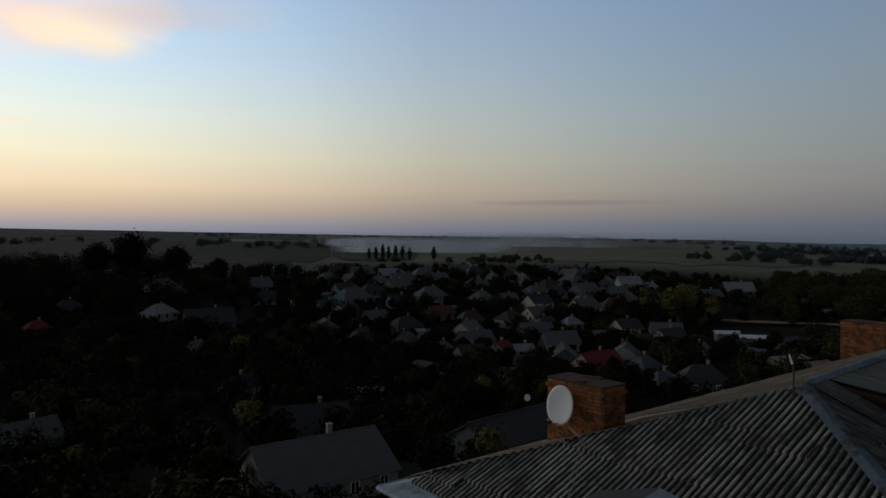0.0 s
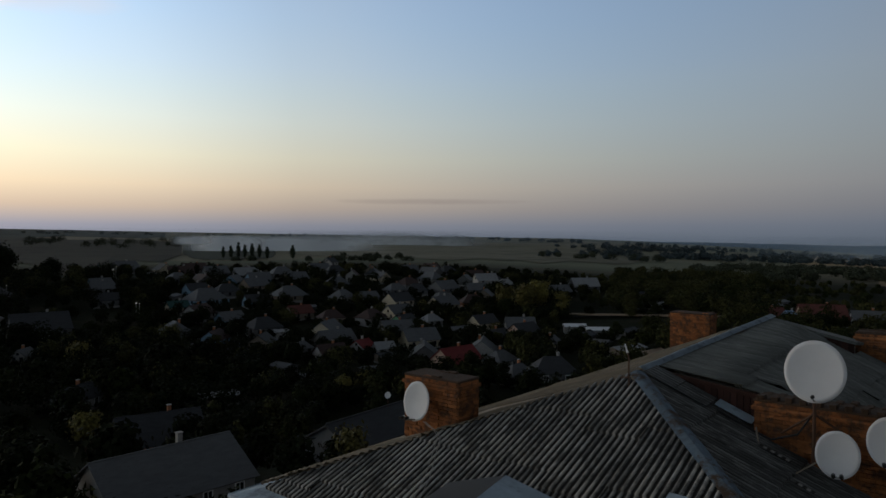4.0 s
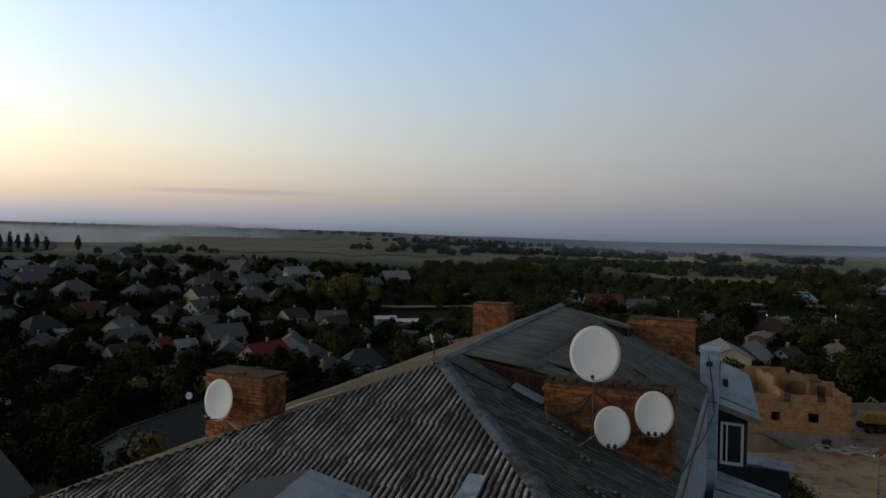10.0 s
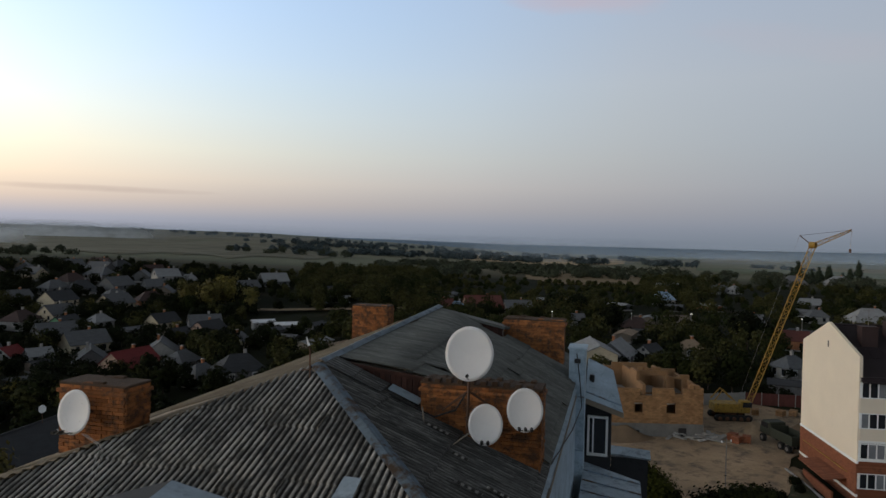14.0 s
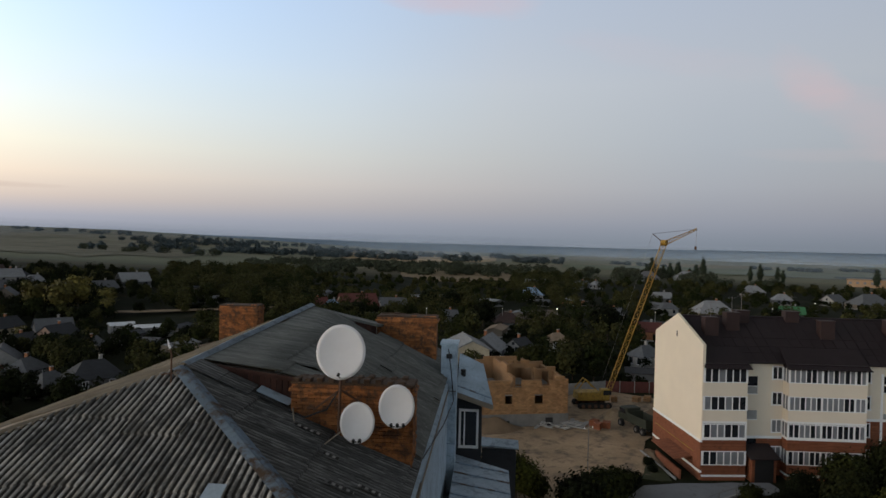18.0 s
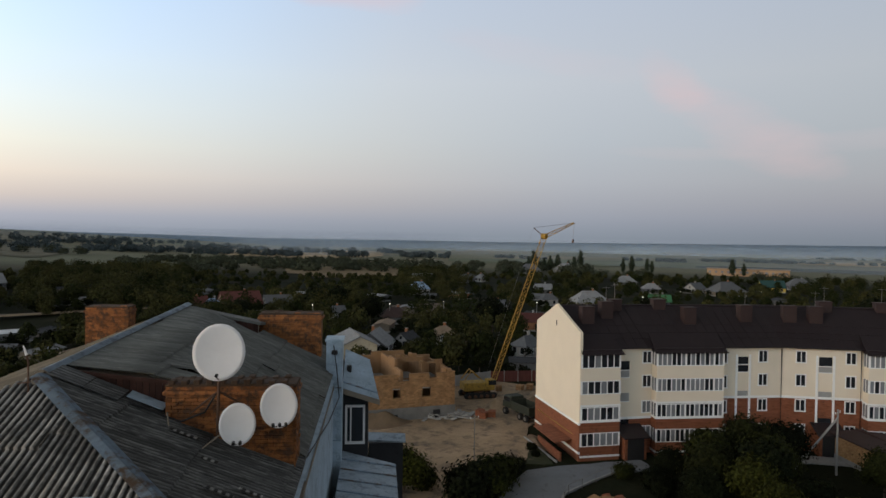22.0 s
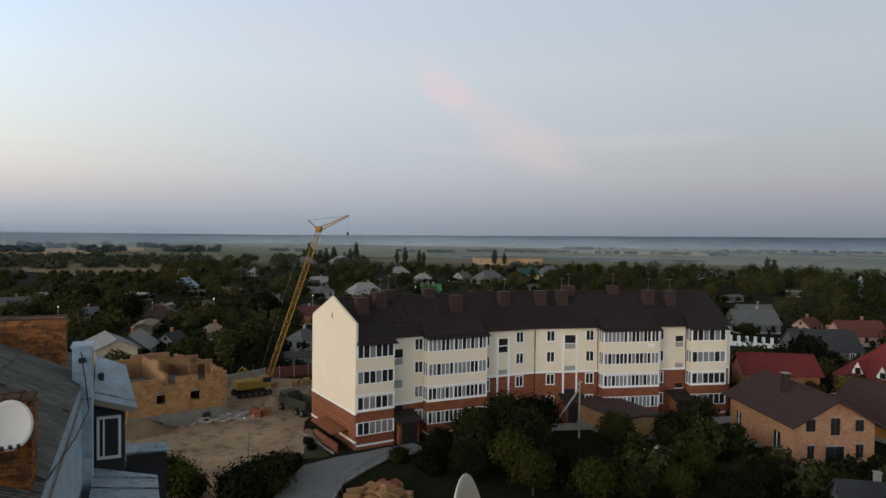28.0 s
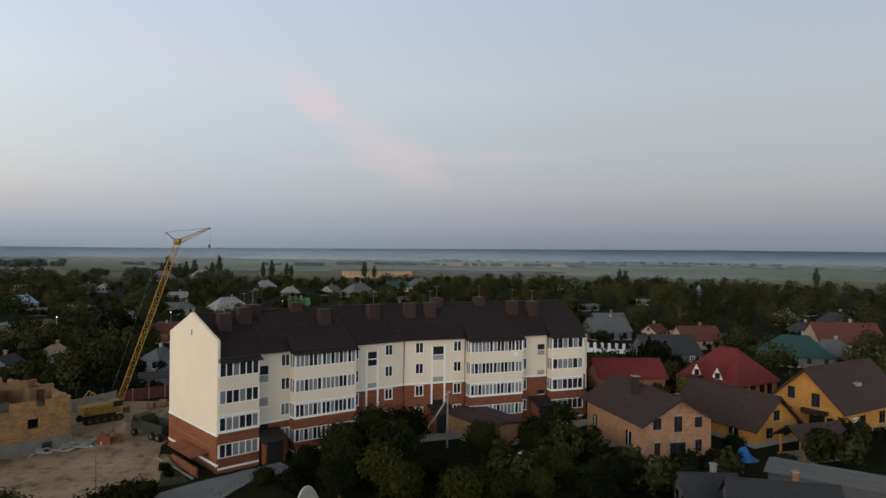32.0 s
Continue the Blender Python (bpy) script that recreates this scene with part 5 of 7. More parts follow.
def make_crane():
    base = Vector((92.7, 49.2, 0))
    c = thing("crawler_crane", pose(0, 0, 0), "old yellow crawler crane with a tall lattice boom and jib", "crane")
    foot, top, tip, mast = Vector((92.7, 49.0, 2.2)), Vector((96.0, 42.4, 24.6)), Vector((97.8, 38.3, 26.8)), Vector((95.4, 43.7, 25.4))
    lattice(foot, top, 0.7, 0.75, 20, M["crane"], c)
    lattice(top, tip, 0.6, 0.2, 6, M["crane"], c, 0.05)
    part("head_sheave", tube([top + Vector((0, -0.4, 0.1)), top + Vector((0, 0.4, 0.1))], 0.45, 14), M["crane"], c)
    part("strut", tube([top, mast + Vector((0, 0.2, 0.6))], 0.07, 6), M["rust"], c)
    part("stay_rope", tube([mast + Vector((0, 0.2, 0.6)), tip], 0.025, 4), M["steel"], c)
    part("stay_rope", tube([mast + Vector((0, 0.2, 0.6)), foot + Vector((-0.6, 0.9, 1.2))], 0.012, 4), M["steel"], c)
    part("hoist_rope", tube([tip, tip + Vector((-.1, 0.1, -2.6))], 0.02, 4), M["steel"], c)
    part("hook_block", tube([tip + Vector((-.1, 0.1, -3.0)), tip + Vector((-.1, 0.1, -2.5))], 0.16, 8), M["rust"], c)
    m = Matrix.Translation((90.6, 50.6, 0)) @ pose(0, 0, 0, 0, 0, -40)

    def put(name, bm, mat, label="", parent=c, smooth=False):
        bm.transform(m)
        return part(name, bm, mat, parent, label, smooth)
    for y in (-1.5, 1.2):
        tr = put("crawler_track", box(-2.6, 2.6, y - 0.3, y + 0.5, 0.0, 0.85, 0.25), M["tyre"], "dark crawler track")
        for k in range(5):
            put("roller", tube([(-1.9 + k * 0.95, y - 0.36, 0.42), (-1.9 + k * 0.95, y + 0.56, 0.42)], 0.28, 10), M["rust"], "", tr)
    put("turntable", tube([(0, 0, 0.8), (0, 0, 1.15)], 1.0, 16), M["rust"])
    put("engine_house", box(-2.5, 1.2, -1.25, 1.25, 1.1, 2.35, 0.12), M["crane_dirty"], "yellow machinery housing")
    put("cab", box(1.1, 2.4, -1.3, 0.0, 1.1, 2.8, 0.12), M["crane_dirty"], "operator's cab")
    put("cab_window", box(1.3, 2.52, -1.38, -0.1, 1.95, 2.65), M["pane"])
    put("gantry", tube([(-2.4, 0.8, 2.7), (-1.2, 0.6, 4.2), (0.4, 0.6, 2.7)], 0.09, 6), M["crane"])
    put("gantry", tube([(-2.4, -0.8, 2.7), (-1.2, -0.6, 4.2), (0.4, -0.6, 2.7)], 0.09, 6), M["crane"])
    return c


def wheel(parent, x, y, z, r, w, put):
    wl = put("wheel", tube([(x, y - w / 2, z), (x, y + w / 2, z)], r, 16), M["tyre"], "", parent)
    put("rim", tube([(x, y - w / 2 - 0.02, z), (x, y + w / 2 + 0.02, z)], r * 0.5, 10), M["steel"], "", wl)


def make_truck():
    t = thing("dump_truck", pose(83.6, 39.6, 0, 0, 0, 60), "dark green tipper truck seen from behind", "truck")

    def put(name, bm, mat, label="", parent=t):
        return part(name, bm, mat, parent, label)
    put("chassis", box(-3.2, 3.2, -0.5, 0.5, 0.75, 1.05), M["tyre"])
    bed = bmesh.new()
    for a in ((-3.3, 0.9, -1.25, 1.25, 1.1, 1.2), (-3.3, 0.9, -1.25, -1.15, 1.2, 2.2), (-3.3, 0.9, 1.15, 1.25, 1.2, 2.2), (-3.3, -3.2, -1.15, 1.15, 1.2, 2.2), (0.8, 0.9, -1.15, 1.15, 1.2, 2.4)):
        box(*a, bm=bed)
    put("tipper_body", bed, M["truck"], "open steel tipper body")
    for x in (-2.9, -2.0, -1.1, -0.2, 0.6):
        put("rib", box(x, x + 0.08, -1.31, -1.25, 1.1, 2.15), M["truck"])
    put("cab", box(1.2, 2.9, -1.1, 1.1, 1.0, 2.7, 0.12), M["truck"], "green cab")
    put("cab_window", box(1.5, 2.93, -1.12, 1.12, 1.9, 2.5), M["pane"])
    put("bonnet", box(2.8, 3.6, -0.9, 0.9, 0.9, 1.8, 0.1), M["truck"])
    for x in (-2.3, -1.0, 2.6):
        for y in (-1.0, 1.0):
            wheel(t, x, y, 0.5, 0.5, 0.4, put)
    return t


def make_car(x, y, yaw, mat, label):
    c = thing("car", pose(x, y, ground_z(x, y), 0, 0, yaw), label, "car")

    def put(name, bm, m, label="", parent=c, smooth=False):
        return part(name, bm, m, parent, label, smooth)
    bm = prism([(-2.1, 0.3), (2.1, 0.3), (2.15, 0.7), (1.9, 0.88), (0.9, 0.95), (0.45, 1.4), (-0.9, 1.42), (-1.6, 0.98), (-2.1, 0.9)], -0.82, 0.82)
    bmesh.ops.bevel(bm, geom=bm.edges[:], offset=0.06, segments=2, affect="EDGES")
    put("body", bm, mat, "", c, True)
    for sgn in (-1, 1):
        put("side_window", prism([(0.7, 0.98), (0.4, 1.32), (-0.85, 1.33), (-1.35, 1.0)], sgn * 0.825 - 0.008, sgn * 0.825 + 0.008), M["pane"])
    put("windscreen", slab([(0.95, -0.65, 1.0), (0.95, 0.65, 1.0), (0.53, 0.6, 1.38), (0.53, -0.6, 1.38)], 0.02), M["pane"])
    for wx in (-1.3, 1.35):
        for wy in (-0.75, 0.75):
            wheel(c, wx, wy, 0.3, 0.31, 0.2, lambda n, b, m, l="", p=c: part(n, b, m, p, l))
    return c

# ================= the place =================
make_block()
chD = chimney(2.25, 4.8, 0.45, 1.15, -2.0, -0.17, lambda x, z: False, "right", True)
chC = chimney(2.2, 4.42, 11.4, 12.2, -1.9, -0.02, None, None)
chB = chimney(-4.1, -2.6, 12.2, 12.9, -1.9, 0.12, None, "right")
chA = chimney(-4.33, -2.8, -2.38, -1.68, -2.1, -0.1, None, "right")


def at_roof(x, y, z, rz=0, rx=0):
    return ROOF @ pose(x, y, z, rx, 0, rz)


dish(at_roof(3.36, 0.1, 0.50, 8, -14), 0.98, 1.10, "large white satellite dish on a rusty mast by the chimney", [([(0, 0.12, 0), (0, 0.14, -1.6)], 0.03), ([(-0.02, 0.14, -0.75), (-0.55, 0.42, -1.15)], 0.022), ([(0.02, 0.14, -0.75), (0.5, 0.42, -1.05)], 0.022)], 0.5, 1, "dishes on the chimney")
dish(at_roof(3.76, -0.1, -0.86, 10, -12), 0.68, 0.80, "white satellite dish with twin receivers below the large one", [([(0, 0.1, 0), (-0.35, 0.35, -0.05)], 0.025)], 0.45, 2, "dishes on the chimney")
dish(at_roof(4.5, 0.2, -0.58, 10, -12), 0.72, 0.86, "white satellite dish with three receivers on the chimney", [([(0, 0.1, 0), (0, 0.26, 0)], 0.025)], 0.45, 3, "dishes on the chimney")
dish(at_roof(-3.66, -2.71, -0.61, 6, -10), 0.66, 0.83, "oval white satellite dish on the chimney by the eaves", [([(0, 0.1, 0), (0.3, 0.5, 0)], 0.025)], 0.45, 2)

flats = make_flats()
make_site()
make_crane()
make_truck()


# ---- right flank of the block: clad wall, dormer, lean-to roof ----
def make_flank():
    w = part("clad_wall", box(4.72, 5.26, 9.8, 10.7, -8.0, -0.78, 0.01), M["clad"], block, "upright wall clad in pale blue sheet metal")
    part("clad_cap", box(4.68, 5.30, 9.74, 10.75, -0.80, -0.74), M["clad"], w)
    for z in (-2.4, -4.2):
        part("clad_seam", box(4.74, 5.25, 9.775, 9.8, z, z + 0.03), M["metal_rust"], w)
    part("clad_vent", box(4.9, 5.1, 9.70, 9.8, -1.25, -1.1, 0.02), M["black"], w)
    part("eaves_drip", slab([(4.9, -4.9, -2.10), (5.0, -4.9, -2.14), (5.0, 9.8, -2.14), (4.9, 9.8, -2.10)], 0.02), M["clad"], block)
    part("wall", box(4.8, 4.98, 0.8, 13.5, -22.0, -2.3), M["clad"], block, "side wall clad in blue sheet")
    body = bmesh.new()
    for x, y, z in ((5.2, 11.3, -5.4), (6.15, 11.3, -5.4), (5.2, 13.4, -5.4), (6.15, 13.4, -5.4), (5.2, 11.3, -2.95), (6.15, 11.3, -3.28), (5.2, 12.9, -1.85), (6.05, 12.9, -2.2), (5.2, 13.4, -1.85), (6.05, 13.4, -2.2)):
        body.verts.new((x, y, z))
    bmesh.ops.convex_hull(body, input=body.verts[:])
    d = part("dormer", body, M["roof_slate"], block, "roof dormer with a tall white-framed window")
    part("dormer_roof", slab([(5.24, 10.9, -2.64), (6.54, 10.9, -3.06), (6.16, 13.0, -2.0), (5.24, 13.0, -1.6)], 0.05), M["clad"], d, "pale blue-grey sheet-metal dormer roof")
    part("roof_seam", slab([(5.24, 11.16, -2.49), (6.5, 11.16, -2.90), (6.5, 11.22, -2.87), (5.24, 11.22, -2.46)], 0.02), M["metal_rust"], d)
    part("fascia", slab([(5.22, 10.88, -2.66), (5.22, 10.88, -2.84), (6.56, 10.88, -3.26), (6.56, 10.88, -3.08)], 0.05), M["wood_grey"], d)
    part("soffit", slab([(5.22, 11.3, -2.80), (6.5, 11.3, -3.20), (6.5, 10.9, -3.22), (5.22, 10.9, -2.80)], 0.03), M["black"], d)
    low = part("low_roof", slab([(6.1, 14.0, -5.46), (7.65, 14.0, -5.54), (7.65, 14.6, -5.38), (6.1, 14.6, -5.30)], 0.06), M["metal_blue"], block, "small pale blue roof below the dormer")
    part("wall", box(6.16, 7.55, 14.1, 14.55, -22.0, -5.62), M["roof_slate"], low)
    bm = bmesh.new()
    for a in ((5.32, 5.40, -4.72, -3.38), (5.96, 6.04, -4.72, -3.38), (5.32, 6.04, -4.76, -4.66), (5.32, 6.04, -3.42, -3.34), (5.50, 5.55, -4.7, -3.4)):
        box(a[0], a[1], 11.2, 11.3, a[2], a[3], bm=bm)
    f = part("window_frame", bm, M["white"], d, "white window frame")
    part("pane", box(5.40, 5.50, 11.24, 11.27, -4.66, -3.42), M["pane"], f)
    part("pane", box(5.55, 5.96, 11.24, 11.27, -4.66, -3.42), M["pane"], f)
    part("roof_pipe", tube([(5.42, 11.9, -2.5), (5.42, 11.9, -2.02)], 0.09, 8), M["black"], d)
    lean = part("lean_to_roof", slab([(5.25, 3.0, -5.0), (7.15, 3.0, -5.3), (7.15, 10.6, -5.3), (5.25, 11.2, -5.0)], 0.05), M["metal_blue"], block, "low pale blue standing-seam roof")
    for k in range(8):
        y = 3.4 + k * 0.98
        part("seam", slab([(5.26, y, -4.96), (7.15, y, -5.26), (7.15, y + 0.05, -5.26), (5.26, y + 0.05, -4.96)], 0.05), M["metal_rust"], lean)
    part("wall", box(5.25, 6.95, 3.2, 10.9, -22.0, -5.4), M["wall_grey"], block)
    # wires over the flank and the slope
    part("cable", tube([(4.98, 9.6, -0.9), (5.1, 9.5, -1.7), (5.2, 9.3, -2.6), (5.1, 6.0, -2.5), (4.95, 1.4, -2.0), (4.85, 1.0, -1.9)], 0.018, 5), M["black"], block)
    part("cable", tube([(1.6, 0.3, -0.5), (2.25, 0.3, -0.78), (2.6, 0.28, -0.9), (3.05, 0.28, -0.72), (3.3, 0.25, -0.3)], 0.02, 6), M["black"], block)
    part("cable", tube([(2.3, 0.4, -0.75), (2.6, -0.4, -1.1), (3.1, -0.5, -1.28), (3.5, -0.15, -1.0), (3.55, 0.1, -0.6)], 0.016, 6), M["wood_grey"], block)
    for o in (0.0, 0.07):
        part("cable", tube([(-3.45 + o, -2.75, -1.0), (-2.95 + o, -2.95, -1.08), (-2.75 + o, -3.1, -1.14), (-2.2 + o * 1.6, -4.1, -1.55), (-1.8 + o * 2, -5.2, -1.99)], 0.007, 5), M["panel_grey"], block)
    part("aerial_mast", tube([(0.08, -0.42, -0.2), (0.08, -0.42, 0.42), (0.03, -0.42, 0.62)], 0.018, 6), M["rust"], block, "short bent mast on the hip")
    part("aerial_head", tube([(0.05, -0.42, 0.54), (-0.01, -0.42, 0.72)], 0.028, 8, taper=0.012), M["dish"], block)
    part("aerial_bar", tube([(-0.12, -0.42, 0.02), (0.12, -0.42, 0.05)], 0.014, 5), M["rust"], block)


make_flank()


# ---- the building that the view is from ----
def make_viewpoint():
    v = thing("viewpoint_building", pose(0, 0, 24.5, 0, 0, -40), "rendered tower block from whose window the view opens", "building")
    part("wall", box(-9, 9, -10, -0.9, -24.6, 3.5), M["wall_cream"], v)
    part("lower_storeys", box(-9, 5.0, -0.9, 4.6, -24.6, -4.2), M["wall_cream"], v)
    g = part("gablet", prism([(-2.88, -4.3), (-1.88, -4.3), (-1.88, -2.37), (-2.38, -2.26), (-2.88, -2.37)], 5.15, 5.75), M["wood_grey"], v, "small roof hood with metal verges")
    for s in (-1, 1):
        c = [(-2.38, 5.05, -2.19), (-2.38, 5.85, -2.19), (-2.38 + s * 0.6, 5.85, -2.36), (-2.38 + s * 0.6, 5.05, -2.36)]
        part("verge", slab(c if s < 0 else c[::-1], 0.04), M["metal_blue" if s > 0 else "roof_slate"], g, "blue metal verge" if s > 0 else "dark sheet verge")
    dish(pose(3.12, 0.10, 23.06, -6, 0, -10), 0.40, 0.8, "white satellite dish seen edge-on below the window", [([(0, 0.05, 0), (0.3, 0.5, -0.2), (-1.5, -1.2, -0.3)], 0.025)], 0.3, 1)


make_viewpoint()

# ---- yard, road ----
patch("building_site_yard", [(44, 36), (50, 32.5), (57, 32.6), (61.5, 31.6), (65, 30.9), (70, 32.0), (74, 34.6), (80, 37), (90, 37), (103, 43), (101, 62), (86, 69), (66, 64), (60, 54), (53, 48)], 0.05, M["sand"], "trodden sandy yard of the building site", "yard")
patch("road", [(38, 22), (48, 22.6), (57.5, 23.6), (61, 24.2), (65.8, 23.2), (69, 22.3), (72.5, 19.2), (75.4, 21.0), (72, 24.2), (68.2, 27.6), (64.7, 30.2), (60.5, 29.7), (56.3, 28.9), (46, 28.4), (38, 28.4)], 0.06, M["asphalt"], "grey curving access road", "road")


def kerb(points, label):
    k = thing("kerb", pose(0, 0, 0), label, "kerb", kind="structure")
    for a, b in zip(points, points[1:]):
        a, b = Vector(a), Vector(b)
        n = max(1, int((b - a).length / 1.0))
        for i in range(n):
            p, q = a.lerp(b, i / n), a.lerp(b, (i + 0.97) / n)
            s = Vector((-(q - p).y, (q - p).x, 0)).normalized() * 0.09
            bm = bmesh.new()
            vs = [bm.verts.new(v) for v in (p - s, q - s, q + s, p + s)]
            r = bmesh.ops.extrude_face_region(bm, geom=[bm.faces.new(vs)])
            for v in r["geom"]:
                if isinstance(v, bmesh.types.BMVert):
                    v.co.z += 0.2
            bmesh.ops.recalc_face_normals(bm, faces=bm.faces)
            part("kerbstone", bm, M["concrete"], k)


kerb([(50.0, 22.7, 0), (57.5, 23.5, 0), (61.0, 24.1, 0), (65.8, 23.1, 0), (69.0, 22.2, 0)], "pale concrete kerb along the road")
kerb([(57.5, 36.6, 0), (56.2, 38.4, 0), (57.2, 41.0, 0), (60.5, 43.4, 0)], "pale concrete kerb at the bush")
kerb([(75.4, 35.4, 0), (71.8, 31.4, 0), (69.0, 28.4, 0)], "kerb along the grass strip by the gable")

patch("grass_strip", [(76.0, 35.6), (72.6, 33.2), (66.6, 30.9), (67.9, 28.2), (70.6, 30.4)], 0.10, M["verge"], "dark grass strip between the yard and the gable", "grass")


def handrail(points):
    """Thin steel posts with a rail along the kerb."""
    t = thing("handrail", pose(0, 0, 0), "thin grey steel handrail on short posts", "railing")
    pts = [Vector(p) for p in points]
    for p in pts:
        part("post", tube([p, p + Vector((0, 0, 1.0))], 0.035, 6), M["steel"], t)
    part("rail", tube([p + Vector((0, 0, 1.0)) for p in pts], 0.03, 6), M["steel"], t)


handrail([(57.6, 23.2, 0), (59.3, 23.5, 0), (61.0, 23.8, 0), (63.3, 23.3, 0), (65.8, 22.8, 0), (68.4, 22.1, 0)])

heap("earth_mound", 69.5, 53.6, 5.0, 2.6, 1.9, M["mound"], "brown mound of dug earth", 4, -38)
heap("sand_heap", 87.0, 45.0, 3.0, 2.2, 1.7, M["sand"], "pale heap of sand", 8)
heap("earth_mound", 94, 41.5, 4.0, 2.5, 1.5, M["mound"], "low heap of soil with weeds", 12)
heap("earth_mound", 74.5, 33.2, 3.5, 1.2, 0.5, M["mound"], "low weedy bank", 15, 40)


def rubble(name, x, y, n, spread, size, mat, label, seed):
    """A loose pile: each piece its own part."""
    rng = random.Random(seed)
    t = thing(name, pose(x, y, 0.0), label, "pile")
    for i in range(n):
        r = rng.random() ** 0.6 * spread
        a = rng.uniform(0, 6.28)
        z = max(0.05, (1 - r / spread) * spread * 0.35) * rng.random()
        s = [q * rng.uniform(0.7, 1.3) / 2 for q in size]
        bm = box(-s[0], s[0], -s[1], s[1], -s[2], s[2], min(s) * 0.2)
        bm.transform(pose(r * math.cos(a), r * math.sin(a), z + s[2], rng.uniform(-14, 14), rng.uniform(-14, 14), rng.uniform(0, 180)))
        part("piece", bm, M[mat], t)


rubble("slab_pile", 78.6, 48.0, 26, 2.6, (2.4, 0.5, 0.16), "concrete", "jumble of broken pale concrete slabs", 2)
rubble("slab_pile", 76.4, 49.2, 12, 1.6, (1.6, 0.4, 0.15), "concrete", "pale grey boards and slabs thrown down", 6)
rubble("brick_pile", 58.6, 19.6, 34, 2.7, (1.3, 0.8, 0.6), "lime", "heap of broken stone and brick", 5)
rubble("brick_pile", 60.2, 18.8, 9, 1.2, (1.5, 0.8, 0.7), "terracotta", "heap of reddish broken rubble", 7)


def pallet(x, y, yaw, mat, label):
    t = thing("block_pallet", pose(x, y, 0.05, 0, 0, yaw), label, "pallet", "pallets of blocks")
    for i in range(3):
        part("bearer", box(-0.6, 0.6, -0.5 + i * 0.42, -0.36 + i * 0.42, 0, 0.12), M["wood_grey"], t)
    for ix in range(3):
        for iy in range(2):
            for iz in range(4):
                part("block", box(-0.6 + ix * 0.4, -0.22 + ix * 0.4, -0.5 + iy * 0.5, -0.03 + iy * 0.5, 0.12 + iz * 0.2, 0.31 + iz * 0.2, 0.01), M[mat], t)


for x, y, w in ((79.9, 43.6, 10), (81.2, 43.0, 25), (80.8, 44.6, 5), (98.0, 47.0, 0), (99.6, 46.0, 15), (95.5, 49.5, 30)):
    pallet(x, y, w, "terracotta" if x < 90 else "lime", "wooden pallet of reddish bricks" if x < 90 else "pallet of buff blocks")


def round_tank(x, y):
    t = thing("storage_tank", pose(x, y, 0, 0, 0, 20), "grey lying steel tank", "tank")
    part("shell", tube([(-1.8, 0, 0.8), (-1.7, 0, 0.8), (1.7, 0, 0.8), (1.8, 0, 0.8)], 0.75, 16), M["panel_grey"], t, "", True)
    for q in (-1, 1):
        part("cradle", box(q - 0.15, q + 0.15, -0.6, 0.6, 0, 0.3), M["concrete"], t)


round_tank(100.5, 43.5)


def fence(x0, y0, x1, y1, h, mat, label, step=2.2):
    t = thing("fence", pose(0, 0, 0), label, "fence")
    a, b = Vector((x0, y0, 0)), Vector((x1, y1, 0))
    n = max(1, int((b - a).length / step))
    d = (b - a).normalized()
    s = Vector((-d.y, d.x, 0)) * 0.03
    for i in range(n):
        p, q = a.lerp(b, i / n), a.lerp(b, (i + 1) / n)
        z = ground_z(p.x, p.y)
        part("post", box(p.x - 0.06, p.x + 0.06, p.y - 0.06, p.y + 0.06, z - 0.3, z + h + 0.1), M["concrete"], t)
        bm = bmesh.new()
        lo = [bm.verts.new(v + Vector((0, 0, z))) for v in (p - s, q - s, q + s, p + s)]
        hi = [bm.verts.new(v + Vector((0, 0, z + h))) for v in (p - s, q - s, q + s, p + s)]
        bm.faces.new(hi)
        for k in range(4):
            bm.faces.new((lo[k], lo[(k + 1) % 4], hi[(k + 1) % 4], hi[k]))
        bmesh.ops.recalc_face_normals(bm, faces=bm.faces)
        part("panel", bm, M[mat], t)


fence(88, 60, 101, 54, 1.8, "concrete", "grey concrete panel fence behind the site")
fence(101, 54, 109, 45, 1.8, "roof_maroon", "dark red sheet fence behind the crane")
fence(64, 66, 88, 60, 1.6, "wood_grey", "weathered board fence at the back of the site")


def balustrade(x0, y0, x1, y1, n):
    t = thing("balustrade", pose(0, 0, 0), "white wall with pale pillars along a lane", "fence")
    for i in range(n):
        x, y = x0 + (x1 - x0) * i / (n - 1), y0 + (y1 - y0) * i / (n - 1)
        part("pillar", box(x - 0.3, x + 0.3, y - 0.3, y + 0.3, 0, 2.3, 0.04), M["white"], t)
        if i < n - 1:
            xb, yb = x0 + (x1 - x0) * (i + 1) / (n - 1), y0 + (y1 - y0) * (i + 1) / (n - 1)
            part("panel", slab([(x, y, 1.0), (xb, yb, 1.0), (xb + 0.15, yb, 1.0), (x + 0.15, y, 1.0)], 1.0), M["white"], t)


balustrade(161.5, -25.5, 158.5, -40, 10)


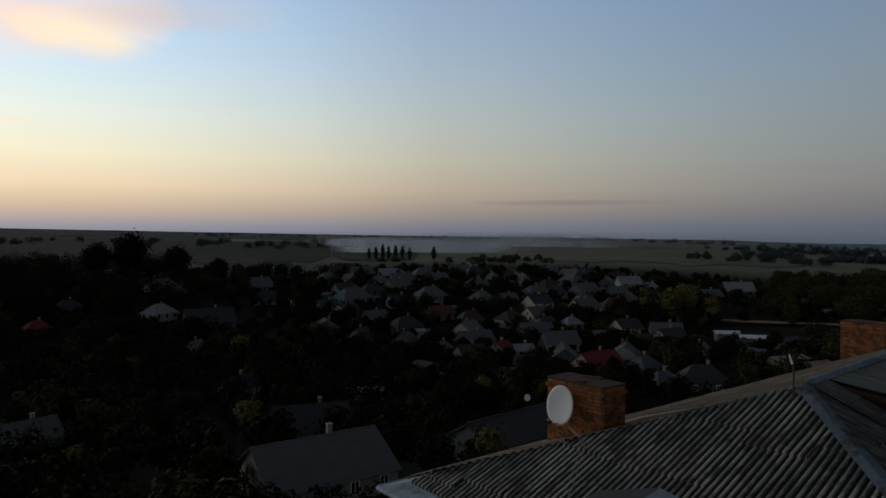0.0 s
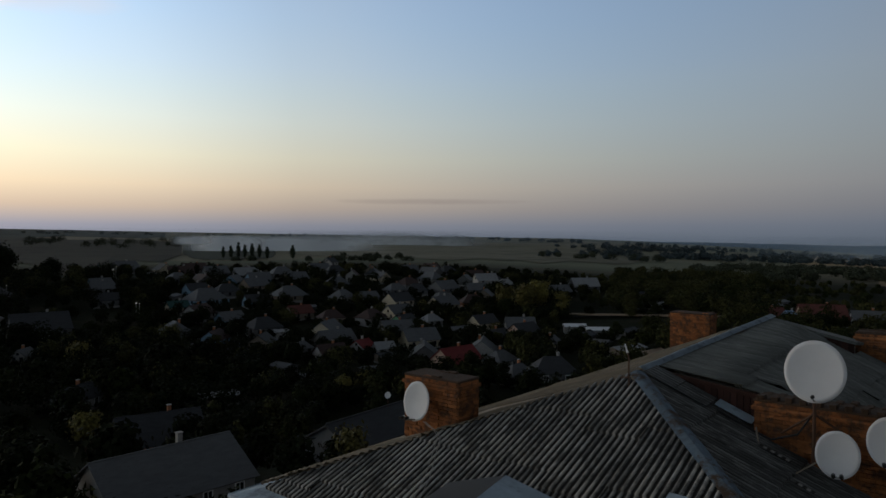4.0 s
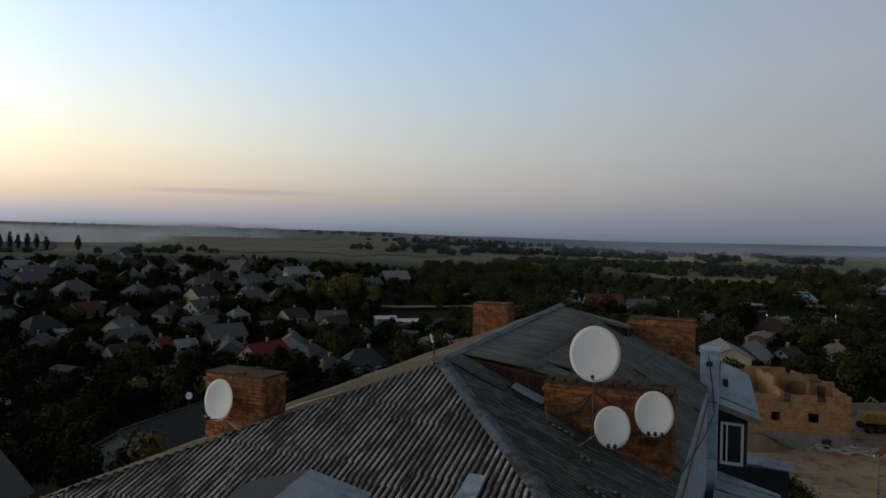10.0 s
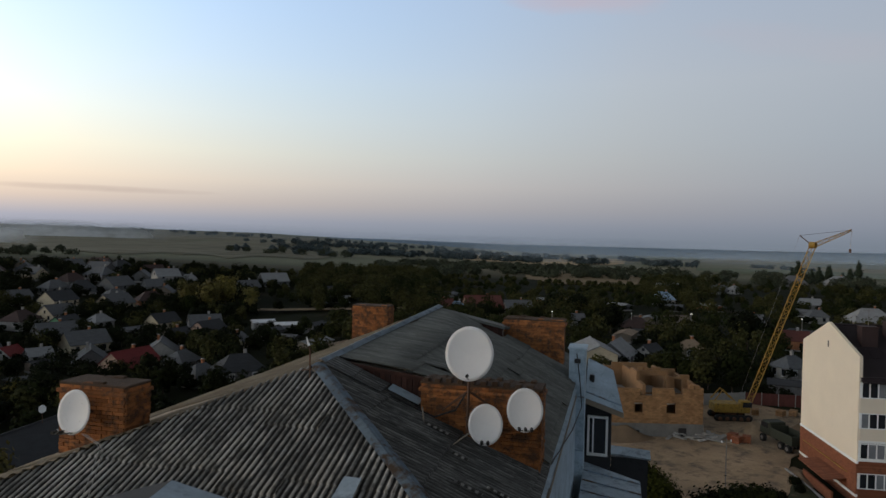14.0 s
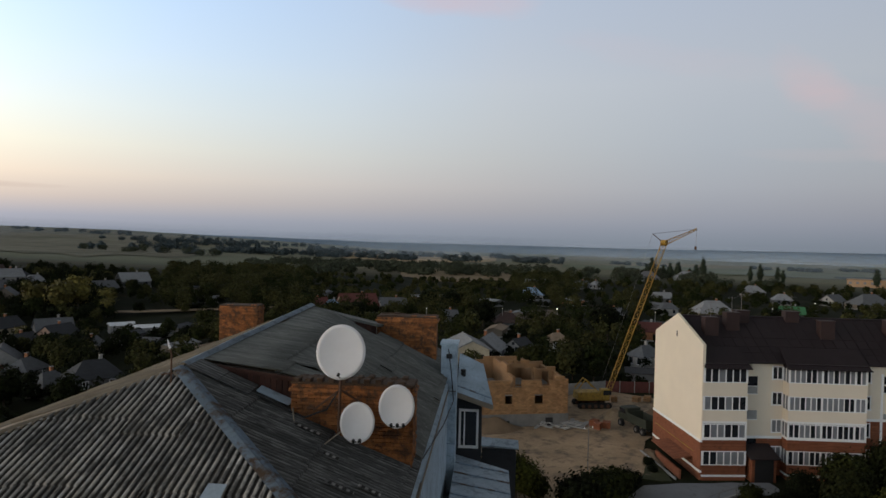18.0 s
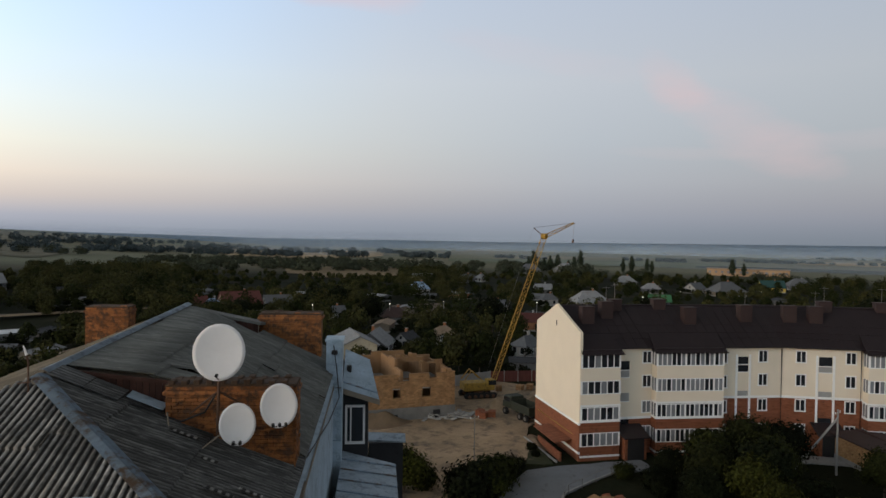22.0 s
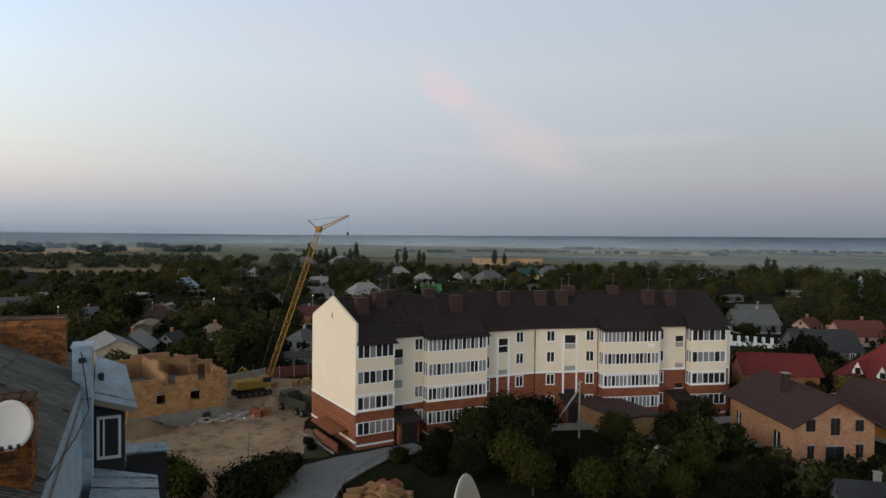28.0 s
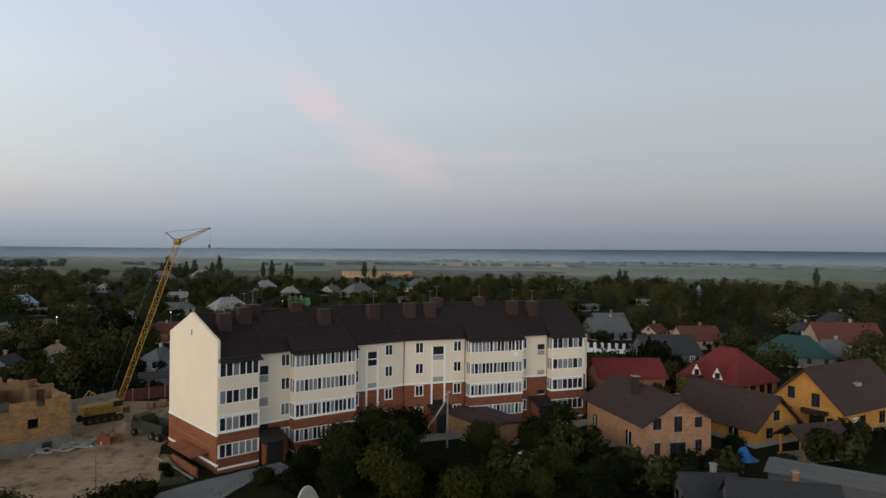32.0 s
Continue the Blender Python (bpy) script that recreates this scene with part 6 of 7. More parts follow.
def utility_pole(x, y, h, label, strut=None, lamp=False, mat="concrete", r=0.13):
    t = thing("utility_pole", pose(x, y, ground_z(x, y)), label, "pole")
    part("post", tube([(0, 0, -0.5), (0, 0, h)], r, 8, taper=r * 0.7), M[mat], t)
    part("crossarm", tube([(-0.6, 0.2, h - 0.4), (0.6, -0.2, h - 0.4)], 0.05, 6), M["wood_grey"], t)
    for k in (-0.55, 0.0, 0.55):
        part("insulator", tube([(k, -k * 0.33, h - 0.36), (k, -k * 0.33, h - 0.18)], 0.045, 6), M["dish"], t)
    if strut:
        part("strut", tube([(0, 0, h - 0.9), strut], 0.11, 8), M["concrete"], t, "slanting concrete strut")
    if lamp:
        part("lamp_arm", tube([(0, 0, h - 0.1), (0.3, 0.5, h + 0.3), (0.5, 0.9, h + 0.3)], 0.04, 6), M["steel"], t)
        part("lamp_head", box(0.35, 0.65, 0.8, 1.3, h + 0.24, h + 0.36, 0.03), M["panel_grey"], t)


utility_pole(82.6, 2.6, 6.9, "concrete utility pole with a slanting strut beside the garage", (-3.4, 4.2, 0))
utility_pole(64.9, 36.4, 4.9, "slim dark grey pole in the yard", None, False, "steel", 0.07)


def street_lamp(x, y, z):
    g = ground_z(x, y)
    t = thing("street_lamp", pose(x, y, g), "lit street lamp on a thin post", "lamp", "street lamps")
    h = z - g
    part("post", tube([(0, 0, -0.4), (0, 0, h + 0.1)], 0.07, 6), M["concrete"], t)
    part("hood", box(-0.25, 0.25, -0.2, 0.2, h + 0.14, h + 0.22, 0.02), M["steel"], t)
    bm = bmesh.new()
    bmesh.ops.create_icosphere(bm, subdivisions=1, radius=0.10, matrix=Matrix.Translation((0, 0, h)))
    part("bulb", bm, M["lamp"], t, "glowing white bulb")


for x, y, z in ((-141.6, 299.5, 13.1), (-137.2, 249.2, 9.6), (-99.1, 258.2, 8.7), (-76.6, 303.7, 12.0), (-50.1, 228.8, 4.1), (-77.5, 311.3, 12.5), (-17.3, 195.0, 0.8), (182.5, 82.9, 5.4), (165.5, 104.4, 5.5),
                (151.1, 113.0, 5.5), (158.5, 87.5, 5.5), (134.8, 126.5, 5.5), (-51.2, 229.6, 4.2), (223.6, 63.8, 5.4), (256.6, 59.6, 5.5), (116.6, 108.4, 5.5)):
    street_lamp(x, y, z)


# ---- larger houses beside the flats ----
def villa(x, y, yaw, L, D, h, rise, roof, wall, label, gable=(), side=(), over=0.6, chim=True, dormers=0, plinth="concrete", hip=0.0, right=()):
    """gable: openings in the end wall at -x (y0, y1, z0, z1); side: openings in the long wall at +y (x0, x1, z0, z1)."""
    z = ground_z(x, y)
    PLACED.append((x, y, L * 0.6 + 1.5))
    t = thing("house", pose(x, y, z, 0, 0, yaw), label, "house")
    a, b = L / 2, D / 2
    part("wall", box(-a, a, -b, b, -2, h) if hip else turn_prism(b, h, rise, a), M["wall_" + wall], t)
    s = rise / b
    if hip:
        for sx in (-1, 1):
            c = [(sx * (a + over), -b - over, h - over * s + 0.12), (sx * (a + over), b + over, h - over * s + 0.12), (sx * (a + over - hip), 0, h + rise + 0.12)]
            part("roof_slope", slab(c if sx > 0 else c[::-1], 0.14), M["roof_" + roof], t)
    for sg in (1, -1):
        c = [(-a - over + hip, 0, h + rise + 0.12), (-a - over, sg * (b + over), h - over * s + 0.12), (a + over, sg * (b + over), h - over * s + 0.12), (a + over - hip, 0, h + rise + 0.12)]
        part("roof_slope", slab(c if sg < 0 else c[::-1], 0.14), M["roof_" + roof], t)
        part("gutter", tube([(-a - over, sg * (b + over + 0.05), h - over * s + 0.05), (a + over, sg * (b + over + 0.05), h - over * s + 0.05)], 0.07, 6), M["roof_" + roof], t)
        if hip:
            continue
        part("barge_board", slab([(-a - over - 0.03, 0, h + rise + 0.1), (-a - over - 0.03, sg * (b + over), h - over * s + 0.1), (-a - over - 0.03, sg * (b + over), h - over * s - 0.12), (-a - over - 0.03, 0, h + rise - 0.12)], 0.04), M["roof_" + roof], t)
    part("ridge", tube([(-a - over + hip, 0, h + rise + 0.14), (a + over - hip, 0, h + rise + 0.14)], 0.12, 6), M["roof_" + roof], t)
    part("plinth", box(-a - 0.06, a + 0.06, -b - 0.06, b + 0.06, -1, 0.5), M[plinth], t)
    for y0, y1, z0, z1 in gable:
        w = part("window", box(-a - 0.03, -a + 0.15, y0, y1, z0, z1), M["pane"], t)
        part("lintel", box(-a - 0.08, -a, y0 - 0.15, y1 + 0.15, z1, z1 + 0.16), M["wall_white" if wall == "buff" else "wall_" + wall], w)
        part("frame", box(-a - 0.06, -a - 0.02, (y0 + y1) / 2 - 0.04, (y0 + y1) / 2 + 0.04, z0, z1), M["wood_dark"], w)
        part("sill", box(-a - 0.12, -a, y0 - 0.08, y1 + 0.08, z0 - 0.08, z0), M["concrete"], w)
    for x0, x1, z0, z1 in side:
        w = part("window", box(x0, x1, b - 0.15, b + 0.03, z0, z1), M["pane"], t)
        part("frame", box((x0 + x1) / 2 - 0.04, (x0 + x1) / 2 + 0.04, b + 0.02, b + 0.06, z0, z1), M["white"], w)
        part("sill", box(x0 - 0.08, x1 + 0.08, b, b + 0.12, z0 - 0.08, z0), M["concrete"], w)
    for x0, x1, z0, z1 in right:
        w = part("window", box(x0, x1, -b - 0.03, -b + 0.15, z0, z1), M["pane"], t)
        part("frame", box((x0 + x1) / 2 - 0.04, (x0 + x1) / 2 + 0.04, -b - 0.06, -b - 0.02, z0, z1), M["wood_dark"], w)
        part("sill", box(x0 - 0.08, x1 + 0.08, -b - 0.12, -b, z0 - 0.08, z0), M["concrete"], w)
    if chim:
        c = part("chimney", box(-0.4, 0.4, b * 0.25, b * 0.25 + 0.7, h + rise * 0.5, h + rise + 1.3, 0.02), M["flue"], t)
        part("chimney_cap", box(-0.48, 0.48, b * 0.25 - 0.08, b * 0.25 + 0.78, h + rise + 1.3, h + rise + 1.4), M["concrete"], c)
    for i in range(dormers):
        xx = -a * 0.35 + i * a * 0.75
        d = part("dormer", prism([(xx - 1.0, h - 0.1), (xx + 1.0, h - 0.1), (xx + 1.0, h + 0.5), (xx, h + 2.2), (xx - 1.0, h + 0.5)], b * 0.3, b * 1.0), M["white"], t, "small white-fronted dormer")
        part("dormer_window", box(xx - 0.45, xx + 0.45, b * 1.0, b * 1.0 + 0.04, h + 0.2, h + 1.1), M["pane"], d)
        for sg in (-1, 1):
            c = [(xx, b * 0.15, h + 2.32), (xx, b + 0.2, h + 2.32), (xx + sg * 1.25, b + 0.2, h + 0.25), (xx + sg * 1.25, b * 0.15, h + 0.25)]
            part("dormer_roof", slab(c if sg < 0 else c[::-1], 0.08), M["roof_" + roof], d)
    return t


villa(85.45, -21.85, 17.5, 13.9, 8.7, 4.9, 2.5, "brown", "buff", "unfinished two-storey house of buff brick under a dark brown roof",
      ((2.2, 3.2, 4.0, 5.3), (-0.5, 0.5, 3.6, 5.4), (-3.1, -2.2, 4.0, 5.2), (2.3, 3.0, 1.1, 2.5), (-1.0, 1.0, 0.1, 2.4), (-3.1, -2.3, 1.2, 2.6)), ((-4.2, -3.0, 1.3, 3.1), (4.2, 5.2, 1.3, 3.0)), 0.7)
villa(93.4, -35.6, 30, 13.0, 8.0, 2.6, 3.3, "brown", "ochre", "ochre house with a broad dark brown tiled roof", ((-0.5, 0.6, 3.0, 4.3), (0.8, 1.9, 0.9, 2.2), (-2.4, -1.4, 0.9, 2.2)), ((-4, -2.6, 0.9, 2.1), (0.5, 1.8, 0.9, 2.1)), 0.7, False)
big_house = villa(98.8, -52.1, -55, 16.0, 9.5, 4.1, 4.4, "brown", "ochre", "large ochre house with brown roof and rounded balcony", ((1.6, 2.6, 4.2, 5.8), (-1.8, -0.7, 3.6, 5.4), (2.0, 3.2, 1.4, 3.0), (-2.5, -0.4, 0.3, 2.6)), (), 0.8, False, right=((-3.6, -2.2, 1.0, 2.6), (1.5, 3.0, 1.0, 2.6), (4.6, 5.8, 1.0, 2.6)))
part("air_conditioner", box(-5.6, -4.7, -5.1, -4.78, 1.9, 2.6, 0.03), M["white"], big_house, "white air conditioner on the wall")
part("roof_hatch", box(-1.0, 0.2, -3.1, -2.2, 5.95, 6.4, 0.03), M["roof_pale"], big_house, "pale roof window")
for i in range(9):
    q = math.pi * (i + 0.5) / 9
    part("balcony_panel", box(-8.35 - 1.1 * math.sin(q), -8.0, -1.25 - 1.5 * math.cos(q) - 0.26, -1.25 - 1.5 * math.cos(q) + 0.26, 2.75, 3.25), M["flue"], big_house)
villa(118.5, -44.0, 33, 11.0, 10.5, 3.0, 4.6, "red", "ochre", "brick-walled house with a steep dark red roof and two dormers", ((-3.9, -2.7, 0.4, 2.4), (-1.9, -0.7, 0.4, 2.4), (0.5, 1.7, 0.4, 2.4), (2.6, 3.8, 0.4, 2.4)), ((-4.6, -3.4, 0.8, 2.2), (2, 3.2, 0.8, 2.2)), 0.7, False, 2, hip=4.3)
villa(117.2, -26.4, -84, 10.8, 7.5, 3.3, 2.3, "red", "brick", "brick outbuilding with a long dark red metal roof", (), ((-6, -5, 1, 2.2),), 0.5, False)
villa(87.5, -1.85, 37, 9.3, 6.0, 2.7, 0.22, "brown", "lime", "low buff brick garage with an almost flat dark roof", ((-2.2, -1.8, 1.5, 2.0),), ((-4.2, -3.6, 1.2, 1.9),), 0.25, False)


def gazebo(x, y, yaw):
    t = thing("gazebo", pose(x, y, 0, 0, 0, yaw), "open timber pavilion under a dark brown roof", "gazebo")
    for px in (-3, 0, 3):
        for py in (-1.8, 1.8):
            part("post", box(px - 0.1, px + 0.1, py - 0.1, py + 0.1, 0, 2.4), M["wall_ochre"], t)
    for sg in (1, -1):
        c = [(-3.8, 0, 4.0), (-3.8, sg * 2.7, 2.2), (3.8, sg * 2.7, 2.2), (3.8, 0, 4.0)]
        part("roof_slope", slab(c if sg < 0 else c[::-1], 0.12), M["roof_brown"], t)
    part("rail", box(-3, 3, -1.85, -1.75, 0.8, 0.9), M["wood_dark"], t)
    part("floor", box(-3.3, 3.3, -2.1, 2.1, -0.2, 0.12), M["concrete"], t)


gazebo(83.0, -41.0, -70)


def tarp(x, y):
    ob = heap("blue_tarpaulin", x, y, 1.9, 1.5, 1.5, M["tarp"], "crumpled bright blue tarpaulin over a pool", 3)
    ob["category"], ob["kind"] = "tarpaulin", ""


M["tarp"] = material("blue_tarpaulin", (0.03, 0.16, 0.42), 0.4, 0, 0.3, 2, 9, 0.3)
tarp(81.5, -32.4)
make_car(76.8, -6.2, 80, M["white"], "white car parked beside the garage")
make_car(110.5, -33.5, 30, M["panel_grey"], "silver car parked between the houses")
villa(69.5, -37.5, -122, 13.0, 5.0, 2.0, 0.5, "shed", "grey", "long low shed with a pale sheet roof", (), (), 0.3, False)


M["peach"] = material("peach_render", (0.36, 0.235, 0.14), 0.9, 0, 0.2, 0.5, 6, 0.1)


def long_block(x, y, yaw, L, D, h, n):
    t = thing("long_building", pose(x, y, ground_z(x, y), 0, 0, yaw), "long low peach-coloured building beyond the village", "building")
    part("wall", box(-L / 2, L / 2, -D / 2, D / 2, -1, h), M["peach"], t)
    part("roof", box(-L / 2 - 0.4, L / 2 + 0.4, -D / 2 - 0.4, D / 2 + 0.4, h, h + 0.4), M["roof_tan"], t)
    for i in range(n):
        xx = -L / 2 + L * (i + 0.5) / n
        part("window", box(xx - 0.8, xx + 0.8, -D / 2 - 0.05, -D / 2 + 0.1, h * 0.4, h * 0.72), M["pane_pale"], t)


long_block(508, 90, -80, 20, 10, 4.6, 5)
long_block(512, 66, -84, 36, 12, 4.6, 9)
villa(8.6, 86.3, 43, 14.8, 8.0, 3.2, 2.2, "slate", "grey", "long low barn with a dark slate-grey roof", (), (), 0.4, False)
dish(pose(11.1, 88.3, 4.1, -10, 0, 8), 0.8, 0.9, "pale turquoise-white dish on the barn roof", [([(0, 0.1, 0), (0, 0.12, -1.6)], 0.03)], 0.5, 1)
house(35.0, 152.2, 32, 9.2, "red", "pink", "h3.2")
house(43.8, 146.9, 38, 6.2, "grey", "white")
house(42.5, 130.2, 22, 5.5, "grey", "white")
house(48.0, 125.0, -6, 7.9, "slate", "grey")
house(61.0, 160.0, 49, 4.5, "grey", "cream")
house(51.2, 176.4, 34, 7.3, "slate", "white")
house(60.5, 180.0, 31, 7.5, "slate", "pink")
house(62.6, 189.6, -8, 7.6, "grey", "grey")
house(31.3, 209.9, 47, 7.5, "slate", "green", "g")
house(31.6, 224.3, 32, 8.1, "grey", "cream")
house(40.0, 210.6, 29, 5.6, "pale", "white")
house(15.6, 178.3, 50, 4.9, "red", "white")
house(21.1, 176.3, 13, 4.5, "pale", "white")
house(60.8, 238.9, 1, 8.0, "brown", "brick")
house(74.2, 270.4, 5, 8.0, "pale", "white", "2")
house(84.0, 274.6, -7, 6.8, "pale", "white")
house(101.2, 256.9, 13, 7.5, "grey", "grey")
house(120.7, 277.1, -4, 10.3, "pale", "grey")
house(36.2, 266.1, 27, 7.3, "grey", "grey")
house(44.5, 264.9, 0, 7.5, "slate", "grey")
house(51.7, 248.5, 18, 5.7, "grey", "grey")
house(68.9, 264.6, 5, 7.5, "grey", "grey")
house(76.9, 183.0, -12, 5.4, "bright", "white", "s")
house(79.4, 172.8, -15, 5.6, "bright", "white", "s")
house(123.3, 220.4, -19, 4.5, "pale", "white", "s")
house(-83.0, 349.8, 53, 10.7, "grey", "grey")
house(14.5, 355.3, 58, 6.5, "slate", "white", "2")
house(-24.3, 314.1, 19, 9.3, "pale", "grey")
house(-9.1, 317.6, 22, 9.1, "grey", "grey")
house(-33.6, 254.2, 38, 12.0, "grey", "blue")
house(-27.8, 268.2, 26, 8.4, "slate", "grey")
house(-4.6, 259.6, 31, 10.5, "grey", "beige")
house(-21.9, 220.3, 41, 7.2, "grey", "blue")
house(-11.3, 208.0, 33, 8.7, "slate", "grey")
house(-0.8, 229.4, 30, 7.2, "maroon", "beige")
house(14.7, 254.0, 52, 7.9, "grey", "white")
house(24.3, 252.8, 25, 6.0, "grey", "grey")
house(14.2, 284.8, 17, 8.5, "grey", "grey")
house(-40.7, 240.2, 30, 6.0, "teal", "cream")
house(-25.6, 181.4, 58, 4.6, "grey", "white")
house(-16.3, 180.2, 65, 4.5, "slate", "white")
house(-5.0, 203.1, 11, 5.1, "pale", "white", "s")
house(-75.6, 280.8, 45, 7.6, "grey", "blue")
house(-65.8, 250.5, 25, 7.2, "slate", "grey")
house(0.0, 180.0, 30, 4.5, "grey", "grey")
house(-184.2, 374.2, 46, 8.6, "slate", "yellow", "2")
house(-144.3, 307.8, 30, 11.5, "teal", "grey")
house(-187.4, 331.9, 59, 11.0, "slate", "grey")
house(-106.5, 258.4, 42, 12.5, "grey", "grey")
house(-91.3, 218.8, 63, 8.6, "pale", "white")
house(-64.4, 177.1, 80, 4.5, "grey", "white")
house(-39.2, 131.4, 67, 6.3, "slate", "white")
house(-71.5, 207.7, 29, 13.0, "slate", "grey")
house(-86.9, 363.8, 43, 8.8, "grey", "grey")
house(-12.6, 67.6, 36, 12.0, "grey", "white", "big")
house(-19.6, 100.8, 23, 10.0, "slate", "brick", "d")
house(-59.7, 97.0, 52, 7.2, "grey", "grey")
house(-50.5, 298.6, 40, 7.9, "grey", "grey")
house(-37.9, 318.5, 32, 9.4, "grey", "grey")
house(-73.7, 274.0, 40, 7.6, "grey", "grey")
house(-114.6, 191.5, 56, 5.9, "red", "grey")
house(-122.0, 220.8, 54, 6.7, "slate", "grey")
villa(102.7, 85.1, 50, 11.0, 6.6, 3.9, 1.5, "pale", "cream", "cream house with a pale grey sheet roof behind the site", ((-2.3, -1.3, 1.6, 2.8), (1.2, 2.2, 1.6, 2.8)), (), 0.4, False, right=((-3.5, -2.5, 1.6, 2.8), (0.5, 1.5, 1.6, 2.8)))
house(111.5, 87.0, 25, 8.0, "pale", "grey")
house(119.5, 84.6, 5, 4.5, "slate", "white")
house(131.4, 82.9, -28, 4.5, "tan", "beige")
house(152.7, 112.6, -44, 6.9, "brown", "grey")
house(135.4, 176.9, -22, 7.2, "maroon", "cream")
house(139.4, 173.0, -29, 4.5, "bluish", "grey")
house(147.3, 169.7, -26, 11.0, "maroon", "pink")
house(154.8, 160.7, -29, 7.8, "grey", "white")
house(167.5, 153.4, -28, 4.7, "grey", "grey")
house(149.2, 131.5, -39, 5.0, "grey", "white")
house(284.1, 191.8, -36, 10.3, "pale", "beige")
house(235.3, 161.3, -46, 8.0, "bluish", "white")
house(315.0, 184.6, -30, 6.7, "grey", "grey")
house(322.2, 180.1, -1, 5.7, "pale", "white")
house(272.1, 121.0, -46, 6.5, "pale", "grey")
house(227.9, 99.1, -47, 5.4, "grey", "white")
house(194.6, 103.2, -52, 5.8, "grey", "grey")
house(164.0, 76.5, -60, 6.1, "maroon", "brick")
house(128.0, 59.9, -15, 5.4, "grey", "white")
house(113.5, 53.0, -62, 5.9, "slate", "grey", "s")
house(456.1, 186.2, -48, 12.8, "pale", "white")
house(426.3, 200.0, -50, 12.0, "grey", "grey")
house(229.0, 84.2, -45, 11.3, "pale", "beige")
house(353.5, 110.5, -53, 9.1, "pale", "grey")
house(310.8, 85.2, -60, 6.8, "pale", "grey")
house(246.4, 64.3, -65, 6.7, "green", "grey")
house(327.0, 69.5, -18, 8.0, "grey", "white")
house(320.7, 55.1, -40, 12.6, "grey", "beige")
house(359.4, 41.2, -68, 9.7, "teal", "yellow")
house(387.9, 32.1, -65, 10.6, "grey", "grey")
house(388.2, -55.2, -68, 11.8, "grey", "white")
house(186.6, -36.2, -76, 10.0, "grey", "grey")
house(149.1, -41.7, -81, 11.1, "slate", "grey")
house(185.3, -48.8, -45, 5.4, "maroon", "pink")
house(172.4, -55.7, -78, 9.4, "maroon", "pink")
house(150.1, -69.5, -100, 12.0, "teal", "grey")
house(154.4, -79.4, -97, 7.7, "grey", "grey")
house(172.0, -91.1, -93, 13.9, "maroon", "pink")
house(228.6, -102.3, -94, 6.8, "grey", "grey")
house(194.3, -92.0, -85, 7.0, "slate", "beige")
house(218.6, -113.7, -97, 8.4, "slate", "grey")
house(202.6, -39.7, -76, 8.7, "grey", "grey")
house(59.3, -26.9, -99, 7.9, "slate", "grey", "b1")
house(63.8, -22.2, -89, 4.5, "slate", "grey")


def outbuildings():
    """Small sheds and barns scattered through the gardens."""
    rng = random.Random(12)
    made = 0
    for _ in range(900):
        az, d = radians(rng.uniform(-122, 16)), rng.uniform(125, 330)
        if math.degrees(az) < -36 and d < 170:
            continue
        x, y = -d * math.sin(az), d * math.cos(az)
        if any((x - a) ** 2 + (y - b) ** 2 < (r + 2.5) ** 2 for a, b, r in PLACED) or (60 < x < 120 and -30 < y < 75):
            continue
        house(x, y, rng.choice((20, 35, -50, 80)) + rng.uniform(-8, 8), rng.uniform(4.5, 8.5), rng.choice(("grey", "slate", "grey", "pale", "tan", "slate")), rng.choice(("grey", "beige", "brick", "grey")), "s")
        made += 1
        if made == 45:
            break


def infill():
    """More village houses, close together on the slope."""
    rng = random.Random(41)
    made = 0
    for _ in range(3000):
        az, d = radians(rng.uniform(-16, 11)), math.sqrt(rng.uniform(165 ** 2, 345 ** 2))
        x, y = -d * math.sin(az), d * math.cos(az)
        if any((x - a) ** 2 + (y - b) ** 2 < (r + 4.6) ** 2 for a, b, r in PLACED) or any((x - a) ** 2 + (y - b) ** 2 < 150 for a, b in ((82, 183), (100, 183), (92, 196), (112, 186), (122, 190), (74, 219), (80, 222))):
            continue
        house(x, y, rng.choice((15, 35, -55, 75)) + rng.uniform(-10, 10), rng.uniform(6.5, 9.5), rng.choice(("grey", "slate", "grey", "grey", "slate", "brown")), rng.choice(("grey", "beige", "white", "grey", "cream", "blue")), "f")
        made += 1
        if made == 44:
            break


infill()
outbuildings()
patch("lawn", [(86, -8.8), (80.5, -9.2), (75.0, -12.0), (73.0, -16.0), (78.4, -17.2), (80.6, -15.6), (85.5, -13.6)], 0.06, M["lawn"], "small green lawn beside the brick house", "lawn")
patch("pavement", [(86.8, 7.8), (84.3, 6.6), (95.8, -18.9), (97.4, -23.0), (100.6, -22.0), (98.3, -17.7)], 0.08, M["concrete"], "grey paved strip along the block of flats", "pavement")
patch("dry_meadow", [(286, 262), (310, 238), (352, 250), (372, 290), (350, 326), (312, 318)], 0.5, M["dry_grass"], "tan slope of dry grass beyond the gardens", "meadow")
patch("ploughed_plot", [(166, 108), (190, 112), (206, 132), (188, 140), (170, 126)], 0.3, M["ploughed"], "bare dark brown garden plot", "plot")
patch("dirt_lane", [(74, 213), (90, 206), (110, 199), (134, 192), (134, 195), (111, 202.5), (91, 210), (75, 217)], 0.35, M["sand"], "pale dirt lane between gardens", "lane")

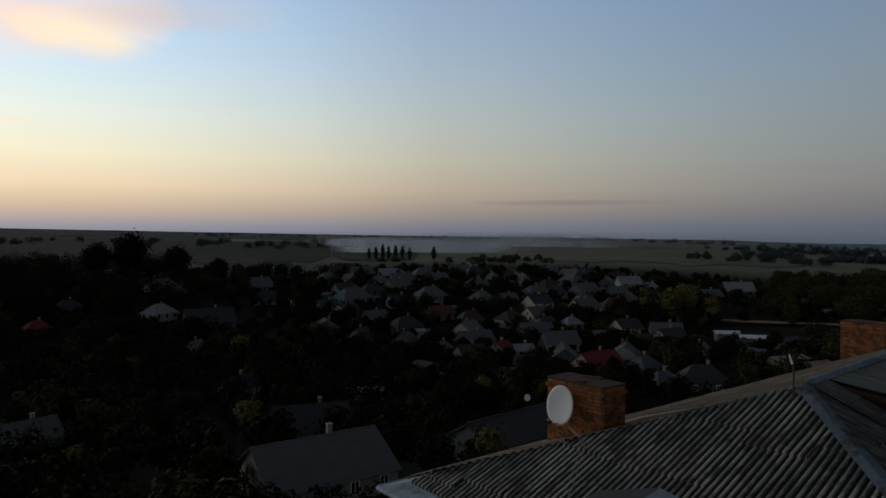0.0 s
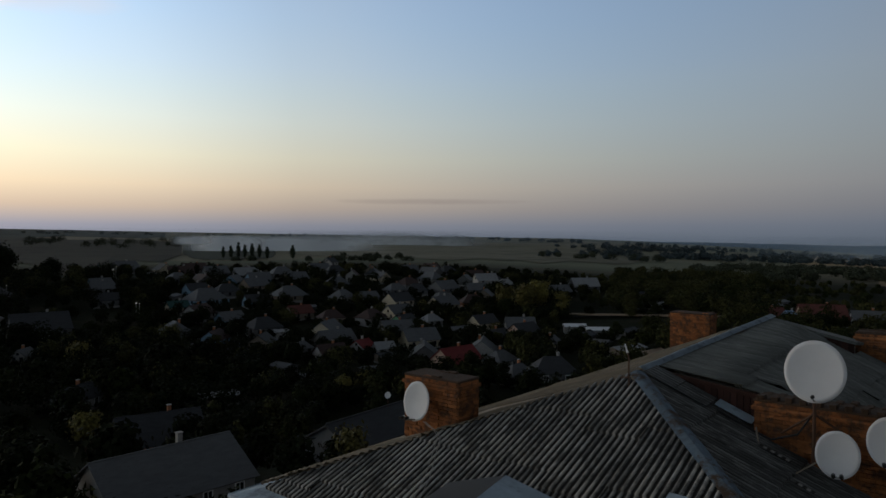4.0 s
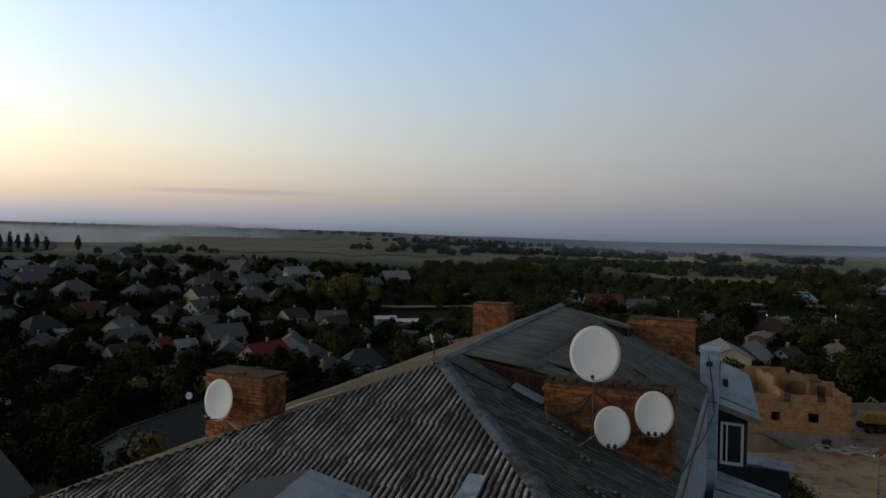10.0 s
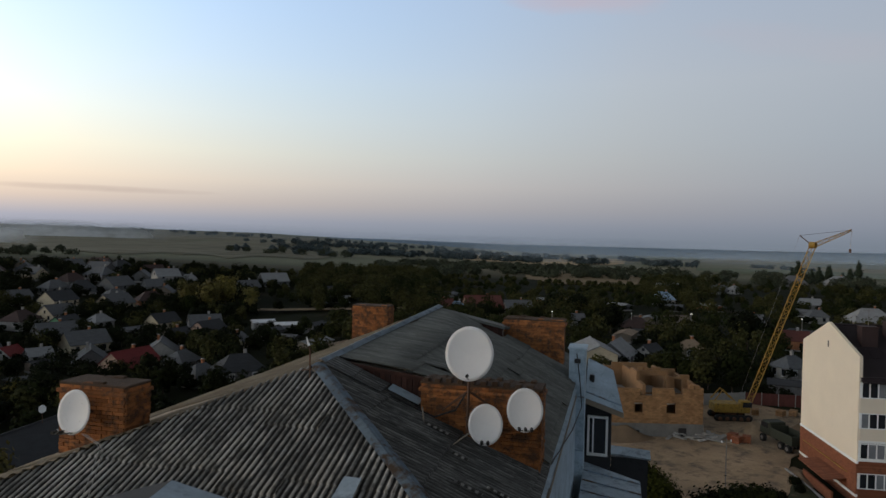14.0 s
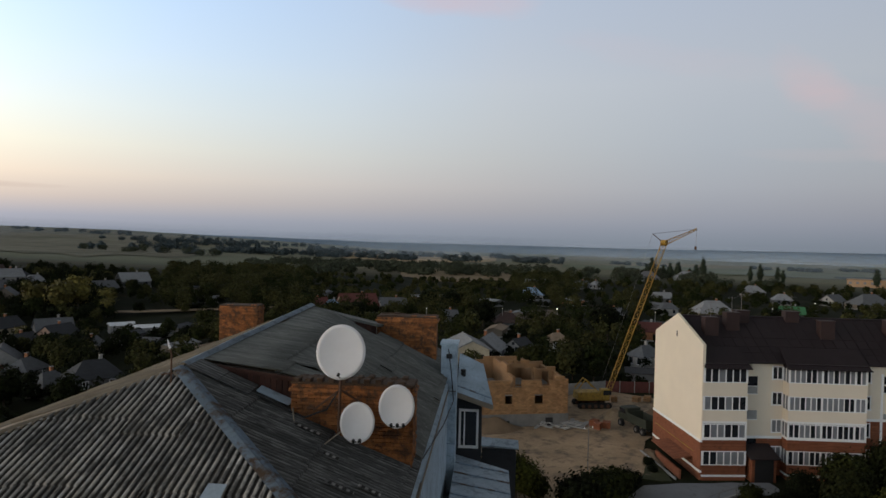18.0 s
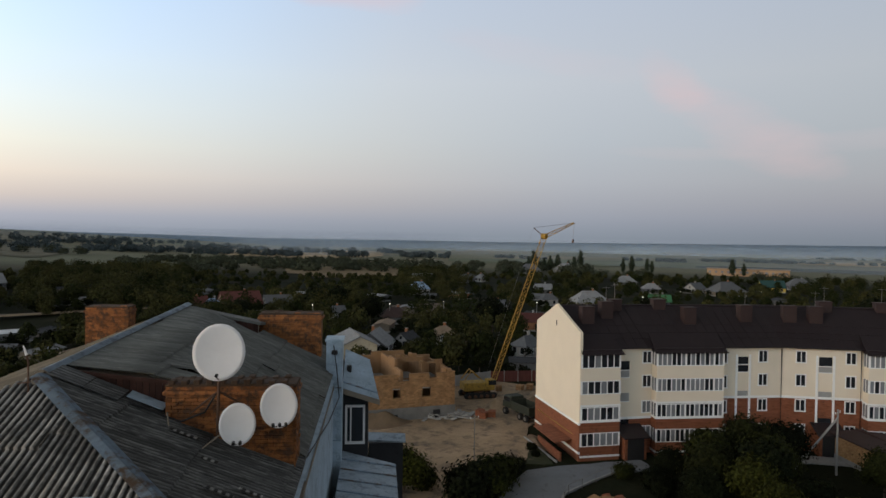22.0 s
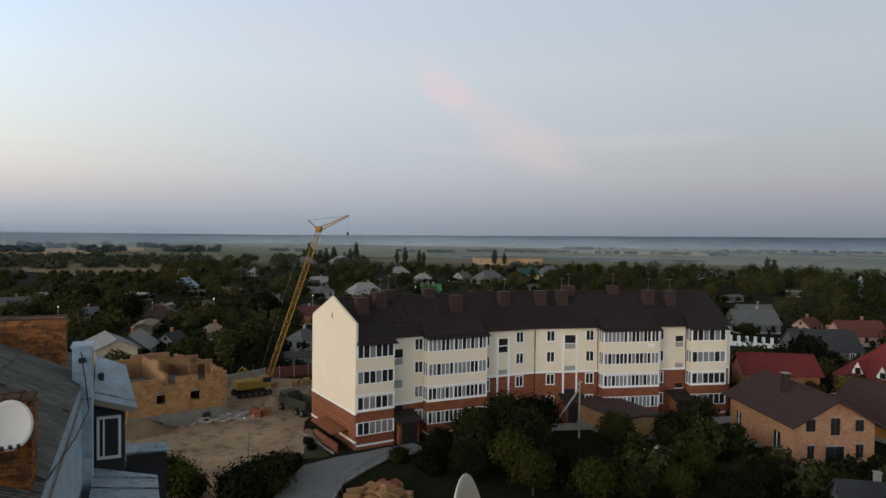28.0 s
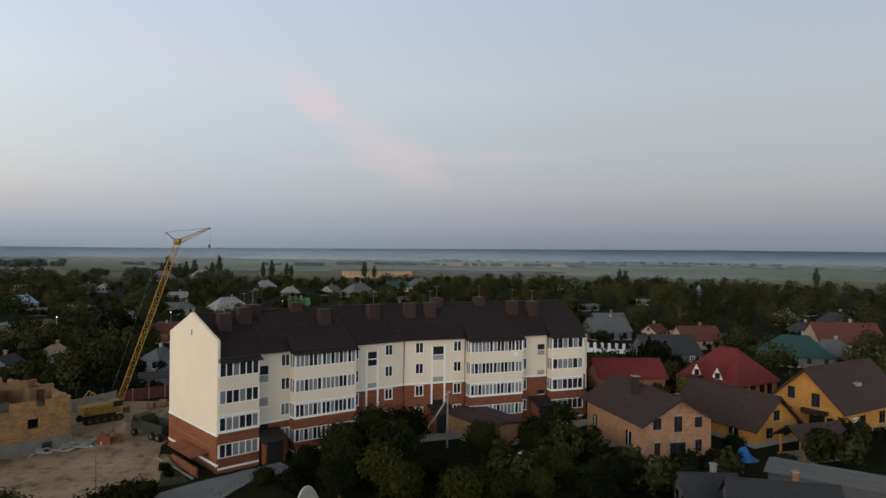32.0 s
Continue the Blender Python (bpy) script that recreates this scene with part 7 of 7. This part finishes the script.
# ---- trees ----
for k in range(6):
    tree(-62 + k * 5.6, 572 + (k % 3) * 3, "poplar", 0.95 + 0.08 * (k % 3))
tree(-27, 560, "poplar", 1.0)
tree(-7, 552, "poplar", 1.1)
for x, y in ((452, 213), (454, 210), (457, 203), (459, 199), (461, 194), (464, 187), (465, 183), (467, 179), (477, 151), (478, 145), (481, 135), (482, 132), (493, 81), (495, 74), (449, -220), (380, -80), (383, -84)):
    tree(x, y, "poplar", 1.1 + 0.25 * math.sin(x))
tree(-139, 302, "big", 1.6)
tree(-116.8, 297.9, "big", 1.15)
tree(-152, 300, "big", 1.1)
tree(-101, 306, "big", 0.7)
for x, y, s in ((74, 219, 1.6), (80, 222, 1.5), (86, 216, 1.2), (69, 226, 1.5)):
    tree(x, y, "gold", s)
for x, y, s in ((52.6, 37.0, 1.0), (51.0, 38.4, 0.95), (70.5, 16.6, 0.68), (73.0, 13.4, 0.95), (75.6, 14.2, 1.0), (77.2, 10.6, 1.2), (79.6, 7.6, 1.15), (68.2, 12.4, 1.0), (66.5, 8.4, 1.0), (70.2, 8.2, 1.1), (73.2, 8.0, 1.15), (71.4, 3.4, 0.5), (67.4, 3.6, 0.8),
                (64.6, 12.2, 0.85), (63.4, 6.0, 0.9), (78.2, -7.4, 0.8), (73.6, -9.6, 0.6), (70.0, -3.2, 0.55), (62.4, 0.4, 0.9), (66.8, -1.6, 0.6), (77.5, -1.6, 0.85), (69.8, -9.4, 0.72), (65.2, -7.0, 0.7), (77.4, -12.8, 0.42), (68.6, -15.0, 0.8),
                (72.4, -17.6, 0.6), (62.5, -12.0, 0.9), (66, -21.5, 0.8), (63.0, -3.0, 0.75)):
    tree(x, y, "near", s)
for x, y, s in ((54.6, 36.4, 1.3), (50.4, 39.4, 1.6), (55.4, 32.6, 1.5), (56.4, 31.2, 1.75), (58.2, 30.7, 1.7), (57.0, 29.8, 1.3), (60.0, 30.7, 1.5), (61.8, 31.1, 1.2), (63.6, 31.2, 0.9), (65.6, 31.2, 0.6), (54.0, 31.0, 1.6), (71.5, 32.6, 0.5), (69.6, 31.2, 0.45), (69.0, 21.0, 0.9), (67.6, 17.6, 1.1), (66.4, 16.4, 1.0), (82.6, -27.6, 0.9),
                (79.4, -17.6, 1.0), (75.4, -22.6, 0.9), (78.4, -29.6, 1.1), (86.0, -33.0, 1.0), (87.6, -46.6, 1.2), (90.0, -55.0, 1.3), (96.4, -46.2, 0.9), (79.0, -36.0, 1.0)):
    tree(x, y, "bush", s)


def scatter():
    """Garden trees between the houses; the nearest as things, the rest as one mass a stretch."""
    rng = random.Random(77)
    keep_out = [(75, 56, 14), (88, 50, 18), (84, 38, 12), (66, 44, 14), (58, 38, 12), (60, 28, 9), (72, 24, 8), (86, 17, 12), (96, 0, 13), (102, -12, 12), (92, 26, 12), (84, 28, 9), (6, 14, 24), (22, 28, 14), (40, 33, 14), (98, 46, 14), (82, 183, 10), (100, 183, 10), (330, 285, 46), (186, 124, 20), (92, 196, 9), (112, 186, 9), (122, 190, 8), (79, 173, 7), (77, 183, 7), (78, 166, 5), (152, -33, 9), (146, -30, 7), (140, -28, 7), (20, 74, 9), (30, 80, 8)]
    spots = []

    def fill(n, az0, az1, d0, d1, s0, s1, gap):
        made = 0
        for _ in range(n * 4):
            az, d = radians(rng.uniform(az0, az1)), math.sqrt(rng.uniform(d0 * d0, d1 * d1))
            x, y = -d * math.sin(az), d * math.cos(az)
            if any((x - a) ** 2 + (y - b) ** 2 < r * r for a, b, r in keep_out) or any((x - a) ** 2 + (y - b) ** 2 < (r + gap) ** 2 for a, b, r in PLACED):
                continue
            if d < 330 and any(0 < (a * x + b * y) / d - d < 16 and abs(a * y - b * x) / d < r + 0.6 for a, b, r in PLACED if abs(a - x) < 24 and abs(b - y) < 24) and rng.random() < 0.55:
                continue
            low = 0.42 if -54 < math.degrees(az) < -37 and 240 < d < 430 else (0.72 if -88 < math.degrees(az) < -60 and d > 200 else 1.0)
            spots.append((x, y, rng.uniform(s0, s1) * low, d))
            made += 1
            if made >= n:
                break
    fill(470, -36, 42, 42, 190, 0.75, 1.35, 0.0)
    fill(260, 6, 42, 90, 330, 0.9, 1.7, 0.0)
    fill(1000, -36, 42, 165, 360, 0.6, 1.1, -0.6)
    fill(330, -22, 12, 120, 330, 0.8, 1.3, -0.4)
    fill(240, 22, 42, 240, 420, 1.3, 2.4, 0.5)
    fill(600, -58, -26, 205, 430, 1.0, 1.8, 0.0)
    fill(150, -62, -36, 100, 215, 0.8, 1.3, 0.0)
    fill(400, -84, -50, 128, 430, 0.65, 1.7, 0.0)
    fill(460, -124, -84, 128, 430, 0.65, 2.0, 0.0)
    fill(120, -122, -92, 62, 140, 0.6, 0.9, 0.6)
    # shrubs and vines close against the village houses
    hugging = []
    for a, b, r in PLACED:
        d = math.hypot(a, b)
        if 100 < d < 360:
            face = math.atan2(-b, -a)
            for _ in range(7):
                q = face + rng.uniform(-1.5, 1.5)
                k = r + rng.uniform(-0.9, 0.8)
                hugging.append((a + k * math.cos(q), b + k * math.sin(q), rng.uniform(0.9, 1.6), rng.uniform(1.3, 2.9)))
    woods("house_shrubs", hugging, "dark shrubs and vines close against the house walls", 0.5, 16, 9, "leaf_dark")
    spots.sort(key=lambda s: s[3])
    rest = []
    for i, (x, y, s, d) in enumerate(spots):
        if i % 6 == 0 and i < 1500:
            tree(x, y, "mid" if i % 48 else "gold", s * (1.0 if i % 48 else 0.7))
        else:
            rest.append((x, y, 2.3 * s * (1.05 + 0.3 * math.sin(x * 1.7 + y)), 5.2 * s))
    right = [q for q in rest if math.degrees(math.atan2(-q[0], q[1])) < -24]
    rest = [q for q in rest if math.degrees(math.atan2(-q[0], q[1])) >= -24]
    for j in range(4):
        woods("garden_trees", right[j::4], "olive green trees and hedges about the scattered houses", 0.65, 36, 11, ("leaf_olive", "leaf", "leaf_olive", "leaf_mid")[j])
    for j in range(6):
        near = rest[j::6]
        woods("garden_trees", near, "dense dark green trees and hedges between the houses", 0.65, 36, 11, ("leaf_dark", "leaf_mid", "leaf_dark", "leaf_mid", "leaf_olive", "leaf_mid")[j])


scatter()


def far_woods():
    rng = random.Random(31)
    near, far = [], []
    # belts and clumps: azimuth from, to, distance from, to, count, height
    for az0, az1, d0, d1, n, h in ((-32, -50, 440, 640, 230, 5), (-46, -70, 440, 560, 150, 6), (-62, -96, 420, 470, 40, 4), (-20, -30, 700, 760, 26, 7), (-24, -58, 850, 930, 190, 8), (-20, -54, 1180, 1260, 220, 10),
                                   (-60, -78, 900, 990, 40, 3.2), (-76, -100, 1050, 1130, 60, 3.2), (-96, -124, 1240, 1330, 110, 3.6), (-84, -114, 1700, 1800, 90, 4), (-6, 8, 490, 540, 16, 4), (-3, -9, 520, 540, 8, 6), (8, 40, 800, 1100, 90, 9), (-20, 20, 1900, 2000, 70, 9), (-10, -40, 1600, 1700, 80, 10)):
        for _ in range(n):
            az, d = rng.uniform(az0, az1), rng.uniform(d0, d1)
            if noise.noise(Vector((az * 0.35, d * 0.006, 3.0))) < -0.12:
                continue
            r = radians(az)
            (near if d < 720 or az > 4 else far).append((-d * math.sin(r), d * math.cos(r), rng.uniform(2.5, 5.0) * (1 + d / 1400), h * rng.uniform(0.5, 1.25)))
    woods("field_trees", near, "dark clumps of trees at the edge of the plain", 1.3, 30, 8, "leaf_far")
    woods("field_trees", far, "belts of trees far across the plain, tinted blue for haze", 2.4, 22, 6, "leaf_haze")
    # the wooded ridge on the horizon: one long uneven bank
    n, depth = 900, 5
    crest = ((-20, 22), (-32, 16), (-43, 3.5), (-64, 1.5), (-87, 10.0), (-109, 19.0), (-130, 22.0))
    verts, faces = [], []
    for i in range(n + 1):
        az = -20 - 108 * i / n
        for (a0, z0), (a1, z1) in zip(crest, crest[1:]):
            if a1 <= az <= a0:
                peak = z0 + (z1 - z0) * (az - a0) / (a1 - a0)
        for j in range(depth + 1):
            d = 2900 + 60 * j
            x, y = -d * math.sin(radians(az)), d * math.cos(radians(az))
            base = ground_z(x, y) - 4
            rise = (0, 0.55, 0.85, 1.0, 0.9, 0.4)[j]
            verts.append((x, y, base + max(0, peak - base) * rise + (1.1 * noise.noise(Vector((i * 0.03, j, 0))) + 0.5 * rng.uniform(-1, 1)) * rise))
    for i in range(n):
        for j in range(depth):
            k = i * (depth + 1) + j
            faces.append((k, k + 1, k + depth + 2, k + depth + 1))
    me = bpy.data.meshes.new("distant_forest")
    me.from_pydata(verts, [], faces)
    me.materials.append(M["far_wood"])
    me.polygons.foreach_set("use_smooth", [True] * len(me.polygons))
    tagged(new("distant_forest", me), "long wooded ridge along the horizon, coloured blue for haze", "forest", kind="stuff")


far_woods()


# ---- field strips ----
def field_strip(az0, az1, d0, d1, mat, label, category="field"):
    """A field that follows the land, with wavering edges."""
    n, k = 26, 6
    verts, faces = [], []
    for i in range(n + 1):
        az = radians(az0 + (az1 - az0) * i / n)
        f = math.sin(math.pi * i / n) ** 0.15 if 0 < i < n else 0.5
        mid = (d0 + d1) / 2 + (d1 - d0) * 0.12 * noise.noise(Vector((i * 0.3, d0, 0)))
        for j in range(k + 1):
            d = mid + (d1 - d0) * (j / k - 0.5) * f * (1 + 0.2 * noise.noise(Vector((i * 0.5, d1, j // k))))
            x, y = -d * math.sin(az), d * math.cos(az)
            verts.append((x, y, ground_z(x, y) + 0.35 + d * 0.0002))
    for i in range(n):
        for j in range(k):
            o = i * (k + 1) + j
            faces.append((o, o + 1, o + k + 2, o + k + 1))
    me = bpy.data.meshes.new("field")
    me.from_pydata(verts, [], faces)
    me.materials.append(M[mat])
    tagged(new("field", me), label, category, kind="structure")


M["stubble"] = material("pale_stubble", (0.36, 0.275, 0.17), 1.0, 0, 0.25, 0.02, 0.4, 0.0, (0.24, 0.19, 0.12), 0.55, spec=0.05)
M["winter_green"] = material("dull_green_crop", (0.13, 0.145, 0.095), 1.0, 0, 0.3, 0.02, 0.4, 0.0, spec=0.05)
M["dark_crop"] = material("dark_ploughed_land", (0.045, 0.052, 0.042), 1.0, 0, 0.35, 0.02, 0.4, 0.0, spec=0.05)
field_strip(-38, -52.5, 800, 1560, "stubble", "wide pale tan stubble field on the plain")
field_strip(-44.5, -54, 405, 515, "dry_grass", "tan slope of dry grass below the plain")
field_strip(-78, -97.5, 650, 750, "dark_crop", "dark green strip of land on the plain")
field_strip(-85, -98, 980, 1380, "stubble", "faded tan field in the misty plain")
field_strip(-99, -126, 780, 1150, "winter_green", "dull green field on the plain")
field_strip(-100, -126, 1260, 1400, "dark_crop", "long dark strip far out on the plain")
field_strip(-58, -80, 640, 900, "winter_green", "dull green meadow beyond the poplars")
M["pasture"] = material("grey_green_pasture", (0.165, 0.157, 0.116), 1.0, 0, 0.55, 0.006, 0.09, 0.0, (0.108, 0.108, 0.078), 0.5, stretch=(1, 2.2, 1), spec=0.05)
M["dusk_field"] = material("dull_dark_pasture", (0.046, 0.046, 0.038), 1.0, 0, 0.35, 0.012, 0.3, 0.0, (0.030, 0.032, 0.028), 0.52, spec=0.05)
field_strip(50, 9.3, 440, 1325, "dusk_field", "dark pasture rolling up to the skyline")
field_strip(9.2, -30, 1150, 2500, "pasture", "dark grazing land under the horizon")
field_strip(2, -28, 570, 1130, "pasture", "dull pasture behind the village")
field_strip(46, 10.5, 1340, 2900, "dark_crop", "far dark upland below the sky")
field_strip(9.2, 2.1, 540, 1000, "dark_crop", "burnt dark field below the smoke")


def silo(x, y):
    t = thing("silo", pose(x, y, ground_z(x, y)), "pale blue-grey tower with a rounded top among trees", "silo")
    part("shell", tube([(0, 0, -1), (0, 0, 7.2)], 0.8, 14), M["wall_blue"], t, smooth=True)
    part("dome", tube([(0, 0, 7.2), (0, 0, 7.9), (0, 0, 8.6), (0, 0, 9.2)], 0.95, 14, taper=0.1), M["roof_pale"], t, "pale pointed cap", True)


silo(295.2, -95.9)


# ---- mist, haze and smoke ----
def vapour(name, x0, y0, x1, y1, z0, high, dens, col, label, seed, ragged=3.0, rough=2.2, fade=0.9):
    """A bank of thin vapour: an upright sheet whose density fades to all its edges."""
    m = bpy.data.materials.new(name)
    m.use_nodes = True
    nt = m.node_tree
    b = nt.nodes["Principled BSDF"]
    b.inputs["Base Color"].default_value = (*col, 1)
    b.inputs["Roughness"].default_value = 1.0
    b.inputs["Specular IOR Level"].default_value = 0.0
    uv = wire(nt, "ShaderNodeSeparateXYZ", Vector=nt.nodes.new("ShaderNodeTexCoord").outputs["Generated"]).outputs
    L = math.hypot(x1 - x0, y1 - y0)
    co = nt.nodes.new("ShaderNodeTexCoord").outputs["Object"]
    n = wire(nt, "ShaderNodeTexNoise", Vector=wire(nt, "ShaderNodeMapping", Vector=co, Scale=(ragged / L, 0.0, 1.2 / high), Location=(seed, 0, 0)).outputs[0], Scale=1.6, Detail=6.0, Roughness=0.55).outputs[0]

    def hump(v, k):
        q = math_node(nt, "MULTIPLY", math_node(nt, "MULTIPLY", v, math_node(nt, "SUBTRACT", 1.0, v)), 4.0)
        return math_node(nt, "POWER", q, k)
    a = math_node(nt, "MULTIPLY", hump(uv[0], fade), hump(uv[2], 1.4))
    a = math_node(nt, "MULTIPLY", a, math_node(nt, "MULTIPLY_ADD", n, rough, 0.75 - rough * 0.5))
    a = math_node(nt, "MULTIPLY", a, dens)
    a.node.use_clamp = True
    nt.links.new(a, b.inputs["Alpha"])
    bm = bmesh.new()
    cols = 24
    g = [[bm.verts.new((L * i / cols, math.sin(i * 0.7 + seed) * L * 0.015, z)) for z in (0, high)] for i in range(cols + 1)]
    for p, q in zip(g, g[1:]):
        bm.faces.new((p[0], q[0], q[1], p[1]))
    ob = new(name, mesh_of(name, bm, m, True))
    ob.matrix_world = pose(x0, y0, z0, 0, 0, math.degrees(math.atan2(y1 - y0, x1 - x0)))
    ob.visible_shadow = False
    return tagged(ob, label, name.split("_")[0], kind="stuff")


vapour("smoke_plume", -126, 738, 95, 748, 5, 25, 2.2, (0.80, 0.82, 0.84), "pale smoke drifting low over the fields", 1, 4.0, 1.6, 1.3)
vapour("smoke_plume", -116, 728, -34, 730, 6, 23, 3.0, (0.97, 0.97, 0.97), "denser smoke at the fire's edge", 4, 3.0, 1.6, 1.6)
vapour("smoke_plume", -130, 724, -86, 724, 18, 10, 2.4, (0.97, 0.97, 0.97), "thin white trail where the fire starts", 9, 2.0, 1.2, 1.6)
vapour("smoke_plume", -60, 1050, 330, 1130, -6, 46, 1.6, (0.7, 0.72, 0.73), "thin tail of the drifting smoke", 7, 4.0, 2.2, 1.6)
# blue sheets added for the haze of distance as well as the mist
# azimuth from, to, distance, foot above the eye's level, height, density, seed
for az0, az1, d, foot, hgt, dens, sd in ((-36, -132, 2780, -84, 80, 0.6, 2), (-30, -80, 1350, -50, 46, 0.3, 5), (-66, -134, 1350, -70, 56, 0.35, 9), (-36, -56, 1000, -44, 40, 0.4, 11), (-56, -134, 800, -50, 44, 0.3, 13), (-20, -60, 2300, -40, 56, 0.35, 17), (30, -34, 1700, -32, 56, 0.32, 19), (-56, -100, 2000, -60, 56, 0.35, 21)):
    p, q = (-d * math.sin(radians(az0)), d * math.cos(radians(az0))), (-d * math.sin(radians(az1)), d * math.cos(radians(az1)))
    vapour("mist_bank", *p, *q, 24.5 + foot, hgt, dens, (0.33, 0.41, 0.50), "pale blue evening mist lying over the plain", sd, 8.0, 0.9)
